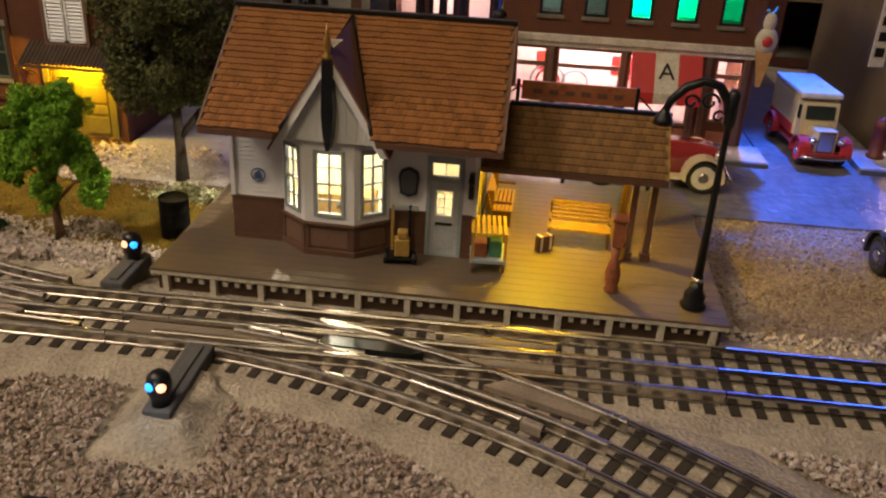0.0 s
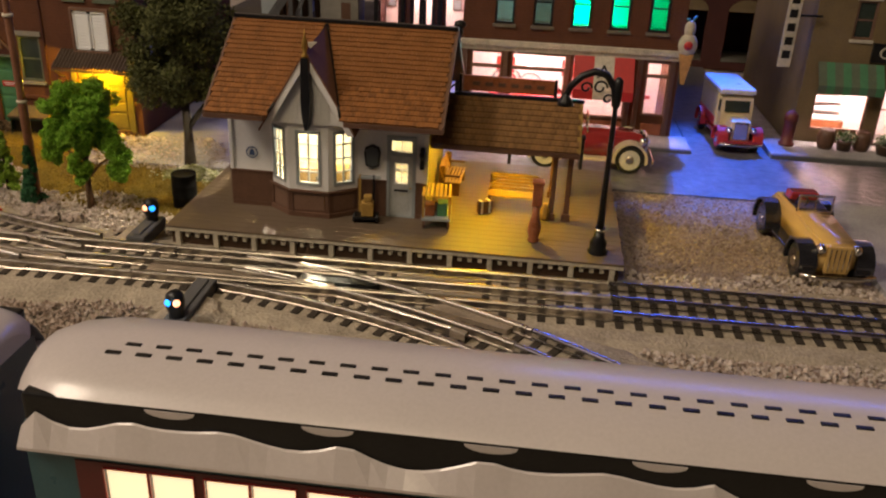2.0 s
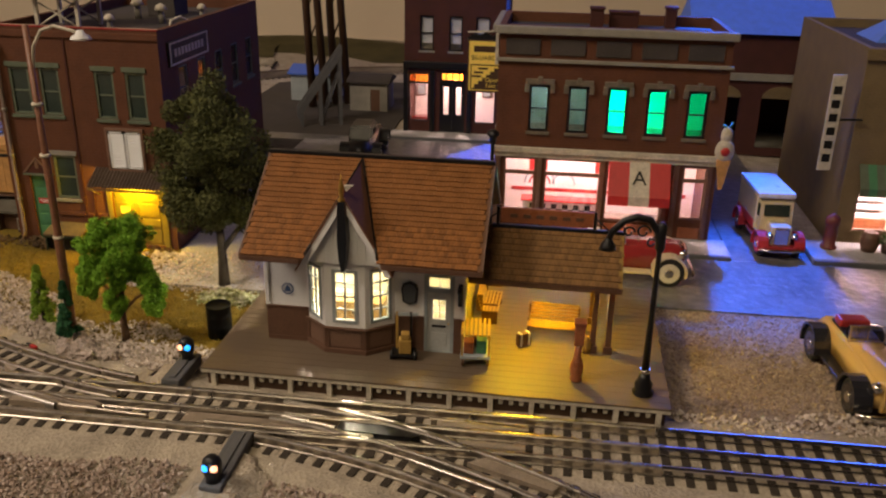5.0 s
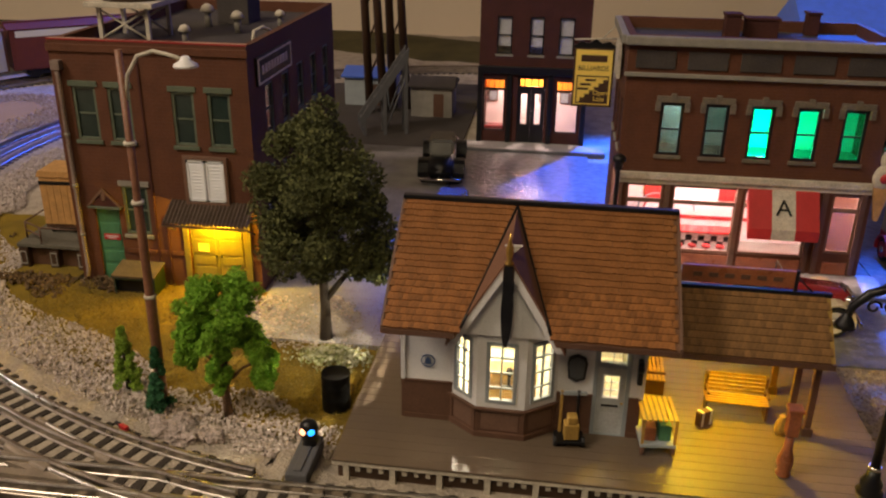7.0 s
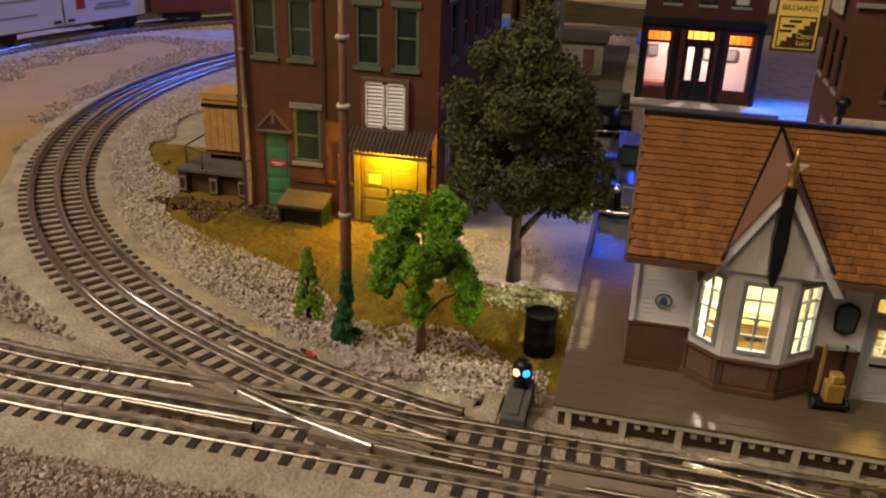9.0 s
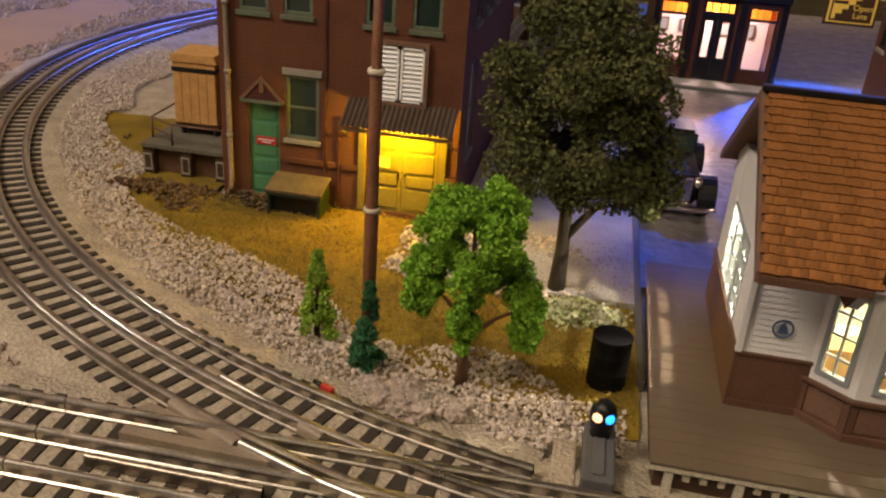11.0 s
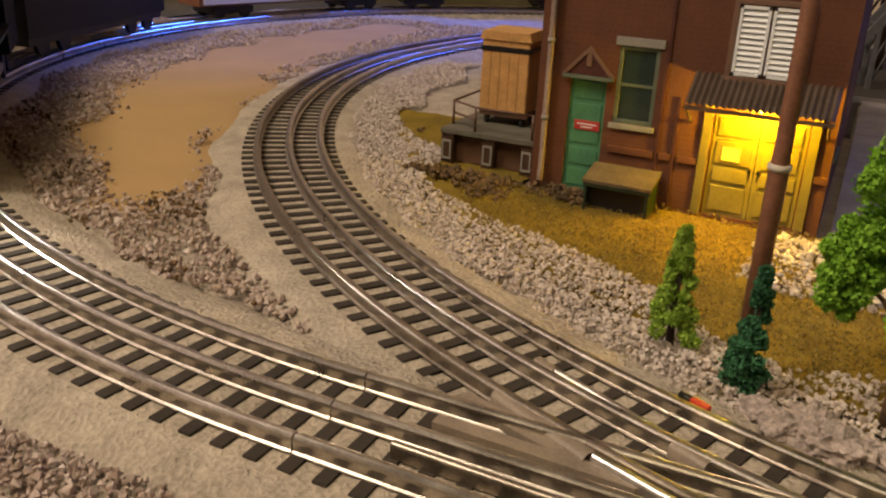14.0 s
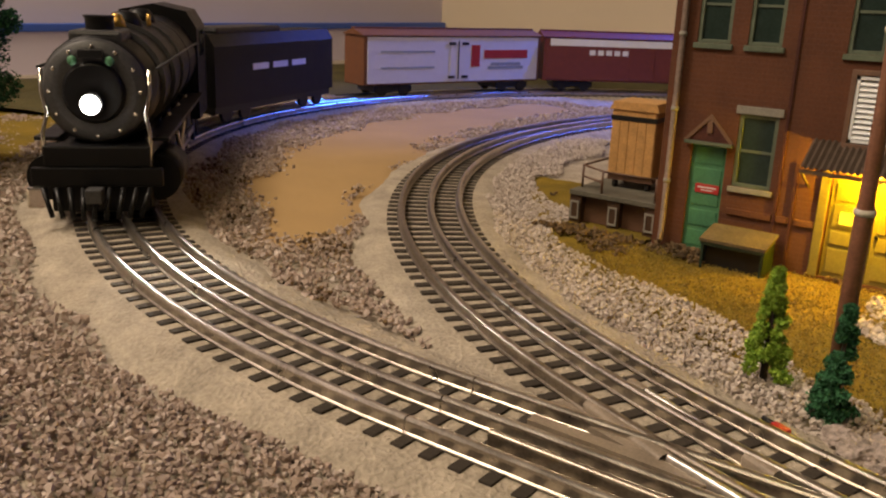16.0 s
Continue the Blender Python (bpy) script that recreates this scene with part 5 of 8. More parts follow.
bm = B(); box(bm, -4.0, 4.0, -0.8, 0.8, 2.1, 2.3, 0.05); part("top", bm, M_RED, ct)
for k in range(14):
    for j in range(2):
        if (k + j) % 2 == 0:
            bm = B(); box(bm, -3.7 + k * 0.53, -3.17 + k * 0.53, -0.64, -0.6, 0.9 + j * 0.5, 1.4 + j * 0.5); part("check_tile", bm, M_BLACK, ct)
for x, c in ((6.0, M_RED), (12.5, M_RED), (15.8, M_GREYB)):
    bm = B(); box(bm, -0.9, 0.9, -0.1, 0, 0, 1.6, 0.05); solo("wall_poster", bm, c, x, 77.9, 4.0, 0, "small coloured poster on the diner wall", "poster", "diner posters")
for k in range(6):
    st = thing("diner_stool", 5.6 + k * 1.15, 73.2, 0.32, 0, "red-topped chrome diner stool at the counter", "stool", "diner stools")
    bm = B(); lathe(bm, [(0.3, 0), (0.3, 0.08), (0.08, 0.15), (0.08, 1.1)], 12); part("pedestal", bm, M_CHROME, st)
    bm = B(); lathe(bm, [(0.36, 1.1), (0.38, 1.2), (0.36, 1.3), (0.3, 1.34)], 14); part("seat", bm, M_RED, st)
for cx, rad_, mm in ((6.2, 1.5, M_GREYB), (6.2, 1.0, M_RED), (8.6, 1.1, M_GREYB), (14.2, 1.2, M_RED), (16.4, 0.8, M_GREYB)):
    bm = B(); tube(bm, [(rad_ * math.cos(q * math.pi / 12), 0, rad_ * math.sin(q * math.pi / 12)) for q in range(13)], 0.09, 6); solo("wall_arch", bm, mm, cx, 77.85, 3.0, 0, "painted arch ornament on the diner wall", "ornament", "diner ornaments")
bm = B(); box(bm, -8.6, 8.6, -0.06, 0.0, 0, 0.35, 0.02); solo("wall_stripe", bm, M_RED, 12.0, 77.95, 2.2, 0, "red stripe board along the diner wall", "trim", kind="structure")
# awning
aw = thing("striped_awning", 15.1, 70.9, 0, 0, "red and white striped shop awning with a script letter", "awning")
for k in range(3):
    x0, x1 = -2.7 + k * 1.8, -0.9 + k * 1.8
    bm = B(); prism(bm, [(-0.05, 7.6), (-1.9, 4.9), (-1.95, 4.1), (-2.02, 4.1), (-1.98, 4.95), (-0.1, 7.72)], "x", x0, x1); bmesh.ops.recalc_face_normals(bm, faces=bm.faces)
    part("stripe", bm, M_CREAM if k == 1 else M_RED, aw)
for sx in (-2.72, 2.7):
    bm = B(); prism(bm, [(-0.05, 7.55), (-1.9, 4.85), (-1.9, 4.2), (-0.05, 6.8)], "x", sx, sx + 0.04); part("cheek", bm, M_RED, aw)
words("A", 1.9, M_BLACK, aw, at(0, -1.05, 6.4) @ pose(0, 0, 0, 55.5), depth=0.03)
# cone sign
cone = thing("ice_cream_sign", 22.2, 70.4, 0, 0, "hanging ice cream cone sign on the diner corner", "sign")
bm = B(); prism(bm, [(-0.15, 5.7), (0.15, 5.7), (0.6, 8.4), (-0.6, 8.4)], "y", -0.2, 0.2); part("cone", bm, M_WOOD, cone)
bm = B(); ball(bm, 0, 0, 9.2, 0.85, 1, 0.45, 1.25); ball(bm, 0, 0, 10.6, 0.5, 1, 0.5, 1.6); part("scoop", bm, M_CREAM, cone)
bm = B(); ball(bm, 0, -0.35, 9.2, 0.4, 1, 0.4, 1); part("berry", bm, M_RED, cone)
bm = B(); tube(bm, [(-0.4, 0, 11.5), (0.1, 0, 11.2), (0.4, 0, 11.8)], 0.12, 6); part("leaf", bm, M_GREEN, cone)
# hanging board on the side of the diner
bs = thing("hanging_billiards_sign", 0.0, 82.2, 0, 0, "yellow and brown hanging billiards sign board", "sign")
bm = B(); box(bm, -1.85, 1.75, -0.12, 0.12, 11.0, 16.3, 0.05); part("board", bm, M_BROWNSIGN, bs)
bm = B(); box(bm, -1.68, 1.58, -0.17, -0.12, 11.2, 16.15); part("face", bm, M_SIGNY, bs, "yellow painted face")
bm = B()
for a_, b_, c, d in ((-1.5, 1.4, 13.75, 13.85), (-1.5, 1.4, 11.32, 11.42), (-1.5, -1.4, 11.42, 13.75), (1.3, 1.4, 11.42, 13.75)):
    box(bm, a_, b_, -0.2, -0.17, c, d)
part("inner_border", bm, M_BROWNSIGN, bs)
steps = [(-1.3, 11.42), (1.3, 11.42), (1.3, 13.5)]
for k in range(6):
    steps += [(1.3 - (k + 1) * 0.4, 13.5 - k * 0.33), (1.3 - (k + 1) * 0.4, 13.5 - (k + 1) * 0.33)]
bm = B(); prism(bm, steps, "y", -0.19, -0.17); bmesh.ops.recalc_face_normals(bm, faces=bm.faces); part("stair_panel", bm, M_BROWNSIGN, bs, "dark brown stepped panel")
bm = B(); prism(bm, [(-2.1, 16.3), (2.0, 16.3), (1.2, 16.9), (0.6, 16.7), (0, 17.1), (-0.6, 16.7), (-1.3, 16.9)], "y", -0.1, 0.1); part("crest", bm, M_BLACK, bs)
bm = B(); box(bm, -1.2, 1.1, -0.2, -0.17, 15.1, 15.7, 0.02); part("name_bar", bm, M_BROWNSIGN, bs)
words("BILLIARDS", 0.62, M_BROWNSIGN, bs, at(-0.05, -0.18, 14.5, 0, 90), depth=0.01)
words("Open", 0.6, M_SIGNY, bs, at(0.7, -0.2, 12.3, 0, 90), depth=0.02)
words("Late", 0.6, M_SIGNY, bs, at(0.6, -0.2, 11.75, 0, 90), depth=0.02)
for k, (x, z) in enumerate(((-0.25, 13.45), (-0.7, 13.05), (-0.9, 12.65))):
    bm = B(); box(bm, x - 0.45, x + 0.5, -0.19, -0.17, z - 0.1, z + 0.1); part("lettering_bar", bm, M_BROWNSIGN, bs)
bm = B(); tube(bm, [(-1.9, 0, 17.0), (2.1, 0, 17.2)], 0.09, 6); tube(bm, [(0.5, 0, 17.1), (1.9, 0, 18.6)], 0.06, 6); part("bracket", bm, M_CREAM, bs)
bm = B(); box(bm, -0.15, 0.15, -1.6, 1.6, 0, 2.8, 0.05); solo("side_board", bm, M_CREAM, 1.6, 76.0, 15.2, 0, "pale projecting board on the diner side", "sign")
lamp("diner_lamp", "POINT", 8.5, 72.6, 7.8, 0.52, (1.0, 0.70, 0.66), 0.4)
lamp("diner_lamp_b", "POINT", 17.5, 73.6, 8.2, 0.35, (1.0, 0.68, 0.62), 0.4)
lamp("green_room_lamp", "POINT", 13.6, 72.6, 10.8, 0.3, (0.4, 1.0, 0.8), 0.3)
lamp("spare_room_lamp", "POINT", 6.5, 73.6, 13.0, 0.035, (0.9, 1.0, 0.95), 0.3)

# ---- billiards hall ----
HG = [(0.6, 3.2, 1.9, 8.2), (4.7, 8.0, 0.4, 8.6), (9.3, 12.0, 1.9, 8.2)]
HU = [(2.0, 3.8, 11.2, 15.6), (5.8, 7.5, 11.2, 15.6), (9.2, 11.0, 11.2, 15.6), (2.0, 3.8, 18.5, 23.0), (5.8, 7.5, 18.5, 23.0), (9.2, 11.0, 18.5, 23.0)]
hl = building("billiard_hall", -12.4, 106.0, 12.9, 16.0, 27.0, M_BRICKD, "dark brick billiard hall with lit ground floor", [*HG, *HU])
M_AMBERGLASS = glass_mat("amber_pane", (1.0, 0.6, 0.2), 0.05)
for w in HU:
    window(hl, *w, 0.15, M_BLACK, M_GLASS, 1, 2, 0.18, M_STONE)
    # pale plane added behind the glass so the pane looks whitish
    bm = B(); box(bm, w[0], w[1], 0.42, 0.5, w[2] + (0.9 if w[0] < 9 else 0.0), w[3]); part("curtain", bm, M_PALEPANE, hl, "pale plane behind the upper pane")
for i in (0, 2):
    w = HG[i]
    window(hl, w[0], w[1], w[2], 7.0, 0.15, M_BLACK, M_GLASS, 1, 1, 0.15); window(hl, w[0], w[1], 7.0, w[3], 0.15, M_BLACK, M_AMBERGLASS, 4, 1, 0.12, name="transom")
window(hl, 4.7, 8.0, 7.18, 8.6, 0.15, M_BLACK, M_AMBERGLASS, 4, 1, 0.3, name="transom")
for i in range(2):
    x0 = 4.7 + i * 1.65
    bm = B(); wall(bm, 1.64, 6.78, 0.2, [(0.42, 1.22, 2.4, 6.2)]); d = part("door_leaf", bm, M_BLACK, hl, m=at(x0, 0.15, 0.4)); window(d, 0.42, 1.22, 2.4, 6.2, 0.06, M_BLACK, M_GLASS, 1, 1, 0.06)
for x in (0.2, 3.7, 8.6, 12.6):
    bm = B(); box(bm, x - 0.3, x + 0.3, -0.3, 0.0, 0.5, 9.0, 0.06); part("pilaster", bm, M_BLACK, hl)
bm = B(); box(bm, -0.1, 13.0, -0.5, 0, 8.9, 9.8, 0.1); part("shop_cornice", bm, M_BLACK, hl)
bm = B(); wall(bm, 11.8, 8.6, 0.2, []); part("inner_wall", bm, M_PINK, hl, m=at(0.55, 6.0, 0.3))
bm = B(); box(bm, 0.55, 12.3, 0.55, 6.0, 8.9, 9.1); part("inner_ceiling", bm, M_PINK, hl)
bm = B(); wall(bm, 11.8, 16.0, 0.2, []); part("upper_wall", bm, M_STONE, hl, m=at(0.55, 3.0, 9.4))
bm = B(); box(bm, -1.6, 1.6, -0.8, 0.8, 0.9, 1.5, 0.08); box(bm, -1.4, 1.4, -0.6, 0.6, 0, 0.9); solo("billiard_table", bm, M_MAROON, -10.2, 109.5, 0.32, 0, "red billiard table inside the hall", "table")
for x in (-11.0, -8.6, -4.6, -2.0):
    pf = thing("wall_picture", x, 111.9, 4.2, 0, "dark framed picture on the billiard hall wall", "picture", "hall pictures")
    bm = B()
    for a_, b_, c, d in ((-0.6, 0.6, 0.0, 0.12), (-0.6, 0.6, 1.3, 1.42), (-0.6, -0.48, 0.12, 1.3), (0.48, 0.6, 0.12, 1.3)):
        box(bm, a_, b_, -0.1, 0.0, c, d)
    part("frame", bm, M_BROWN, pf)
    bm = B(); box(bm, -0.48, 0.48, -0.04, 0.0, 0.12, 1.3); part("print", bm, M_GREYB, pf)
lamp("hall_lamp", "POINT", -6.0, 108.5, 8.4, 0.5, (1.0, 0.72, 0.62), 0.4)

# ---- general store ----
GS = [(1.4, 6.3, 1.7, 5.4), (7.4, 11.2, 0.5, 7.4), (12.4, 18.0, 1.7, 7.4)]
gs = building("general_store", 33.4, 72.7, 26.0, 22.0, 18.2, M_TANB, "tan brick general store with green awning", [*GS, (3.4, 5.2, 10.2, 13.6), (9.4, 11.2, 10.2, 13.6)])
for w in GS:
    window(gs, *w, 0.15, M_BROWN2, M_GLASS, 2 if w[0] > 7 else 1, 2 if w[0] > 7 else 1, 0.18)
for x0 in (3.4, 9.4):
    window(gs, x0, x0 + 1.8, 10.2, 13.6, 0.15, M_BROWN2, M_DARKGLASS, 1, 2, 0.2, M_CREAM, M_CREAM)
bm = B(); box(bm, -0.2, 26.2, -0.4, 0, 17.2, 18.2, 0.1); part("cornice", bm, M_TANB, gs)
bm = B(); box(bm, 5.4, 20.0, -0.35, -0.05, 8.3, 10.0, 0.05); sb = part("sign_board", bm, M_BLACK, gs, "black store sign board with cream letters")
words("GE", 1.5, M_CREAM, sb, at(6.9, -0.37, 9.15, 0, 90), depth=0.02)
bm = B(); wall(bm, 25.0, 8.0, 0.2, []); part("inner_wall", bm, M_PINK, gs, m=at(0.55, 5.0, 0.3))
bm = B(); box(bm, 0.55, 25.4, 0.55, 5.0, 8.2, 8.4); part("inner_ceiling", bm, M_PINK, gs)
for k in range(4):
    bm = B(); box(bm, -1.5, 1.5, -0.3, 0.3, 0, 0.5, 0.1); solo("goods_box", bm, M_WHITE, 37.4, 77.0, 1.6 + k * 0.9, 0, "pale goods box on a store shelf", "box", "store goods")
bm = B(); box(bm, 35.5, 39.3, 76.6, 77.5, 0.3, 1.58, 0.04); solo("store_shelf", bm, M_WOODRED, 0, 0, 0, 0, "low wooden display shelf in the store", "shelf")
aw2 = thing("green_awning", 37.3, 72.6, 0, 0, "green striped shop awning over the store window", "awning")
for k in range(8):
    x0 = -2.9 + k * 0.72
    bm = B(); prism(bm, [(-0.05, 8.0), (-1.5, 6.2), (-1.5, 5.5), (-1.56, 5.5), (-1.57, 6.25), (-0.1, 8.1)], "x", x0, x0 + 0.72); bmesh.ops.recalc_face_normals(bm, faces=bm.faces)
    part("stripe", bm, M_GREEN if k % 2 else M_SAGE, aw2)
lamp("store_lamp", "POINT", 38.0, 73.9, 7.2, 0.85, (1.0, 0.74, 0.70), 0.4)
pr = thing("barber_board", 31.2, 72.0, 0, 5, "tall narrow pale sign board beside the store", "sign")
bm = B(); box(bm, -0.6, 0.6, -0.08, 0.08, 7.5, 16.0, 0.05); part("board", bm, M_CREAM, pr); bm = B(); box(bm, 0.6, 2.6, -0.05, 0.05, 12.0, 12.2); part("bracket", bm, M_BLACK, pr)
for k in range(6):
    bm = B(); box(bm, -0.35, 0.35, -0.1, -0.08, 8.3 + k * 1.2, 9.0 + k * 1.2); part("lettering_bar", bm, M_BLACK, pr)
for k, (x, y, mm, lab) in enumerate(((36.0, 70.8, M_BROWN, "brown barrel outside the store"), (39.2, 70.8, M_BROWN, "brown barrel outside the store"))):
    bm = B(); lathe(bm, [(0.6, 0), (0.75, 0.5), (0.78, 0.9), (0.75, 1.3), (0.6, 1.8), (0.5, 1.75)], 14); solo("barrel", bm, mm, x, y, 0.56, 0, lab, "barrel", "store barrels")
bm = B(); lathe(bm, [(0.7, 0), (0.72, 0.2), (0.55, 0.3), (0.55, 2.2), (0.65, 2.3), (0.6, 2.9), (0.1, 3.3)], 14); solo("red_pump", bm, M_BOXRED, 32.6, 71.0, 0.56, 0, "dark red kerbside pump", "pump")
# buildings further off
fr = building("far_house", 24.0, 104.0, 15.5, 12.0, 15.0, M_BRICKD, "dim far house behind the alley, blue light painted on its roof", [(1.5, 6.0, 1.0, 7.5), (8.5, 13.0, 1.0, 7.5)])
# roof coloured as if blue light fell on it
bm = B(); prism(bm, [(-0.8, 15.02), (6, 18.6), (12.8, 15.02)], "x", -0.8, 16.3); part("pitched_roof", bm, M_BLUELITROOF, fr, "pitched sheet roof with blue light in its colour")
bm = B(); box(bm, -0.2, 15.7, -0.4, 0.0, 9.4, 10.3, 0.06); part("lintel_band", bm, M_STONE, fr, "grey stone band")
for x0 in (1.5, 8.5):
    bm = B(); prism(bm, [(x0 + 2.25 + 2.25 * math.cos(a), 7.3 + 1.5 * math.sin(a)) for a in [q * math.pi / 10 for q in range(11)]], "y", -0.12, 0.0); part("arch_panel", bm, M_TANB, fr, "tan arch over the opening")
bm = B(); prism(bm, [(-3.2, -3.2), (3.2, -3.2), (3.2, 3.2), (-3.2, 3.2)], "z", 0, 2.6)
for v in bm.verts:
    if v.co.z > 1:
        v.co.x *= 0.04; v.co.y *= 0.04
solo("roof_lantern", bm, M_BLUELITROOF, 40.5, 86.0, 17.3, 0, "blue pyramid roof light on the store", "roof light")


def low_shed(name, x, y, w, d, h, wall_m, roof_m, label):
    b = thing(name, x, y, 0, 0, label, "shed", "far sheds")
    bm = B(); wall(bm, w, h, 0.3, [(w * 0.55, w * 0.8, 0.02, h * 0.75)]); part("front_wall", bm, wall_m, b)
    bm = B(); wall(bm, d - 0.3, h, 0.3, []); part("side_wall", bm, wall_m, b, m=at(0, d, 0, -90))
    bm = B(); wall(bm, d - 0.3, h, 0.3, []); part("side_wall", bm, wall_m, b, m=at(w, 0.3, 0, 90))
    bm = B(); box(bm, w * 0.55, w * 0.8, 0.1, 0.2, 0.02, h * 0.75, 0.02); part("door", bm, M_BROWN, b, "brown plank door")
    bm = B(); prism(bm, [(-0.5, h), (d / 2, h + 0.9), (d + 0.4, h), (d + 0.4, h - 0.2), (-0.5, h - 0.2)], "x", -0.4, w + 0.4); bmesh.ops.recalc_face_normals(bm, faces=bm.faces); part("roof", bm, roof_m, b)
    return b


low_shed("yard_shed", -22.6, 118.0, 5.6, 5.0, 4.4, M_STONE, M_TAR, "small pale yard shed with a brown door")
# these two roofs carry the blue lighting in their colour
low_shed("yard_shed", -33.0, 123.0, 7.0, 6.0, 4.3, M_GREYB, M_BLUELIT, "low grey shed, blue light painted on its roof")
low_shed("yard_shed", -12.8, 124.0, 5.0, 5.0, 3.6, M_GREYB, M_BLUELIT, "low grey shed beside the billiard hall")
for x, y in ((-27.5, 119.0), (-24.8, 122.0)):
    tw = thing("signal_tower", x, y, 0, 0, "tall dark lattice tower at the layout edge", "tower", "lattice towers")
    for sx in (-1.0, 1.0):
        bm = B(); tube(bm, [(sx, 0, 0), (sx * 0.5 - 2.0, 0, 45)], [0.6, 0.5], 8); part("leg", bm, M_BROWNSIGN, tw)
    for k in range(9):
        bm = B(); tube(bm, [(-0.95 - k * 0.17, 0, k * 4.5 + 0.5), (0.9 - k * 0.25, 0, k * 4.5 + 4.5)], 0.15, 6); part("brace", bm, M_BROWNSIGN, tw)
tr = thing("coal_trestle", -24.6, 109.0, 0, 20, "dark steel coaling trestle with a sloping girder", "trestle")
for sy in (-1.0, 1.0):
    bm = B(); prism(bm, [(-3.2, 1.0), (3.0, 9.6), (3.0, 11.0), (-3.2, 2.4)], "y", sy - 0.15, sy + 0.15); bmesh.ops.recalc_face_normals(bm, faces=bm.faces); part("girder", bm, M_KERB, tr)
    for x, h in ((-2.6, 2.2), (0.0, 5.6), (2.7, 9.6)):
        bm = B(); box(bm, x - 0.2, x + 0.2, sy - 0.2, sy + 0.2, 0, h, 0.03); part("leg", bm, M_KERB, tr)
    bm = B(); tube(bm, [(0.0, sy, 0.4), (2.7, sy, 7.5)], 0.12, 6); part("brace", bm, M_KERB, tr)
for k in range(7):
    x = -2.8 + k * 0.9
    bm = B(); box(bm, x - 0.2, x + 0.2, -1.0, 1.0, 2.1 + k * 1.25, 2.3 + k * 1.25); part("rung", bm, M_KERB, tr)
kb = thing("ticket_kiosk", 38.5, 47.0, 0.55, -8, "tan wooden kiosk beside the parked roadster", "kiosk")
for k in range(6):
    bm = B(); box(bm, -3.0 + k * 1.0, -2.04 + k * 1.0, -3.0, -2.8, 0, 8.0, 0.03); part("plank", bm, M_WOOD, kb)
bm = B(); box(bm, -3.0, 3.0, -2.8, 3.0, 0, 8.0); part("body", bm, M_WOOD, kb)
bm = B(); prism(bm, [(-3.5, 8.0), (3.5, 8.0), (0, 10.5)], "y", -3.6, 3.6); part("roof", bm, M_BROWN, kb)


# ================= vehicles (front towards -y) =================
def wheels(v, xs, ys, r, w, rim):
    for x in xs:
        for y in ys:
            bm = B(); tube(bm, [(x - w / 2, y, r), (x - w * 0.35, y, r), (x + w * 0.35, y, r), (x + w / 2, y, r)], [r * 0.86, r, r, r * 0.86], 20)
            t = part("wheel", bm, M_RUBBER, v)
            s = 1 if x > 0 else -1
            bm = B(); tube(bm, [(x + s * w * 0.45, y, r), (x + s * w * 0.56, y, r)], [r * 0.74, r * 0.7], 18); part("rim", bm, rim, t)
            bm = B(); tube(bm, [(x + s * w * 0.5, y, r), (x + s * w * 0.68, y, r)], [r * 0.4, r * 0.22], 12); part("hub", bm, M_CHROME, t)


def fender(bm, x, y, r, w, a0=0, a1=180):
    pts = [(y + r * math.cos(radians(a)), r * 0.95 + r * math.sin(radians(a)) - r * 0.1) for a in [a0 + (a1 - a0) * k / 10 for k in range(11)]]
    inner = [(y + (p[0] - y) * 0.86, p[1] - 0.12) for p in pts]
    prism(bm, pts + inner[::-1], "x", x - w / 2, x + w / 2)
    bmesh.ops.recalc_face_normals(bm, faces=bm.faces)


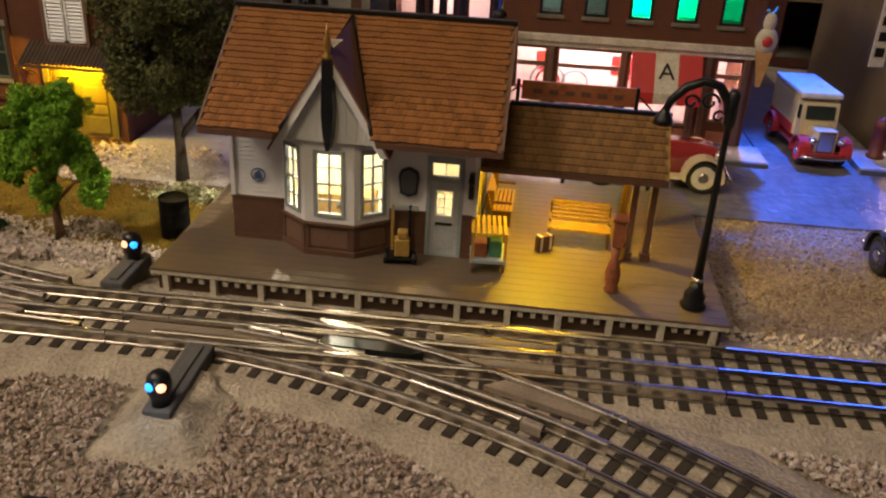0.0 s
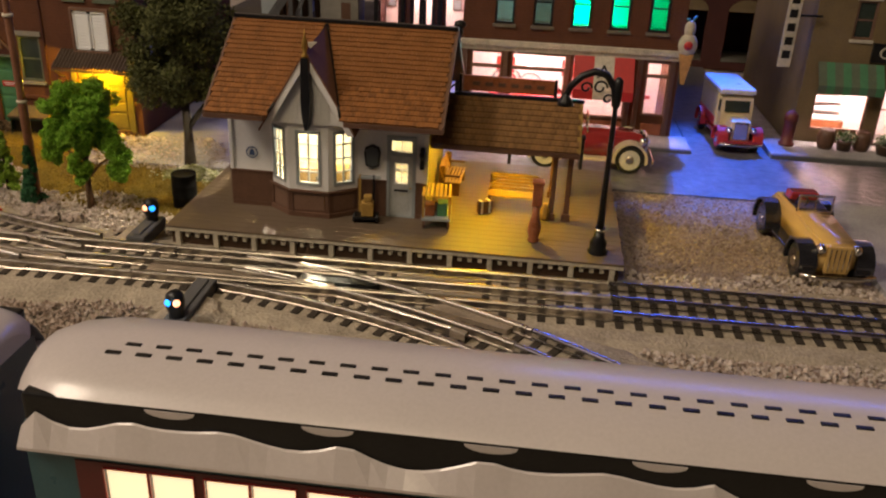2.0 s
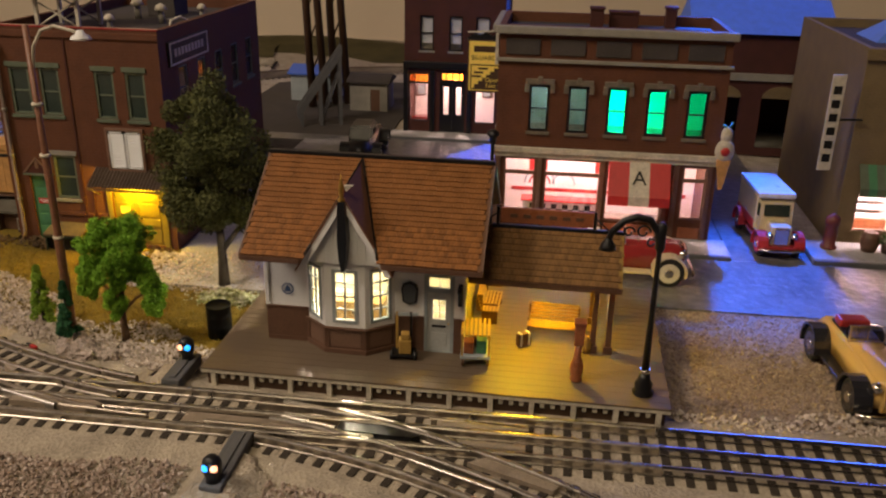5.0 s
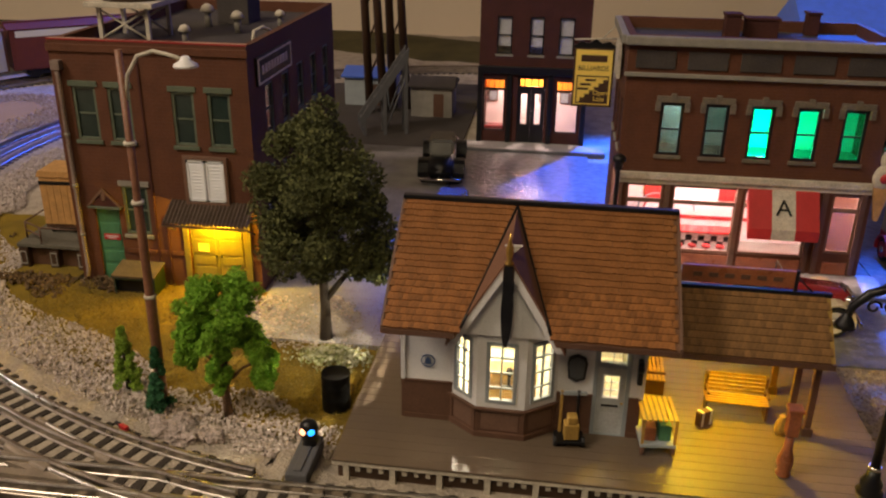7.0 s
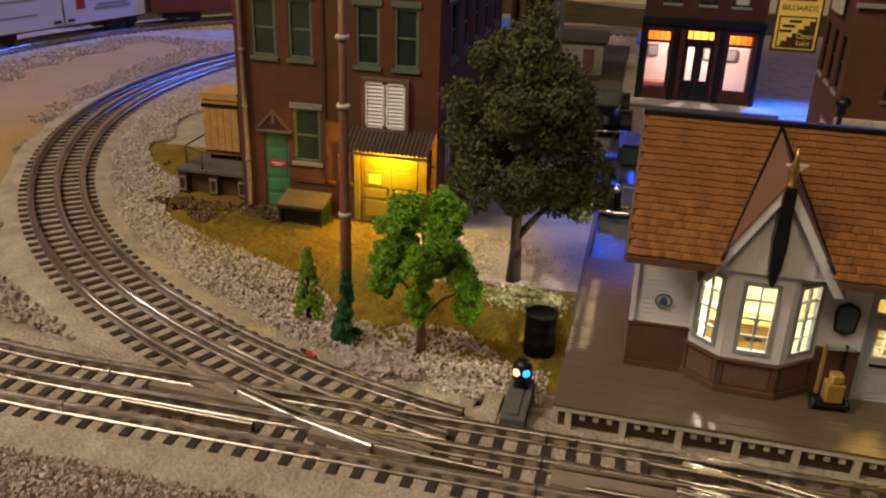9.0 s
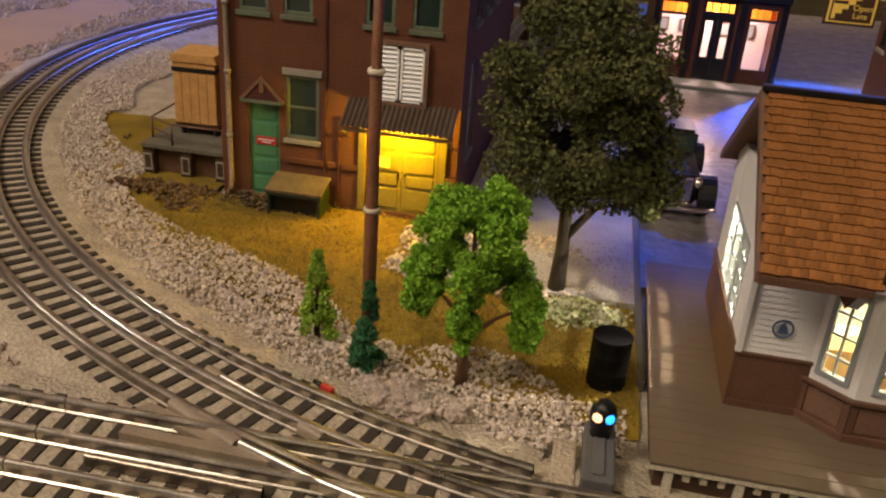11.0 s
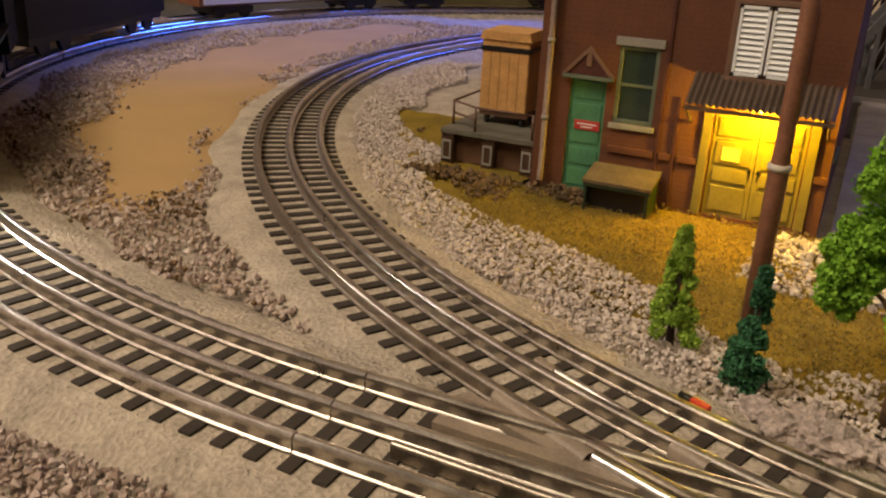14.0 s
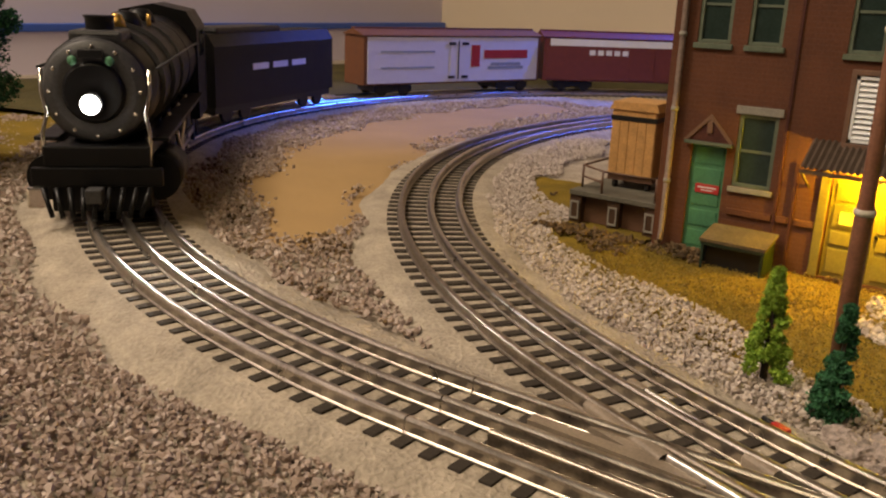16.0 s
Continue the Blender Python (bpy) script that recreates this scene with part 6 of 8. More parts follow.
def roadster(x, y, z, rz, body, wing, label, L=11.6, W=3.0, rim=M_TYREWHITE, closed=False, seatm=M_MAROON):
    v = thing("vintage_car", x, y, z, rz, label, "car", "parked cars")
    h = L / 2
    bm = B()
    prof = [(-h + 1.0, 1.0), (-h + 0.9, 2.7), (-h + 1.6, 2.95), (-0.6, 3.15), (0.2, 3.1), (h - 1.6, 3.0), (h - 0.3, 2.0), (h - 0.1, 1.1)]
    prism(bm, prof, "x", -W * 0.42, W * 0.42); bmesh.ops.recalc_face_normals(bm, faces=bm.faces)
    bmesh.ops.bevel(bm, geom=list(bm.edges), offset=0.22, segments=3, affect="EDGES")
    for f in bm.faces:
        f.smooth = True
    part("body", bm, body, v)
    bm = B(); box(bm, -W * 0.62, W * 0.62, -h + 2.6, h - 2.2, 0.85, 1.05, 0.05); part("running_board", bm, wing, v)
    for sx in (-1, 1):
        for yy, rr in ((-h + 2.2, 1.45), (h - 2.4, 1.45)):
            bm = B(); fender(bm, sx * W * 0.6, yy, rr, 1.15, -10, 190); part("fender", bm, wing, v)
        bm = B(); ball(bm, sx * W * 0.36, -h + 1.1, 2.5, 0.36, 1, 1.2, 1); part("headlight", bm, M_CHROME, v)
    wheels(v, (-W * 0.62, W * 0.62), (-h + 2.2, h - 2.4), 1.18, 0.62, rim)
    bm = B(); box(bm, -W * 0.26, W * 0.26, -h + 0.7, -h + 1.0, 1.0, 2.85, 0.1); part("grille", bm, M_CHROME if body is not M_YCAR else M_YCAR, v)
    for k in range(5):
        bm = B(); box(bm, -W * 0.2 + k * W * 0.1 - 0.03, -W * 0.2 + k * W * 0.1 + 0.03, -h + 0.66, -h + 0.72, 1.15, 2.7); part("grille_bar", bm, M_CHROME, v)
    bm = B(); tube(bm, [(-W * 0.78, -h + 0.4, 1.0), (-W * 0.4, -h + 0.15, 0.95), (W * 0.4, -h + 0.15, 0.95), (W * 0.78, -h + 0.4, 1.0)], 0.16, 8); part("front_bumper", bm, M_CHROME, v)
    bm = B(); tube(bm, [(-W * 0.7, h - 0.1, 1.0), (W * 0.7, h - 0.1, 1.0)], 0.15, 8); part("rear_bumper", bm, M_CHROME, v)
    if closed:
        bm = B(); prism(bm, [(-0.9, 3.0), (-0.5, 4.6), (3.4, 4.6), (4.3, 3.0)], "x", -W * 0.42, W * 0.42); bmesh.ops.recalc_face_normals(bm, faces=bm.faces); bmesh.ops.bevel(bm, geom=list(bm.edges), offset=0.25, segments=2, affect="EDGES"); part("cabin", bm, body, v)
        bm = B(); prism(bm, [(-0.86, 3.25), (-0.62, 4.3), (-0.56, 4.3), (-0.8, 3.25)], "x", -W * 0.36, W * 0.36); part("windscreen", bm, M_DARKGLASS, v)
        for sx in (-1, 1):
            bm = B(); box(bm, sx * W * 0.425 - 0.02, sx * W * 0.425 + 0.02, -0.2, 3.2, 3.35, 4.3); part("side_window", bm, M_DARKGLASS, v)
    else:
        bm = B(); box(bm, -W * 0.34, W * 0.34, 0.4, 3.4, 2.9, 3.22, 0.1); part("cockpit", bm, M_BLACK, v)
        bm = B(); box(bm, -W * 0.33, W * 0.33, 2.0, 3.1, 3.0, 3.7, 0.15); part("seat", bm, seatm, v)
        bm = B()
        for a, b_, c, d in ((-W * 0.4, W * 0.4, 4.2, 4.32), (-W * 0.4, W * 0.4, 3.1, 3.2), (-W * 0.4, -W * 0.36, 3.2, 4.2), (W * 0.36, W * 0.4, 3.2, 4.2), (-0.05, 0.05, 3.2, 4.2)):
            box(bm, a, b_, -0.02, 0.1, c, d, 0.02)
        ws = part("windscreen_frame", bm, M_CHROME, v)
        bm = B(); box(bm, -W * 0.36, W * 0.36, 0.03, 0.05, 3.2, 4.2); part("windscreen", bm, M_GLASS, ws)
        bm = B(); tube(bm, [(-W * 0.2 + 0.4 * math.cos(a), 0.9, 3.5 + 0.4 * math.sin(a)) for a in [k * 0.5 for k in range(14)]], 0.06, 6); part("steering_wheel", bm, M_BLACK, v)
    return v


roadster(28.0, 46.8, 0.05, 4, M_YCAR, M_NAVY, "mustard yellow vintage roadster with black wings, top down", rim=M_NAVY)
roadster(13.6, 62.6, 0.22, 90, M_MAROON, M_CREAMCAR, "red and cream open vintage car with whitewall tyres", W=3.2, seatm=M_CREAMCAR)
roadster(-11.6, 72.0, 0.22, 2, M_BLACK, M_BLACK, "black closed vintage sedan parked on the street", closed=True, W=3.1)
roadster(-15.0, 93.6, 0.22, 184, M_BLACK, M_BLACK, "black closed vintage sedan further up the street", closed=True, W=3.1)
tk = thing("delivery_truck", 27.4, 72.6, 0.24, 4, "cream and red vintage delivery truck with a white roof", "truck")
bm = B(); box(bm, -1.75, 1.75, -1.2, 5.4, 1.7, 5.2, 0.15); part("cargo_box", bm, M_CREAMCAR, tk)
bm = B(); box(bm, -1.8, 1.8, -1.9, 5.5, 5.2, 5.75, 0.2); part("roof", bm, mat("pale_roof_enamel", (0.7, 0.7, 0.72), 0.3), tk)
bm = B(); prism(bm, [(-1.2, 1.7), (-1.2, 4.9), (-2.0, 4.9), (-2.25, 3.3), (-2.3, 1.7)], "x", -1.6, 1.6); bmesh.ops.recalc_face_normals(bm, faces=bm.faces); part("cab", bm, M_CREAMCAR, tk)
bm = B(); prism(bm, [(-2.06, 4.65), (-2.12, 4.65), (-2.33, 3.5), (-2.27, 3.5)], "x", -1.25, 1.25); part("windscreen", bm, M_DARKGLASS, tk)
for sx in (-1, 1):
    bm = B(); box(bm, sx * 1.62 - 0.03, sx * 1.62 + 0.03, -1.95, -1.3, 3.4, 4.6); part("side_window", bm, M_DARKGLASS, tk)
    bm = B(); box(bm, sx * 1.77 - 0.02, sx * 1.77 + 0.02, -1.0, 5.2, 1.75, 2.6); part("side_stripe", bm, M_RED, tk)
    for yy in (-3.8, 3.6):
        bm = B(); fender(bm, sx * 1.75, yy, 1.35, 1.0, -10, 190); part("fender", bm, M_RED, tk)
    bm = B(); ball(bm, sx * 1.2, -4.75, 2.3, 0.34, 1, 1.2, 1); part("headlight", bm, M_CHROME, tk)
bm = B(); box(bm, -1.0, 1.0, -4.6, -2.2, 1.2, 3.2, 0.3); part("bonnet", bm, M_CREAMCAR, tk)
bm = B(); box(bm, -0.7, 0.7, -4.8, -4.55, 1.1, 3.1, 0.15); part("grille", bm, M_CHROME, tk)
bm = B(); box(bm, -1.7, 1.7, -5.2, 5.2, 0.9, 1.3, 0.05); part("chassis", bm, M_MAROON, tk)
bm = B(); tube(bm, [(-2.1, -5.2, 1.0), (-1, -5.4, 0.95), (1, -5.4, 0.95), (2.1, -5.2, 1.0)], 0.16, 8); part("bumper", bm, M_CHROME, tk)
wheels(tk, (-1.75, 1.75), (-3.8, 3.6), 1.1, 0.6, M_RED)
tk.scale = (0.9, 0.9, 0.9)

# ================= switches and lanterns =================
sw = thing("track_switch", 0, 0, 0, 0, "brown plastic track switch with steel blades", "track switch", "switches")
def plate(parent, pts, z0, z1, m, name="plate"):
    bm = B(); prism(bm, pts, "z", z0, z1); bmesh.ops.recalc_face_normals(bm, faces=bm.faces)
    return part(name, bm, m, parent)
def bar(parent, pts, m, name="guard_rail", w=0.14, z0=0.5, z1=0.98):
    bm = B(); strip(bm, pts, [(-w, z0), (-w, z1 - 0.14), (-w * 0.85, z1 - 0.06), (-w * 0.45, z1), (w * 0.45, z1), (w * 0.85, z1 - 0.06), (w, z1 - 0.14), (w, z0)])
    for f in bm.faces:
        f.smooth = True
    return part(name, bm, m, parent)
plate(sw, [(-4.2, 35.2), (0.1, 35.0), (0.6, 35.3), (0.6, 35.8), (0.1, 36.1), (-4.2, 36.2)], 0.5, 0.93, M_BLACK, "frog_plate")
plate(sw, [(-13.5, 35.0), (-6.0, 34.6), (-6.0, 35.9), (-13.5, 36.0)], 0.5, 0.72, M_SWITCH)
plate(sw, [(3.5, 33.4), (8.2, 31.6), (8.8, 32.4), (4.5, 34.0)], 0.5, 0.78, M_SWITCH)
bar(sw, [(-9.5, 37.3), (-1.0, 37.15)], M_OLDRAIL); bar(sw, [(1.0, 37.2), (6.5, 36.95)], M_OLDRAIL)
bar(sw, [(0.4, 33.05), (5.2, 31.1)], M_STEEL); bar(sw, [(5.25, 31.08), (6.1, 30.65)], M_SWITCH, "ramp_block", w=0.22)
bar(sw, [(-9.0, 36.4), (-6.5, 35.9), (-4.35, 35.45)], M_STEEL, "switch_blade"); bar(sw, [(-4.6, 37.3), (-1.0, 36.4), (2.7, 35.0)], M_STEEL, "switch_blade", z1=1.04)
bar(sw, [(1.4, 36.75), (6.7, 37.05)], M_SWITCH, "ramp_block", w=0.3); bar(sw, [(2.9, 35.1), (6.6, 35.1)], M_SWITCH, "ramp_block", w=0.25)
bar(sw, [(-12, 34.9), (-2.0, 34.85)], M_OLDRAIL, "switch_blade")
sw2 = thing("track_switch", 0, 0, 0, 0, "brown plastic track switch with bright steel frog rails", "track switch", "switches")
plate(sw2, [(-33.4, 38.5), (-28.9, 37.05), (-28.7, 37.5), (-33.0, 39.0)], 0.5, 0.8, M_SWITCH, "frog_plate")
plate(sw2, [(-24.4, 35.3), (-19.4, 35.0), (-18.7, 35.25), (-18.7, 35.75), (-19.4, 36.0), (-24.4, 36.0)], 0.5, 0.9, M_SWITCH)
plate(sw2, [(-33.2, 36.9), (-27.4, 36.75), (-27.0, 37.0), (-27.4, 37.25), (-33.2, 37.4)], 0.5, 0.86, M_SWITCH)
# guard and frog rails use the steel lightened for glare
bar(sw2, [(-31.1, 41.3), (-27.0, 39.35)], M_GLARE, z1=1.0); bar(sw2, [(-26.95, 39.3), (-25.9, 38.75)], M_SWITCH, "ramp_block", w=0.3); bar(sw2, [(-31.9, 41.75), (-31.15, 41.33)], M_SWITCH, "ramp_block", w=0.2)
bar(sw2, [(-33.6, 35.4), (-27.0, 35.3)], M_OLDRAIL); bar(sw2, [(-28.7, 37.45), (-25.3, 36.2), (-21.3, 35.1)], M_GLARE, "frog_rail", z1=1.06)
bar(sw2, [(-32.2, 39.3), (-30.6, 38.4), (-28.8, 37.5)], M_SWITCH, "frog_point", w=0.3)
bar(sw2, [(-21.3, 35.3), (-15.5, 34.95)], M_OLDRAIL, "switch_blade")


def lantern(x, y, ybox0, ybox1, turned, label):
    l = thing("switch_lantern", x, y, 0, 0, label, "switch lantern", "switch lanterns")
    bm = B(); box(bm, -0.6, 0.6, ybox0 - y, ybox1 - y, 0.3, 1.1, 0.1); part("motor_box", bm, M_KERB, l, "dark grey motor box")
    bm = B(); box(bm, -0.22, 0.22, ybox0 - y + 0.3, ybox1 - y - 0.3, 1.1, 1.2, 0.05); part("lid_strip", bm, M_KERB, l)
    bm = B(); lathe(bm, [(0.4, 1.08), (0.38, 1.4), (0.48, 1.65), (0.52, 2.05), (0.46, 2.4), (0.26, 2.6), (0.08, 2.66)], 20); part("housing", bm, M_BLACK, l)
    for i, (a, c, s) in enumerate(((-58 if turned else -118, (0.02, 0.30, 1.0), 3.0), (-118 if turned else -58, (1.0, 0.42, 0.22), 3.0))):
        dx, dy = math.cos(radians(a)), math.sin(radians(a))
        bm = B(); ball(bm, 0.42 * dx, 0.42 * dy, 2.1, 0.21); part("lens", bm, glow("lantern_blue" if i == 0 else "lantern_white", c, s), l)
    return l
lantern(-15.7, 41.4, 38.6, 42.2, True, "black round switch lantern with lit blue and white lenses")
lantern(-9.3, 29.4, 28.8, 34.0, False, "black round switch lantern on its motor box, lenses lit")
lamp("lantern_glow", "POINT", -9.3, 27.9, 2.4, 0.004, (0.6, 0.8, 1.0), 0.3)
bm = B(); prism(bm, [(-11.8, 26.6), (-7.0, 26.9), (-6.3, 31.3), (-7.4, 33.0), (-11.4, 32.6)], "z", -0.2, 0.3)
top = [v for v in bm.verts if v.co.z > 0]
for v in top:
    v.co.x = -9.3 + (v.co.x + 9.3) * 0.5; v.co.y = 31.0 + (v.co.y - 31.0) * 0.62; v.co.z = 0.8
bmesh.ops.triangulate(bm, faces=bm.faces)
bmesh.ops.subdivide_edges(bm, edges=bm.edges, cuts=7, use_grid_fill=True)
for v in bm.verts:
    v.co += Vector((0.22 * noise.noise(v.co * 1.3), 0.22 * noise.noise(v.co * 1.3 + Vector((9, 0, 0))), 0.14 * noise.noise(v.co * 1.7)))
bmesh.ops.recalc_face_normals(bm, faces=bm.faces)
for f in bm.faces:
    f.smooth = True
solo("sand_ramp", bm, M_SAND, 0, 0, 0, 0, "sandy ramp round the lantern motor box", "ramp", kind="structure")
bm = B(); box(bm, -17.4, -16.5, 38.6, 41.5, -0.1, 0.55, 0.1); solo("sand_block", bm, M_SAND, 0, 0, 0, 0, "pale sandy block beside the lantern", "block")

# ================= passenger train =================
LIT = glow("coach_window_light", (1.0, 0.70, 0.42), 1.5)
def sweep_x(bm, prof, x0, x1, ends=((0, 1.0),)):
    """A cross-section (y, z) drawn out along x, with shrunken end rings for rounded ends."""
    rings = []
    for dx, k in ends:
        rings.append([bm.verts.new((x0 + dx, y * (0.55 + 0.45 * k), 4 + (z - 4) * (0.9 + 0.1 * k))) for y, z in prof])
    for dx, k in ends[::-1]:
        rings.append([bm.verts.new((x1 - dx, y * (0.55 + 0.45 * k), 4 + (z - 4) * (0.9 + 0.1 * k))) for y, z in prof])
    n = len(prof)
    for r, q in zip(rings, rings[1:]):
        for k in range(n - 1):
            f = bm.faces.new((r[k], q[k], q[k + 1], r[k + 1])); f.smooth = True
    bm.faces.new(rings[0]); bm.faces.new(rings[-1][::-1])
    bmesh.ops.recalc_face_normals(bm, faces=bm.faces)


M_COACHRED = mat("dark_red_coach_paint", (0.10, 0.012, 0.012), 0.35, vary=0.12)


def coach(x0, x1, label):
    xc = (x0 + x1) / 2
    c = thing("passenger_coach", xc, 12.85 - xc * 0.0115, 0, -0.66, label, "railcar", "passenger train")
    L = (x1 - x0) / 2
    ends = ((0.0, 0.0), (0.25, 0.45), (0.8, 0.75), (1.8, 0.95), (3.0, 1.0))
    roof = [(-2.5, 9.4)] + [(-2.5 + 4.8 * k / 16, 9.4 + 0.7 * math.sin(math.pi * k / 16) ** 0.7) for k in range(1, 16)] + [(2.3, 9.4)]
    bm = B(); sweep_x(bm, roof, -L, L, ends); part("roof", bm, M_CARWHITE, c, "glossy white rounded roof")
    for row, yy in ((0, -0.85), (1, -0.4)):
        for k in range(int((2 * L - 5) / 0.95)):
            xx = -L + 2.6 + k * 0.95 + row * 0.45
            bm = B(); box(bm, xx, xx + 0.48, yy - 0.08, yy + 0.08, 9.98 + row * 0.05, 10.075 + row * 0.045, 0.02); part("roof_vent_slot", bm, M_BLACK, c)
    # black strip paints the dark room mirrored in the glossy roof side
    bm = B(); box(bm, -L + 0.7, L - 0.7, -2.46, 2.26, 7.8, 9.4, 0.1); part("letterboard", bm, M_BLACK, c, "black band painting the dark room's reflection")
    # white ovals paint the bright spots of that reflection
    for k in range(int((2 * L - 6) / 4.6)):
        xx = -L + 5.2 + k * 4.6
        bm = B(); prism(bm, [(xx + 0.75 * math.cos(a), 9.3 + 0.24 * math.sin(a)) for a in [math.pi + q * math.pi / 8 for q in range(9)]], "y", -2.5, -2.47); part("letterboard_oval", bm, M_CARWHITE, c)
    # the band's scallops draw the reflection's wavy lower edge
    for s in (-1, 1):
        bm = B(); pts = []
        n = 80
        for k in range(n + 1):
            xx = -L + 0.6 + (2 * L - 1.2) * k / n
            pts.append((xx, 8.85 - 0.55 * abs(math.sin(xx * 0.95 + 0.5 * math.sin(xx * 0.37))) * (0.75 + 0.45 * math.sin(xx * 0.53)) - (0.25 if k in (0, n) else 0)))
        vs = [[bm.verts.new((x, s * (2.5 + o), z)) for (o, z) in ((0.0, zt), (0.06, zt - 0.04), (0.42, 7.8), (0.42, 7.7), (0.0, 7.68))] for x, zt in pts]
        for a, b_ in zip(vs, vs[1:]):
            for j in range(4):
                f = bm.faces.new((a[j], b_[j], b_[j + 1], a[j + 1]))
        bmesh.ops.recalc_face_normals(bm, faces=bm.faces)
        part("scalloped_band", bm, M_CARWHITE, c, "white side band, wavy edge of the painted reflection")
    bm = B(); wl = 2 * L - 1.2
    ops = [(2.4 + k * 3.1 + j * 1.42, 3.72 + k * 3.1 + j * 1.42, 3.55, 4.85) for k in range(int((wl - 5) / 3.1)) for j in (0, 1)]
    wall(bm, wl, 5.55, 0.2, ops); part("side_wall", bm, M_TEAL, c, "dark teal coach side", m=at(-wl / 2, -2.5, 2.2))
    bm = B(); wall(bm, wl - 3.0, 1.75, 0.03, [(a - 1.5, b_ - 1.5, cz - 3.3, d - 3.3) for a, b_, cz, d in ops]); part("window_band", bm, M_COACHRED, c, "dark red window band", m=at(-wl / 2 + 1.5, -2.54, 5.5))
    bm = B(); wall(bm, wl, 5.55, 0.2, []); part("side_wall", bm, M_TEAL, c, m=at(wl / 2, 2.3, 2.2, 180))
    for s in (-1, 1):
        bm = B(); box(bm, s * (L - 0.65) - 0.1, s * (L - 0.65) + 0.1, -2.3, 2.3, 2.2, 8.3); part("end_wall", bm, M_TEAL, c)
    for x0_, x1_, z0, z1 in ops:
        bm = B(); box(bm, x0_ - wl / 2, x1_ - wl / 2, -2.42, -2.38, 2.2 + z0, 2.2 + z1); part("lit_window", bm, LIT, c, "glowing window")
        bm = B()
        for a, b_, cz, d in ((x0_ - 0.05, x0_, z0 - 0.05, z1 + 0.05), (x1_, x1_ + 0.05, z0 - 0.05, z1 + 0.05), (x0_, x1_, z1, z1 + 0.05), (x0_, x1_, z0 - 0.05, z0)):
            box(bm, a - wl / 2, b_ - wl / 2, -2.6, -2.5, 2.2 + cz, 2.2 + d)
        part("window_frame", bm, M_MAROON, c)
    bm = B(); box(bm, -L + 1, L - 1, -2.2, 2.2, 1.9, 2.3); part("underframe", bm, M_BLACK, c)
    for s in (-1, 1):
        bm = B(); box(bm, s * (L - 5) - 2.6, s * (L - 5) + 2.6, -2.0, 2.0, 1.5, 1.9, 0.1); t = part("truck", bm, M_BLACK, c)
        for dx in (-1.7, 1.7):
            for sy in (-1.86, 1.86):
                bm = B(); wheel_y(bm, s * (L - 5) + dx, sy, 1.9, 0.85, 0.4); part("wheel", bm, M_STEEL, t)
    return c


coach(-6.4, 34.6, "white-roofed teal passenger coach with lit windows")
coach(-48.5, -7.6, "white-roofed teal passenger coach coupled ahead")

# ================= freight train =================
def on_curve(theta, inward=0.0):
    return AC[0] + (AR - inward) * math.cos(radians(theta)), AC[1] + (AR - inward) * math.sin(radians(theta)), theta + 180


def wheels_under(v, ys, r=0.95):
    for y in ys:
        for sx in (-1.86, 1.86):
            bm = B(); tube(bm, [(sx - 0.2, y, 1.05 + r), (sx + 0.2, y, 1.05 + r)], r, 18); part("wheel", bm, M_BLACK, v)


TH = -117.5
x, y, rz = on_curve(TH - 15.6, 0.8)
lc = thing("steam_locomotive", x, y, 0, rz, "black steam locomotive with its headlight lit", "locomotive")
bm = B(); tube(bm, [(0, -9.0, 6.3), (0, -8.8, 6.3), (0, -4.5, 6.3), (0, 2.0, 6.35), (0, 5.6, 6.45)], [2.1, 2.3, 2.3, 2.45, 2.5], 28); part("boiler", bm, M_LOCO, lc, "satin black boiler")
bm = B(); tube(bm, [(0, -9.35, 6.3), (0, -9.15, 6.3), (0, -8.98, 6.3)], [1.7, 2.05, 2.2], 28); sb = part("smokebox_door", bm, M_GRAPH, lc, "graphite grey smokebox front")
bm = B(); tube(bm, [(0, -9.6, 6.3), (0, -9.3, 6.3)], [1.15, 1.3], 24); part("door_centre", bm, M_LOCO, sb)
for k in range(12):
    a = k * math.pi / 6
    bm = B(); ball(bm, 1.85 * math.cos(a), -9.25, 6.3 + 1.85 * math.sin(a), 0.1, seg=8); part("door_bolt", bm, M_CHROME, sb)
bm = B(); tube(bm, [(0, -10.1, 5.9), (0, -9.5, 5.9)], 0.46, 18); hd = part("headlight", bm, M_LOCO, lc)
bm = B(); tube(bm, [(0, -10.16, 5.9), (0, -10.1, 5.9)], 0.4, 18); part("lens", bm, glow("headlight_lens", (1.0, 0.95, 0.85), 30), hd)
bm = B(); box(bm, -0.5, 0.5, -9.7, -9.3, 7.7, 8.05, 0.06); part("number_board", bm, M_BLACK, lc)
for sx in (-1, 1):
    bm = B(); ball(bm, sx * 0.75, -9.5, 7.6, 0.2); part("marker_lamp", bm, M_GREEN, lc)
bm = B(); lathe(bm, [(0.75, 8.4), (0.62, 8.8), (0.62, 9.2), (0.72, 9.35)], 16, 0, -7.6); part("smokestack", bm, M_LOCO, lc)
bm = B(); box(bm, -1.1, 1.1, -8.6, -6.6, 8.25, 8.75, 0.15); part("feedwater_heater", bm, M_GRAPH, lc)
bm = B(); lathe(bm, [(0.9, 8.3), (0.85, 8.9), (0.6, 9.3), (0.1, 9.4)], 18, 0, -2.5); part("sand_dome", bm, M_LOCO, lc)
bm = B(); lathe(bm, [(0.85, 8.4), (0.8, 9.0), (0.5, 9.35), (0.1, 9.4)], 18, 0, 1.5); part("steam_dome", bm, M_LOCO, lc)
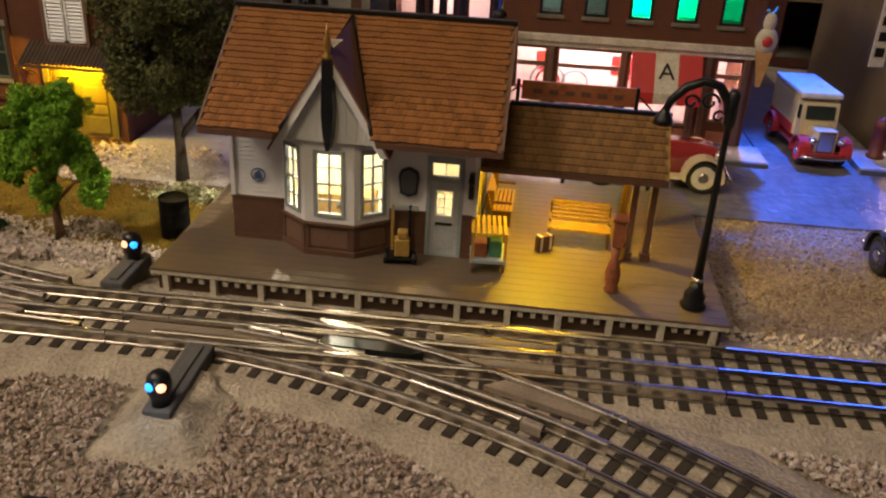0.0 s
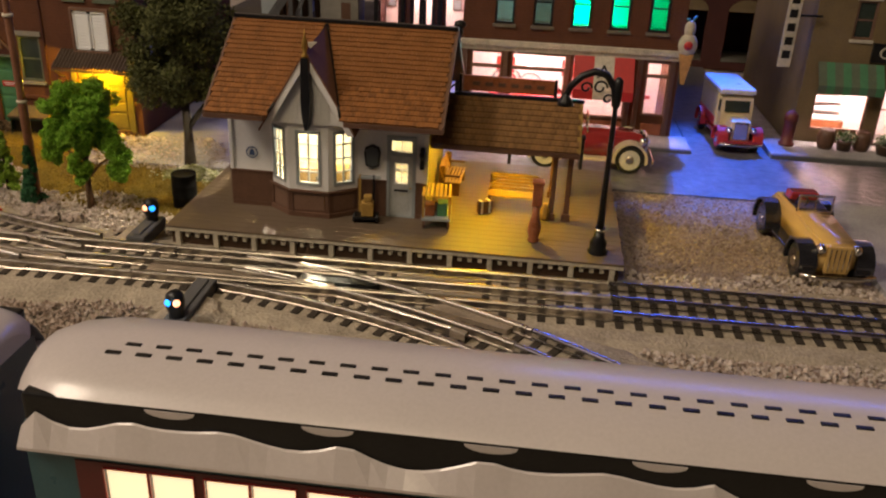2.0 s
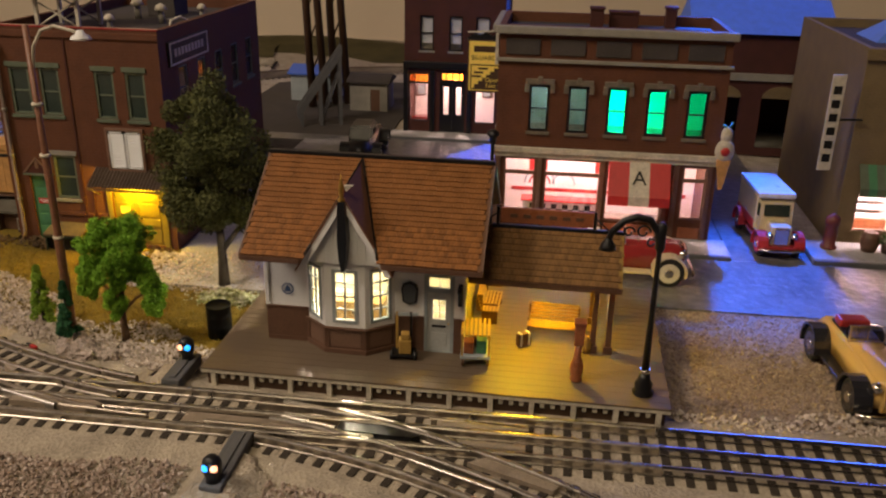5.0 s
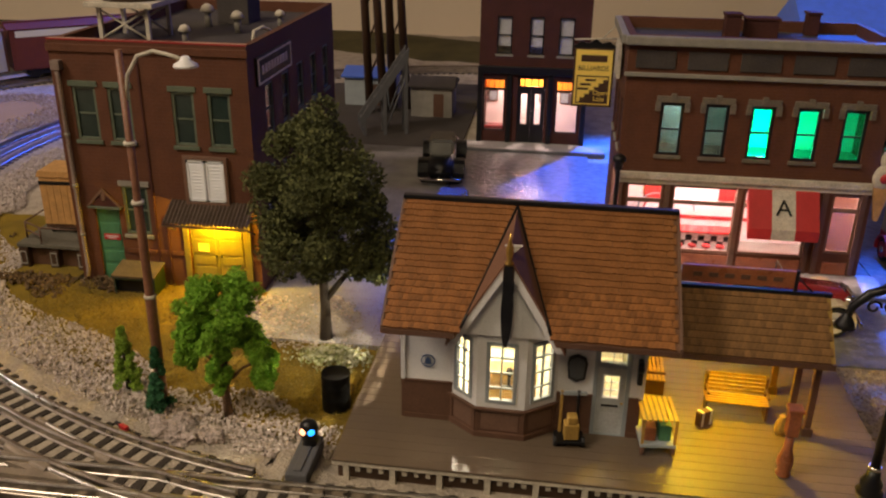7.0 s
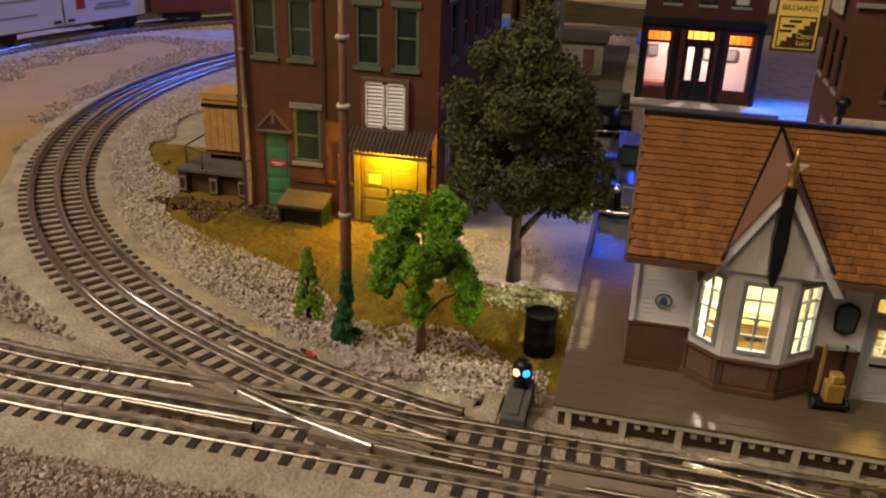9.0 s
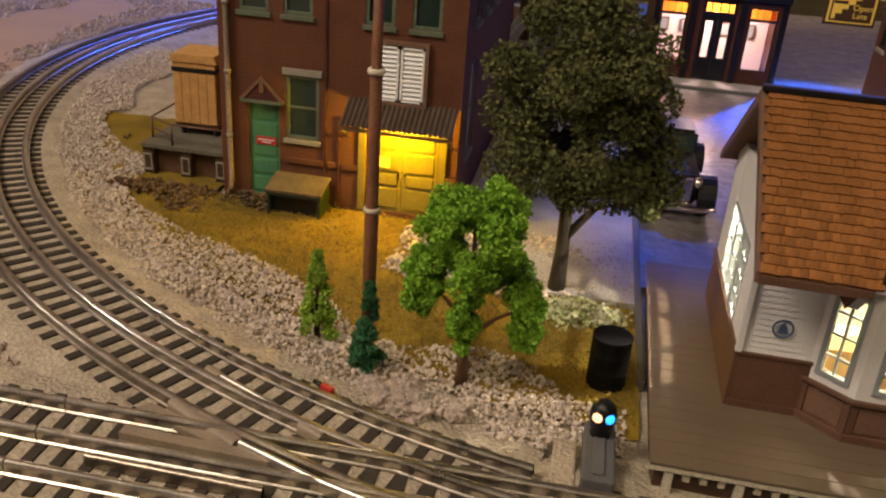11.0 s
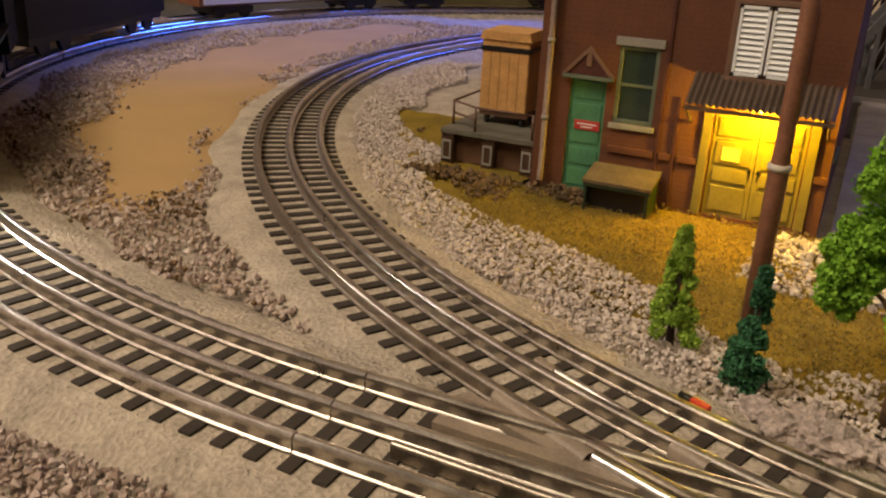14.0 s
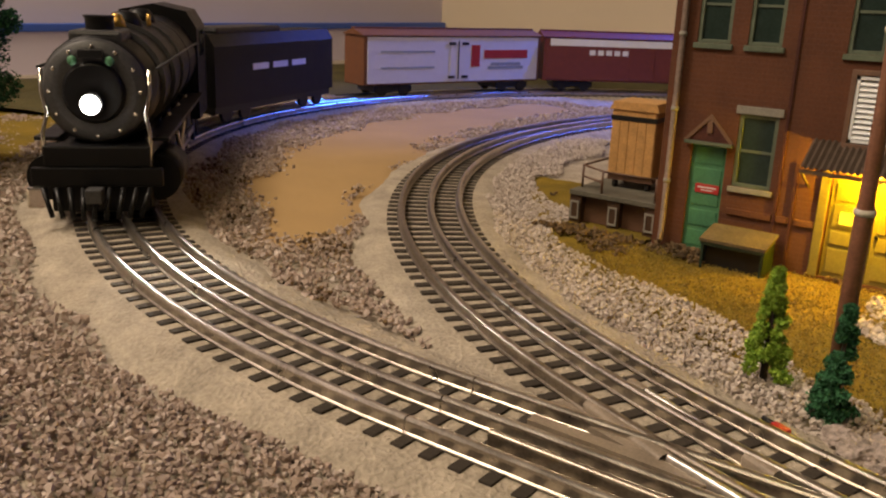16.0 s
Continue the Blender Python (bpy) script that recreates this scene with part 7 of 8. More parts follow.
bm = B(); lathe(bm, [(0.42, 8.75), (0.36, 9.0), (0.22, 9.3), (0.05, 9.35)], 14, 0.2, -5.2); part("bell", bm, M_GOLD, lc, "brass bell")
bm = B(); tube(bm, [(0.9, -1.0, 8.6), (0.9, -1.0, 9.2)], 0.12, 8); part("whistle", bm, M_GOLD, lc)
for yy in (-6.5, -3.4, -0.4, 2.6):
    bm = B(); tube(bm, [(0, yy - 0.1, 6.33), (0, yy + 0.1, 6.33)], 2.52, 28); part("boiler_band", bm, M_GRAPH, lc)
bm = B(); prism(bm, [(-2.6, 2.6), (2.6, 2.6), (2.6, 8.2), (2.0, 9.2), (0, 9.6), (-2.0, 9.2), (-2.6, 8.2)], "y", 5.5, 10.2); bmesh.ops.recalc_face_normals(bm, faces=bm.faces); cab = part("cab", bm, M_LOCO, lc)
for sx in (-1, 1):
    bm = B(); box(bm, sx * 2.6 - 0.03, sx * 2.6 + 0.03, 6.6, 9.0, 6.4, 8.0); part("cab_window", bm, M_DARKGLASS, cab)
    bm = B(); box(bm, sx * 2.35 - 0.5, sx * 2.35 + 0.5, -8.6, 5.5, 4.1, 4.28, 0.04); part("running_board", bm, M_LOCO, lc)
    bm = B(); tube(bm, [(sx * 2.1, -9.6, 2.6), (sx * 2.2, -9.5, 4.6), (sx * 2.0, -9.2, 5.4), (sx * 2.2, -9.0, 6.2), (sx * 2.2, -8.8, 7.2)], 0.09, 8); part("front_handrail", bm, M_CHROME, lc, "bright handrail")
    bm = B(); tube(bm, [(sx * 2.45, -8.5, 7.2), (sx * 2.55, 5.3, 7.3)], 0.07, 6); part("side_handrail", bm, M_GRAPH, lc)
    bm = B(); tube(bm, [(sx * 2.3, -8.6, 2.5), (sx * 2.3, -5.9, 2.5)], 1.0, 18); part("cylinder", bm, M_LOCO, lc)
    for yy in (-2.6, 0.6, 3.8):
        bm = B(); tube(bm, [(sx * 1.65, yy, 2.75), (sx * 2.0, yy, 2.75)], 1.65, 26); w = part("driving_wheel", bm, M_LOCO, lc)
        bm = B(); tube(bm, [(sx * 1.98, yy, 2.75), (sx * 2.06, yy, 2.75)], [1.66, 1.6], 26); part("tyre", bm, M_STEEL, w)
        bm = B(); tube(bm, [(sx * 2.05, yy, 2.75), (sx * 2.12, yy, 2.75)], [1.4, 1.35], 26); part("wheel_centre", bm, M_LOCO, w)
    bm = B(); box(bm, sx * 2.25 - 0.1, sx * 2.25 + 0.1, -2.9, 4.1, 2.1, 2.5, 0.06); part("side_rod", bm, M_STEEL, lc)
    bm = B(); tube(bm, [(sx * 2.4, -5.9, 2.5), (sx * 2.4, 0.6, 2.3)], 0.17, 8); part("main_rod", bm, M_STEEL, lc)
    bm = B(); tube(bm, [(sx * 2.45, -3.6, 3.7), (sx * 2.45, -2.6, 2.4), (sx * 2.45, -1.0, 3.6)], 0.12, 8); part("valve_gear", bm, M_STEEL, lc)
bm = B(); box(bm, -2.7, 2.7, -9.9, -9.4, 2.4, 3.2, 0.08); part("pilot_beam", bm, M_LOCO, lc)
for k in range(9):
    xx = -2.0 + k * 0.5
    bm = B(); tube(bm, [(xx * 1.1, -9.9, 2.4), (xx * 0.9, -11.0 + abs(xx) * 0.3, 1.25)], 0.12, 6); part("pilot_bar", bm, M_LOCO, lc)
bm = B(); box(bm, -0.35, 0.35, -10.9, -9.9, 1.9, 2.5, 0.1); part("coupler", bm, M_GRAPH, lc)
bm = B(); box(bm, -2.2, 2.2, -9.7, -8.8, 3.2, 4.1, 0.08); part("front_deck", bm, M_LOCO, lc)
bm = B(); box(bm, -2.9, -2.1, -10.0, -9.5, 1.5, 2.4, 0.1); part("step_bracket", bm, M_CHROME, lc)
bm = B(); box(bm, -1.4, 1.4, -9.0, 9.8, 1.7, 4.0); part("frame", bm, M_LOCO, lc)
bm = B(); box(bm, -2.1, 2.1, -9.3, -5.6, 1.3, 4.0, 0.1); part("cylinder_saddle", bm, M_LOCO, lc)
bm = B(); box(bm, -2.0, 2.0, -9.55, -9.3, 1.25, 2.5, 0.05); part("pilot_plate", bm, M_LOCO, lc)
wheels_under(lc, (-8.3, -6.6), 0.8); wheels_under(lc, (6.6, 8.4), 0.85)

def lengthen(v, k, keep):
    """Stretch a vehicle along its length; round fittings keep their shape and only move."""
    for o in v.children_recursive:
        ys = [p.co.y for p in o.data.vertices]
        c = (min(ys) + max(ys)) / 2
        for p in o.data.vertices:
            p.co.y = p.co.y + c * (k - 1) if o.name.split(".")[0] in keep else p.co.y * k


lengthen(lc, 1.62, {"driving_wheel", "tyre", "wheel_centre", "wheel", "bell", "whistle", "smokestack", "sand_dome", "steam_dome", "lens", "headlight", "marker_lamp", "pilot_bar", "door_bolt", "smokebox_door", "door_centre", "coupler", "pilot_plate", "number_board", "boiler_band", "front_handrail", "pilot_beam", "step_bracket"})
lc.scale = (1.27, 1.0, 1.3)
lc.location.z = -0.31 * U
x, y, rz = on_curve(TH - 46.0, 0.6)
td = thing("tender", x, y, 0, rz, "black locomotive tender with white lettering", "tender", "freight train")
bm = B(); prism(bm, [(-2.6, 2.6), (2.6, 2.6), (2.6, 7.6), (1.9, 8.6), (-1.9, 8.6), (-2.6, 7.6)], "y", -8.0, 8.0); bmesh.ops.recalc_face_normals(bm, faces=bm.faces); part("body", bm, M_LOCO, td)
bm = B(); box(bm, -1.9, 1.9, -7.0, 1.0, 8.5, 9.1, 0.3); part("coal_load", bm, M_BLACK, td)
for sx in (-1, 1):
    for k in range(3):
        bm = B(); box(bm, sx * 2.61, sx * 2.64, -3.6 + k * 2.6, -1.6 + k * 2.6, 5.4, 5.95); part("lettering_bar", bm, M_WHITE, td)
bm = B(); box(bm, -2.3, 2.3, -7.8, 7.8, 2.0, 2.6); part("frame", bm, M_BLACK, td)
wheels_under(td, (-6.2, -4.0, 4.0, 6.2), 0.9)
lengthen(td, 1.45, {"wheel"})
td.scale = (1.0, 1.0, 1.1)


def boxcar(theta, side, roofm, endm, label, white_top=False):
    x, y, rz = on_curve(theta)
    b = thing("freight_car", x, y, 0, rz, label, "freight car", "freight train")
    bm = B(); box(bm, -2.4, 2.4, -12.0, 12.0, 2.5, 8.6, 0.05); part("body", bm, endm, b)
    bm = B(); prism(bm, [(-2.65, 8.6), (2.65, 8.6), (0, 9.4)], "y", -12.2, 12.2); part("roof", bm, roofm, b)
    bm = B(); box(bm, -0.35, 0.35, -12.2, 12.2, 9.35, 9.5); part("running_board", bm, roofm, b)
    for sx in (-1, 1):
        bm = B(); box(bm, sx * 2.4 - (0.1 if sx < 0 else 0), sx * 2.4 + (0.1 if sx > 0 else 0), -11.6, 11.6, 2.7, 8.4, 0.03); s = part("side_panel", bm, side, b)
        if side is M_REEFER:
            bm = B(); box(bm, sx * 2.52, sx * 2.56, -1.1, 1.1, 2.9, 8.2); part("door", bm, side, s)
            for yy in (-0.9, 0.9):
                for z in (3.3, 7.6):
                    bm = B(); box(bm, sx * 2.56, sx * 2.62, yy - 0.45, yy + 0.45, z - 0.18, z + 0.18, 0.03); part("hinge", bm, M_BLACK, s)
            bm = B(); box(bm, sx * 2.56, sx * 2.62, -0.06, 0.06, 3.0, 8.0); part("latch_bar", bm, M_BLACK, s)
            for yy, z, w, h in ((-6.8, 6.2, 3.2, 0.55), (-6.8, 4.9, 2.2, 0.2), (-2.4, 6.0, 0.6, 1.4), (-6.8, 4.4, 2.6, 0.2)):
                bm = B(); box(bm, sx * 2.51, sx * 2.54, -yy * sx - w, -yy * sx + w, z - h, z + h); part("lettering_bar", bm, M_RED if h > 0.3 else M_GREYB, s)
            for z in (6.6, 4.6):
                bm = B(); box(bm, sx * 2.51, sx * 2.54, -6.6 * sx - 3.4, -6.6 * sx + 3.4, z - 0.12, z + 0.12); part("lettering_bar", bm, M_GREYB, s)
        else:
            bm = B(); box(bm, sx * 2.51, sx * 2.54, -11.3, 11.3, 7.4, 8.35); part("white_band", bm, M_REEFER, s)
            for k in range(5):
                bm = B(); box(bm, sx * 2.51, sx * 2.54, -sx * 4.0 - 2.5 + k, -sx * 4.0 - 1.8 + k, 6.2, 6.9); part("lettering_bar", bm, M_REEFER, s)
            bm = B(); box(bm, sx * 2.54, sx * 2.6, -1.5, 1.5, 2.8, 7.3, 0.03); part("door", bm, side, s)
    for yy in (-8.2, 8.2):
        bm = B(); box(bm, -2.0, 2.0, yy - 2.4, yy + 2.4, 1.6, 2.4, 0.1); part("truck", bm, M_BLACK, b)
    wheels_under(b, (-9.6, -6.8, 6.8, 9.6), 0.8)
    lengthen(b, 1.2, {"wheel"})
    return b


boxcar(TH - 80.0, M_REEFER, M_ORANGE, M_ORANGE, "white refrigerator car with red lettering and orange ends")
boxcar(TH - 110.0, M_BOXRED, M_BOXRED, M_BOXRED, "maroon boxcar with a white band along its top")
lamp("headlight_beam", "SPOT", *(lambda p: (p[0], p[1], 5.7))((AC[0] + (AR) * math.cos(radians(TH + 0.6)), AC[1] + AR * math.sin(radians(TH + 0.6)))), 0.25, (1.0, 0.93, 0.85), 0.4, (-42, 36, 0), 60)

# ================= greenery and loose ground =================
rng = np.random.default_rng(7)
def island_mat(name, colours, rough=0.9):
    """Loose pieces in one mesh: each piece takes a shade of its own."""
    m = mat(name, colours[0], rough, vary=0.2, scale=500, bump=0.3, fine=2500)
    nt = m.node_tree
    N, L = nt.nodes, nt.links
    b = N["Principled BSDF"]
    base = b.inputs["Base Color"].links[0].from_socket
    g = N.new("ShaderNodeNewGeometry")
    r = N.new("ShaderNodeValToRGB")
    r.color_ramp.interpolation = "LINEAR"
    els = r.color_ramp.elements
    for k, c in enumerate(colours):
        e = els[k] if k < 2 else els.new(k / (len(colours) - 1))
        e.position, e.color = k / (len(colours) - 1), (*c, 1)
    L.new(g.outputs["Random Per Island"], r.inputs["Fac"])
    mx = N.new("ShaderNodeMix"); mx.data_type = "RGBA"; mx.inputs["Factor"].default_value = 0.75
    L.new(base, mx.inputs["A"]); L.new(r.outputs["Color"], mx.inputs["B"]); L.new(mx.outputs["Result"], b.inputs["Base Color"])
    return m


def cloud(name, pts, size, material, flat=0.25, kind="quad"):
    """Many small loose pieces at points: leaves (crossed quads) or stones (lumpy octahedra). Returns a mesh."""
    pts = np.asarray(pts, float)
    n = len(pts)
    size = np.broadcast_to(np.asarray(size, float), (n,))
    q = rng.normal(size=(n, 4)); q /= np.linalg.norm(q, axis=1)[:, None]
    w, x, y, z = q.T
    R = np.stack([1 - 2 * (y * y + z * z), 2 * (x * y - z * w), 2 * (x * z + y * w), 2 * (x * y + z * w), 1 - 2 * (x * x + z * z), 2 * (y * z - x * w), 2 * (x * z - y * w), 2 * (y * z + x * w), 1 - 2 * (x * x + y * y)], 1).reshape(n, 3, 3)
    if kind == "stone":
        base = np.array([(1, 0, 0), (-1, 0, 0), (0, 1, 0), (0, -1, 0), (0, 0, 1), (0, 0, -1)], float)
        faces = np.array([(0, 2, 4), (2, 1, 4), (1, 3, 4), (3, 0, 4), (2, 0, 5), (1, 2, 5), (3, 1, 5), (0, 3, 5)])
        local = base[None] * rng.uniform(0.6, 1.15, (n, 6, 1)) + rng.uniform(-0.2, 0.2, (n, 6, 3))
    else:
        base = np.array([(-1, -0.6, 0), (0.2, -0.9, 0.3), (1, 0.5, 0), (-0.3, 0.9, -0.3)], float)
        faces = np.array([(0, 1, 2), (0, 2, 3)])
        local = base[None] * rng.uniform(0.6, 1.2, (n, 4, 1))
    v = np.einsum("nij,nkj->nki", R, local) * size[:, None, None] + pts[:, None]
    k = len(base)
    f = (faces[None] + (np.arange(n) * k)[:, None, None]).reshape(-1, 3)
    me = bpy.data.meshes.new(name)
    me.from_pydata((v.reshape(-1, 3) * U).tolist(), [], f.tolist())
    me.materials.append(material)
    return me


def stuff(name, me, label, category):
    return tagged(new(name, me), label, category, kind="stuff")


def rad(c, x, y):
    return np.hypot(x - c[0], y - c[1])


def near_track(x, y):
    """Distance to the nearest track centre line."""
    dA = np.where(x > -36.5, np.abs(y - 36.2), np.abs(rad(AC, x, y) - AR))
    dB = np.where((y > 36.2) & (x < -8.5), np.abs(rad(BC, x, y) - BR), 99)
    dD = np.where((y < 36.2) & (x > -15), np.abs(rad(DC, x, y) - DR), 99)
    return np.minimum(np.minimum(dA, dB), np.minimum(dD, np.abs(y - 12.9)))


def wob(x, y, s=0.35, k=1.0):
    return k * (np.sin(x * s + 1.3 * np.sin(y * s * 0.7)) + np.sin(y * s * 1.3 + x * 0.2))


def scatter(x0, x1, y0, y1, per, keep):
    n = int((x1 - x0) * (y1 - y0) * per)
    x, y = rng.uniform(x0, x1, n), rng.uniform(y0, y1, n)
    k = keep(x, y)
    return x[k], y[k]


STONE = island_mat("ballast_stones", [(0.20, 0.14, 0.105), (0.44, 0.34, 0.28), (0.58, 0.48, 0.42), (0.36, 0.27, 0.21), (0.72, 0.63, 0.57)])
STONE2 = island_mat("pale_ballast_stones", [(0.32, 0.26, 0.22), (0.60, 0.53, 0.47), (0.70, 0.62, 0.56), (0.50, 0.42, 0.36)])
LOTST = island_mat("lot_stones", [(0.18, 0.13, 0.10), (0.35, 0.27, 0.21), (0.46, 0.37, 0.29), (0.28, 0.21, 0.16)])


def gravel(name, label, m, x0, x1, y0, y1, per, keep, size=(0.08, 0.19), pile=0.24):
    x, y = scatter(x0, x1, y0, y1, per, keep)
    z = 0.02 + np.abs(wob(x, y, 0.5, pile * 0.5)) + rng.uniform(0, pile, len(x))
    s = rng.uniform(size[0], size[1], len(x)) * rng.choice([1, 1, 1, 1.45], len(x))
    return stuff(name, cloud(name, np.stack([x, y, z], 1), s, m, kind="stone"), label, "gravel")


edge = lambda x, y: near_track(x, y) > 4.7 + wob(x, y, 0.6, 0.25)
gravel("foreground_gravel", "loose pinkish grey ballast stones in the foreground", STONE, -62, 48, 16.5, 31.6, 36, lambda x, y: edge(x, y) & ((x > -7) | (x < -11.6) | (y < 26.6)) & (rad(DC, x, y) < 60), (0.065, 0.155))
gravel("wedge_gravel", "pale ballast between the diverging tracks", STONE2, 10, 48, 19, 32, 24, lambda x, y: edge(x, y) & (rad(DC, x, y) > DR))
gravel("outer_curve_gravel", "pinkish ballast outside the curve", STONE, -112, -36, 30, 100, 13, lambda x, y: (rad(AC, x, y) > AR + 5.1 + wob(x, y, 0.4, 0.6)) & (rad(AC, x, y) < AR + 22) & (y > 31))
PATCH = [(-56.5, 48.5, 2.0), (-60.8, 54.5, 3.6), (-66.5, 62.0, 4.9), (-72.0, 72.0, 5.6), (-76.5, 84.0, 5.8), (-78.5, 98.0, 5.5), (-77.5, 112.0, 4.5)]


def patch_inside(x, y):
    """How far inside the bare patch a place lies: a band of changing width along a bent line."""
    best = np.full(np.shape(x), -99.0)
    for (xa, ya, ra), (xb, yb, rb) in zip(PATCH, PATCH[1:]):
        k = np.clip(((x - xa) * (xb - xa) + (y - ya) * (yb - ya)) / ((xb - xa) ** 2 + (yb - ya) ** 2), 0, 1)
        best = np.maximum(best, ra + (rb - ra) * k - np.hypot(x - xa - (xb - xa) * k, y - ya - (yb - ya) * k))
    return best + wob(x, y, 0.55, 0.6)


patch = lambda x, y: patch_inside(x, y) < rng.normal(0.3, 0.5, len(x))
gravel("island_gravel", "pinkish gravel between the two curves", STONE, -92, -30, 40, 120, 16, lambda x, y: (rad(AC, x, y) < AR - 4.2 + wob(x, y, 0.5, 0.35)) & (rad(BC, x, y) > BR + 4.5 + wob(x, y, 0.6, 0.4)) & patch(x, y) & (x < -38))
gravel("inner_curve_gravel", "pale ballast bordering the inner curve", STONE2, -66, -14.6, 38, 95, 46, lambda x, y: (rad(BC, x, y) < BR - 3.75 + wob(x, y, 0.9, 0.2)) & (rad(BC, x, y) > BR - 8.1 - wob(x, y, 0.5, 0.7)) & ((x < -17.5) | (y > 41.5)), (0.06, 0.135))
gravel("lot_gravel", "brown fine gravel of the car lot", LOTST, 15.2, 31.2, 40.2, 56.3, 22, lambda x, y: y > 0, (0.07, 0.15), 0.05)
gravel("lot_edge_gravel", "pale ballast along the car lot edge", STONE2, 15.5, 60, 39.2, 42.6, 22, lambda x, y: y < 41.6 + wob(x, y, 0.5, 0.4))
gravel("doorway_gravel", "pale gravel before the freight doors", STONE2, -30, -16, 50, 61.3, 22, lambda x, y: (np.hypot((x + 22.5) / 1.4, y - 57) < 4.5 + wob(x, y, 0.6, 0.4)) & (x > -27.5) & (y < 61.3))
SCRUB = island_mat("brown_scrub", [(0.05, 0.03, 0.015), (0.12, 0.075, 0.03), (0.20, 0.12, 0.05), (0.09, 0.06, 0.02)])
gravel("wall_scrub", "dark brown crumbly scrub along the wall foot", SCRUB, -47, -25, 58.6, 61.4, 26, lambda x, y: (y > 60.0 + wob(x, y, 0.9, 0.45)) & ((x < -32.6) | (x > -27) | (y > 61.2)), (0.08, 0.2), 0.35)
gravel("dock_scrub", "brown crumbly scrub below the loading dock", SCRUB, -50.5, -40, 52, 72, 14, lambda x, y: (rad(BC, x, y) < BR - 8.2) & (wob(x, y, 0.7, 1.0) > 0.3) & (rad(BC, x, y) > BR - 15.0), (0.08, 0.2), 0.3)
gravel("island_mulch", "dark brown crumbly clods on the island", SCRUB, -76, -38, 40, 66, 6, lambda x, y: (rad(AC, x, y) < AR - 4.4) & (rad(BC, x, y) > BR + 5.0) & patch(x, y) & (wob(x, y, 0.9, 1.0) > 0.7), (0.07, 0.18), 0.3)
sheet("car_lot", [(15.0, 39.6), (31.2, 39.6), (31.2, 56.4), (15.0, 56.4)], 0.05, M_LOT, "brown gravelly car lot surface", thick=0.3)
bm = B()
grid = {}
for i in range(80):
    for j in range(126):
        if patch_inside(np.float64(-92 + i * 0.6), np.float64(43 + j * 0.6)) > -1.5:
            for di, dj in ((0, 0), (1, 0), (1, 1), (0, 1)):
                if (i + di, j + dj) not in grid:
                    gx, gy = -92 + (i + di) * 0.6, 43 + (j + dj) * 0.6
                    d = float(patch_inside(np.float64(gx), np.float64(gy)))
                    grid[i + di, j + dj] = bm.verts.new((gx, gy, max(-0.3, min(0.2, 0.25 * d + 0.1)) + 0.03 * noise.noise((gx * 0.3, gy * 0.3, 2))))
            f = bm.faces.new([grid[i + di, j + dj] for di, dj in ((0, 0), (1, 0), (1, 1), (0, 1))]); f.smooth = True
solo("bare_patch", bm, M_DIRT, 0, 0, 0, 0, "smooth bare tan patch between the curves", "ground", kind="structure")

# turf in front of the freight house
bm = B()
n = 110
vs = {}
for i in range(n + 1):
    for j in range(70 + 1):
        x, y = -56 + 42 * i / n, 41.0 + 33 * j / 70
        h = 0.18 + 0.14 * noise.noise((x * 0.5, y * 0.5, 1)) + 0.12 * noise.noise((x * 1.7, y * 1.7, 5))
        inside = BR - 7.3 - math.hypot(x - BC[0], y - BC[1])
        if inside > -1.2 and (x < -16.4 or y < 54) and (y < 61.4 or x < -40.2):
            vs[i, j] = bm.verts.new((x, y, h + min(0, inside) * 0.2))
for i, j in list(vs):
    q = [(i, j), (i + 1, j), (i + 1, j + 1), (i, j + 1)]
    if all(p in vs for p in q):
        f = bm.faces.new([vs[p] for p in q]); f.smooth = True
solo("turf", bm, M_GRASS, 0, 0, 0, 0, "brown-green dry turf mat before the freight house", "grass", kind="stuff")
x, y = scatter(-56, -14.2, 41, 61.2, 60, lambda x, y: (rad(BC, x, y) < BR - 7.1 + wob(x, y, 0.5, 0.6)) & (y < 61.2))
stuff("turf_flock", cloud("turf_flock", np.stack([x, y, 0.2 + rng.uniform(0, 0.15, len(x))], 1), rng.uniform(0.03, 0.06, len(x)), island_mat("turf_flock", [(0.12, 0.085, 0.009), (0.20, 0.13, 0.013), (0.28, 0.18, 0.02), (0.15, 0.12, 0.012), (0.42, 0.31, 0.10)]), kind="stone"), "loose dry brown turf flock", "grass")


def blob_points(centres, per, squash=1.0):
    out = []
    for cx, cy, cz, r in centres:
        v = rng.normal(size=(per, 3)); v /= np.linalg.norm(v, axis=1)[:, None]
        out.append(np.array((cx, cy, cz)) + v * r * rng.uniform(0.55, 1.08, (per, 1)) * np.array((1, 1, squash)))
    return np.concatenate(out)


def tree(name, x, y, trunk_pts, radii, limbs, clumps, per, leaf, bark, foliage, label):
    t = thing(name, x, y, 0, 0, label, "tree")
    bm = B(); tube(bm, trunk_pts, radii, 10)
    for p, q, r in limbs:
        mid = [(p[k] + q[k]) / 2 + (0.25 if k == 2 else 0) for k in range(3)]
        tube(bm, [p, mid, q], [r, r * 0.75, r * 0.35], 7)
    part("trunk", bm, bark, t)
    ob = new("crown", cloud("crown", blob_points(clumps, per), rng.uniform(leaf * 0.5, leaf, per * len(clumps)), foliage))
    ob.parent = t
    return t


LEAFD = island_mat("dark_leaves", [(0.045, 0.052, 0.014), (0.088, 0.098, 0.026), (0.15, 0.155, 0.048), (0.065, 0.075, 0.02)])
LEAFG = island_mat("bright_leaves", [(0.12, 0.28, 0.01), (0.20, 0.42, 0.02), (0.30, 0.55, 0.05), (0.15, 0.34, 0.02)])
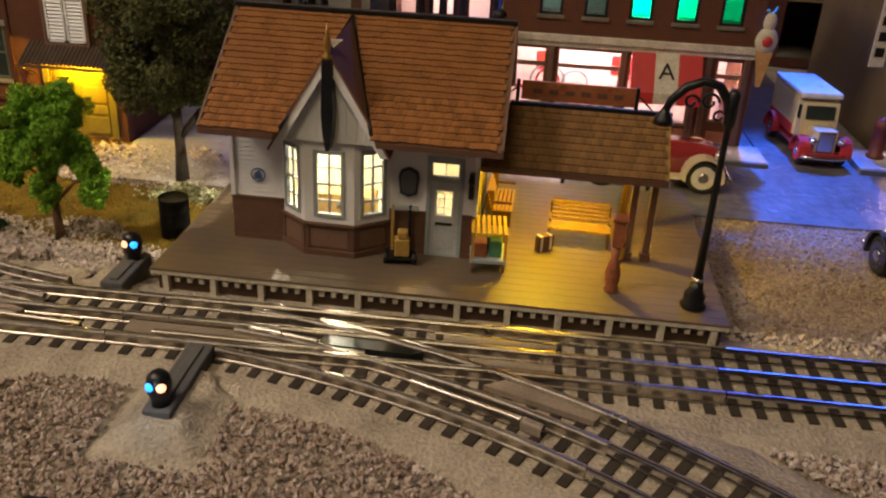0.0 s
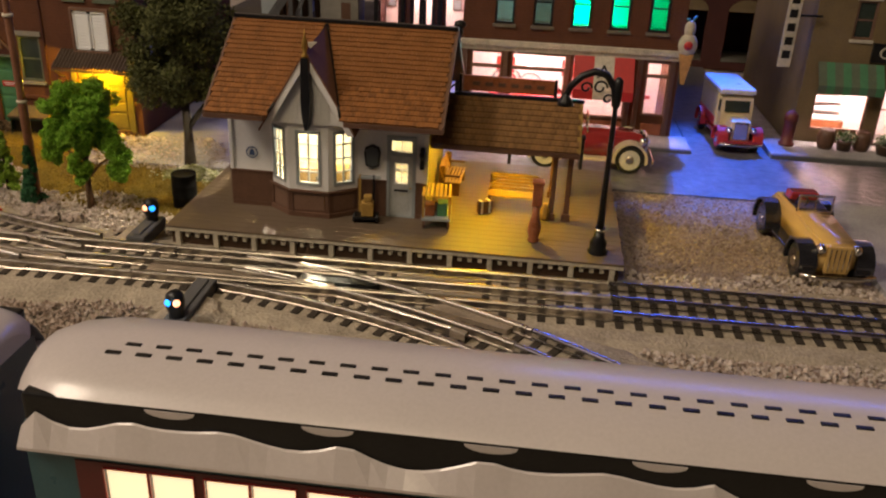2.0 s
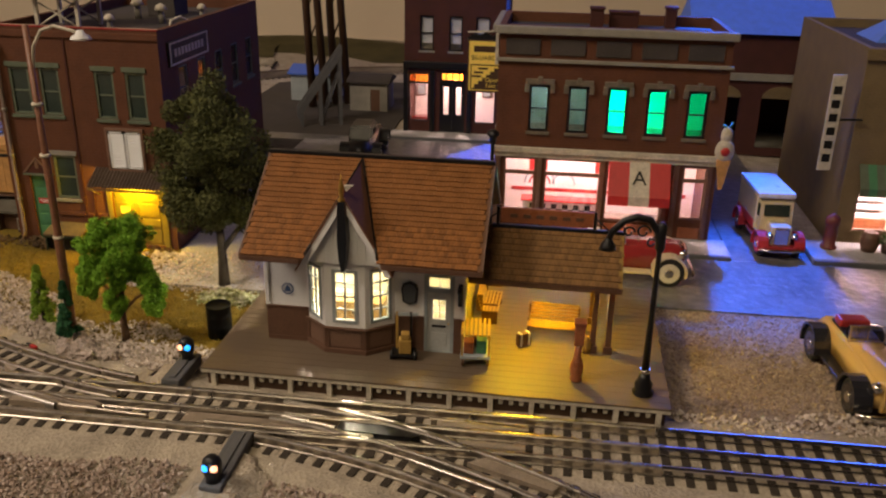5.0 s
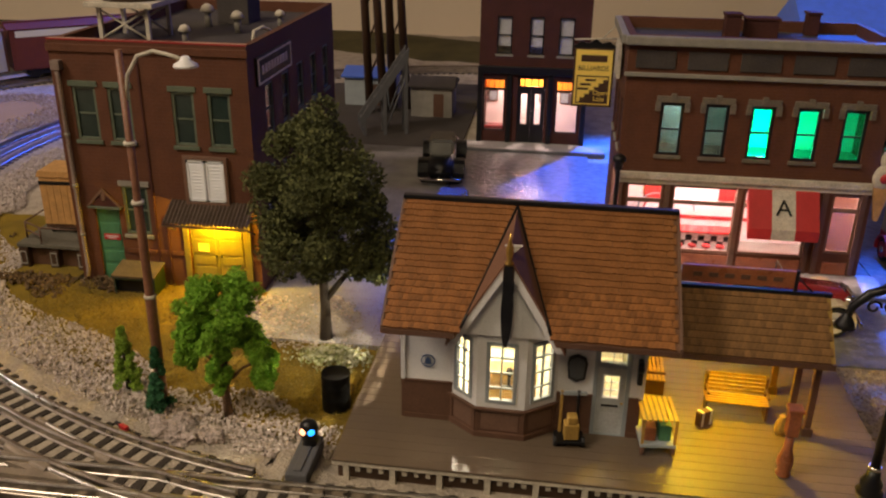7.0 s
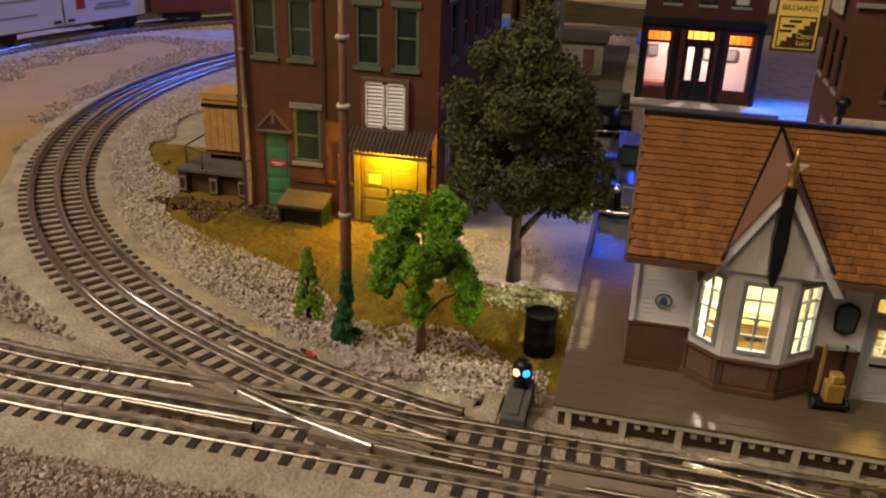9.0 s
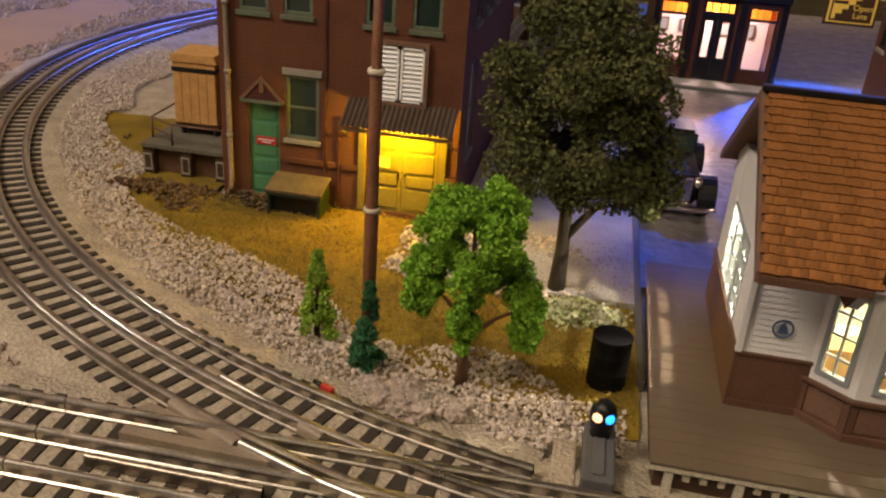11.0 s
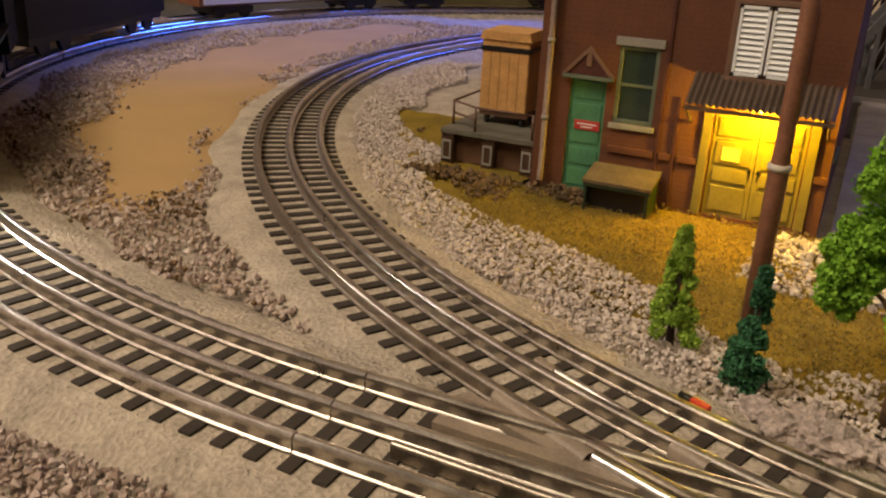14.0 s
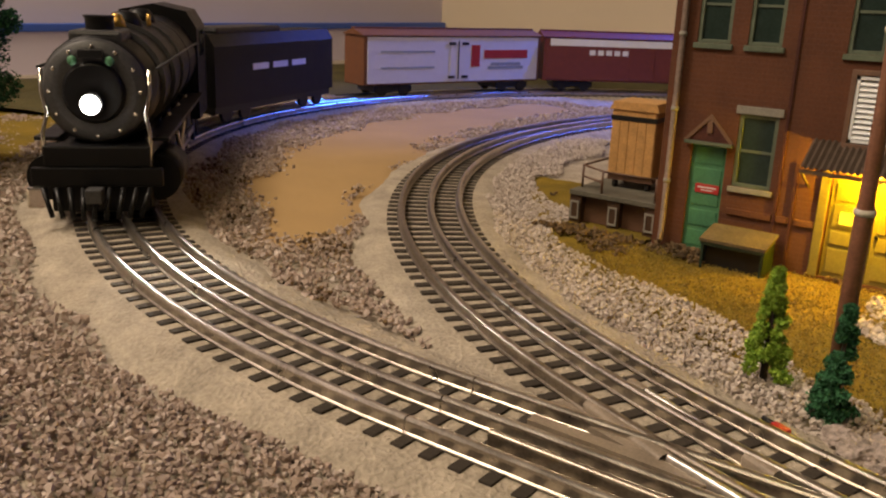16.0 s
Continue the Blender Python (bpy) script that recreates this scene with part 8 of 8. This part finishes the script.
LEAFP = island_mat("pine_leaves", [(0.012, 0.06, 0.025), (0.03, 0.14, 0.05), (0.06, 0.22, 0.09)])
LEAFY = island_mat("young_pine_leaves", [(0.13, 0.25, 0.015), (0.26, 0.42, 0.035), (0.42, 0.56, 0.08)])


def clumps_in(n, rx, rz, zc, r0, r1, shape=lambda h: 1.0, lean=0.0):
    out = []
    while len(out) < n:
        v = rng.uniform(-1, 1, 3)
        if np.dot(v, v) > 1 or np.dot(v, v) < 0.12:
            continue
        k = shape(v[2])
        out.append((v[0] * rx * k + lean * v[2], v[1] * rx * k, zc + v[2] * rz, rng.uniform(r0, r1)))
    return out


tree("shade_tree", -18.2, 54.6, [(0, 0, 0), (0.05, 0, 2.5), (-0.05, 0.1, 5.5), (0.1, 0, 9.5), (0.1, 0, 14)], [0.5, 0.36, 0.3, 0.2, 0.08],
     [((0, 0, 3.2), (2.6, 0.3, 6.2), 0.26), ((0, 0, 4.6), (-2.6, -0.4, 8), 0.2), ((0, 0, 6), (1.8, 1.2, 10), 0.18)],
     clumps_in(74, 4.0, 5.7, 11.2, 0.75, 1.4, lambda h: 1.0 - 0.32 * max(h, 0)) + [(3.2, 0.2, 6.2, 1.2), (3.6, 0.0, 7.0, 1.3), (-3.4, 0, 6.8, 1.2), (-2.6, -0.5, 5.9, 1.1), (2.2, 0.4, 5.8, 1.0), (4.3, 0.1, 7.6, 1.25), (4.0, 0.3, 8.6, 1.2), (4.6, 0.0, 6.6, 1.0), (3.8, -0.3, 5.7, 0.8)], 620, 0.14, M_BARK, LEAFD, "dark green bushy shade tree with a forked trunk")
def lobe(n, cx, cy, cz, rx, rz, r0, r1):
    return [(cx + x * 1.0, cy + y, cz + z, r) for x, y, z, r in clumps_in(n, rx, rz, 0.0, r0, r1)]


tree("garden_tree", -21.6, 44.7, [(0, 0, 0), (-0.05, 0, 1.8), (0.05, 0, 4.0), (0, 0, 7.5)], [0.3, 0.22, 0.18, 0.06],
     [((0, 0, 2.4), (2.4, -0.2, 4.4), 0.12), ((0, 0, 2.8), (-1.9, 0.2, 4.8), 0.1), ((0, 0, 3.4), (0.9, 0.9, 6.2), 0.09), ((0, 0, 3.0), (0.1, -0.7, 5.0), 0.08)],
     lobe(85, 0.1, 0.0, 7.0, 2.45, 2.25, 0.3, 0.62) + lobe(26, -2.0, -0.1, 4.9, 0.75, 1.4, 0.25, 0.45) + lobe(24, 0.0, -0.8, 3.9, 0.6, 1.6, 0.22, 0.42)
     + lobe(34, 2.35, -0.1, 4.3, 0.75, 1.9, 0.25, 0.5) + lobe(16, 0.6, 1.4, 5.0, 0.9, 0.8, 0.3, 0.5), 360, 0.095, M_BARKL, LEAFG, "bright green model garden tree on a thin trunk")
def cone_clumps(h, r, n, z0):
    out = []
    for k in range(n):
        f = rng.uniform(0, 1) ** 0.8
        a = rng.uniform(0, 6.28)
        rr = r * (1 - f) * rng.uniform(0.5, 1.0) + 0.05
        out.append((rr * math.cos(a), rr * math.sin(a), z0 + f * (h - z0), 0.28 * (1.15 - f * 0.6)))
    return out
tree("small_conifer", -28.65, 46.3, [(0, 0, 0), (0, 0, 4.2)], [0.16, 0.04], [], cone_clumps(4.7, 0.85, 70, 0.45), 170, 0.095, M_BARK, LEAFY, "small yellow-green conifer on the turf")
tree("small_conifer", -25.85, 44.75, [(0, 0, 0), (0, 0, 3.8)], [0.16, 0.04], [], cone_clumps(4.3, 0.72, 48, 0.35), 170, 0.09, M_BARK, LEAFP, "small dark green conifer beside the pole")
tree("verge_tree", -86.0, 44.2, [(0, 0, 0), (0.2, 0, 8), (0, 0, 20)], [0.6, 0.4, 0.1], [((0, 0, 5), (2.5, 0, 9), 0.2), ((0, 0, 7), (-2.0, 0.5, 12), 0.2)], clumps_in(130, 4.6, 10.5, 11.2, 0.8, 1.4, lambda h: 1.0 - 0.4 * max(h, 0)), 330, 0.16, M_BARK, LEAFP, "tall dark green tree beyond the outer track")
bm = B()
vg = {}
for i in range(50):
    for j in range(40):
        gx, gy = -112 + i * 1.0, 33 + j * 1.0
        d = math.hypot(gx - AC[0], gy - AC[1]) - AR - 9.5 - float(wob(gx, gy, 0.4, 0.8))
        if d > -1.5:
            vg[i, j] = bm.verts.new((gx, gy, min(0.4, 0.2 * d + 0.1) + 0.15 * noise.noise((gx * 0.5, gy * 0.5, 8))))
for i, j in list(vg):
    q = [(i, j), (i + 1, j), (i + 1, j + 1), (i, j + 1)]
    if all(p in vg for p in q):
        f = bm.faces.new([vg[p] for p in q]); f.smooth = True
solo("verge_turf", bm, M_GRASS, 0, 0, 0, 0, "yellow-brown dry turf beyond the outer curve", "grass", kind="stuff")
tree("edge_bush", -78.5, 37.5, [(0, 0, 0), (0, 0, 2)], [0.2, 0.1], [], clumps_in(30, 2.4, 1.6, 1.6, 0.5, 0.9), 130, 0.16, M_BARK, LEAFY, "low green bush beside the outer track")
x, y = rng.normal(0, 1.1, 1500), rng.normal(0, 0.6, 1500)
me = cloud("flowers", np.stack([x, y, 0.1 + 0.75 * np.exp(-(x / 1.6) ** 2 - (y / 0.9) ** 2) * rng.uniform(0.2, 1.2, 1500)], 1), rng.uniform(0.08, 0.17, 1500), island_mat("flower_clumps", [(0.20, 0.24, 0.06), (0.62, 0.62, 0.42), (0.75, 0.74, 0.60), (0.35, 0.38, 0.12)]))
fl = stuff("flower_bed", me, "white flowering clump at the tree foot", "flowers"); fl.matrix_basis = at(-17.0, 52.2, 0.15)
for k, (x, y, s) in enumerate(((-24.3, 41.9, 0.75), (-23.2, 41.6, 0.95), (-22.3, 41.9, 0.6), (-23.8, 42.6, 0.7), (-25.2, 42.5, 0.5), (-21.4, 41.6, 0.5))):
    bm = B(); bmesh.ops.create_icosphere(bm, subdivisions=4, radius=s)
    for v in bm.verts:
        v.co *= 1 + 0.45 * noise.noise(v.co * 2.2 + Vector((k * 5, 0, 0))) + 0.28 * noise.noise(v.co * 5) + 0.14 * noise.noise(v.co * 13)
        v.co.z *= 0.75
    solo("boulder", bm, M_STONES, x, y + 0.3, 0.5, 0, "rough grey-pink boulder on the ballast edge", "rock", "rock pile")
tl = thing("dropped_tool", -27.0, 42.0, 0.6, -30, "small red and black model tool among stones", "tool")
bm = B(); box(bm, -0.05, 0.6, -0.13, 0.13, 0, 0.26, 0.05); part("grip", bm, M_RED, tl)
bm = B(); tube(bm, [(-0.5, 0, 0.13), (0, 0, 0.13)], 0.12, 8); part("head", bm, M_BLACK, tl)

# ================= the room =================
# east, south and ceiling are out of view, darkened against light bounce
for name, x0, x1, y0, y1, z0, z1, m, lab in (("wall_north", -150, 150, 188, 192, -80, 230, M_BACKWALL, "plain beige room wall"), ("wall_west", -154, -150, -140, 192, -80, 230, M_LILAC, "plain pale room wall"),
                                             ("wall_east", 150, 154, -140, 192, -80, 230, M_LOWBOUNCE, "plain beige room wall"), ("wall_south", -150, 150, -144, -140, -80, 230, M_LOWBOUNCE, "plain beige room wall"),
                                             ("ceiling", -150, 150, -140, 188, 230, 234, M_LOWBOUNCE, "unseen room ceiling, darkened to cut bounce")):
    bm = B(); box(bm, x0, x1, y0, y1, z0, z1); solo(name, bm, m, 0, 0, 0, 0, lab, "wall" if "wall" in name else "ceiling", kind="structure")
bm = B(); box(bm, -150, 150, -140, 188, -84, -80); solo("floor", bm, M_BROWN2, 0, 0, 0, 0, "dark room floor", "floor", kind="structure")


def ridge(name, pts, width, height, label):
    bm = B()
    rows = []
    for i, (x, y) in enumerate(pts):
        a, b_ = pts[max(i - 1, 0)], pts[min(i + 1, len(pts) - 1)]
        d = Vector((b_[0] - a[0], b_[1] - a[1])).normalized()
        rows.append([bm.verts.new((x - d.y * w, y + d.x * w, -0.3 + height * math.sin(math.pi * (k / 12)) * (0.75 + 0.35 * noise.noise((x * 0.06, y * 0.06, k * 0.2))))) for k, w in enumerate([width * (q / 12 - 0.5) for q in range(13)])])
    for r, q in zip(rows, rows[1:]):
        for k in range(12):
            f = bm.faces.new((r[k], r[k + 1], q[k + 1], q[k])); f.smooth = True
    bmesh.ops.recalc_face_normals(bm, faces=bm.faces)
    return solo(name, bm, M_HILL, 0, 0, 0, 0, label, "hill", kind="structure")
ridge("back_hill", [(-140 + k * 6, 172 + 4 * math.sin(k * 0.5)) for k in range(47)], 24, 2.2, "low brown turf hill along the back edge")
ridge("side_hill", [(-132 + 3 * math.sin(k * 0.7), 20 + k * 6) for k in range(26)], 20, 1.6, "low brown turf hill along the side edge")
# the LED-lit table edge, its blue glow painted on
bm = B(); box(bm, -149.5, -148, 20, 187, 6.2, 7.4, 0.2); solo("edge_trim", bm, M_BLUELIT, 0, 0, 0, 0, "trim board along the layout edge, blue light painted in", "trim", kind="structure")
bm = B(); box(bm, -149.4, -148.4, 20, 187, -1, 6.2); solo("edge_board", bm, M_LILAC, 0, 0, 0, 0, "pale board under the blue-lit trim", "trim", kind="structure")
bm = B()
ring = arc(AC, AR + 24, 100, 205, 3.0)
strip(bm, ring, [(14.0, 0.05), (12.0, 0.5), (8.0, 1.0), (3.0, 1.1), (-3.0, 0.9), (-9.0, 0.7), (-14.0, -0.2)])
for v in bm.verts:
    v.co.z += 0.5 * noise.noise((v.co.x * 0.12, v.co.y * 0.12, 1)) - 0.1; v.co.x += 1.2 * noise.noise((v.co.x * 0.2, v.co.y * 0.2, 6))
for f in bm.faces:
    f.smooth = True
solo("back_turf", bm, M_HILL, 0, 0, 0, 0, "dark olive turf bank behind the far curve", "grass", kind="stuff")
PLANT = island_mat("planter_leaves", [(0.03, 0.08, 0.02), (0.08, 0.18, 0.04), (0.60, 0.62, 0.48), (0.05, 0.12, 0.03)])
for x, y, r0 in ((37.6, 70.5, 0.8), (41.2, 70.0, 1.1), (42.6, 70.6, 0.9)):
    pt = thing("store_planter", x, y, 0.56, 0, "dark planter with white and green plants outside the store", "planter", "store planters")
    bm = B(); lathe(bm, [(r0 * 0.7, 0), (r0 * 0.85, 0.7), (r0 * 0.95, 0.95), (r0 * 0.8, 0.9)], 14); part("pot", bm, M_BROWNSIGN, pt)
    v = rng.normal(size=(260, 3)) * np.array((0.45, 0.45, 0.3)) * r0 + np.array((0, 0, 1.25))
    ob = new("plants", cloud("plants", v, rng.uniform(0.08, 0.18, 260), PLANT)); ob.parent = pt
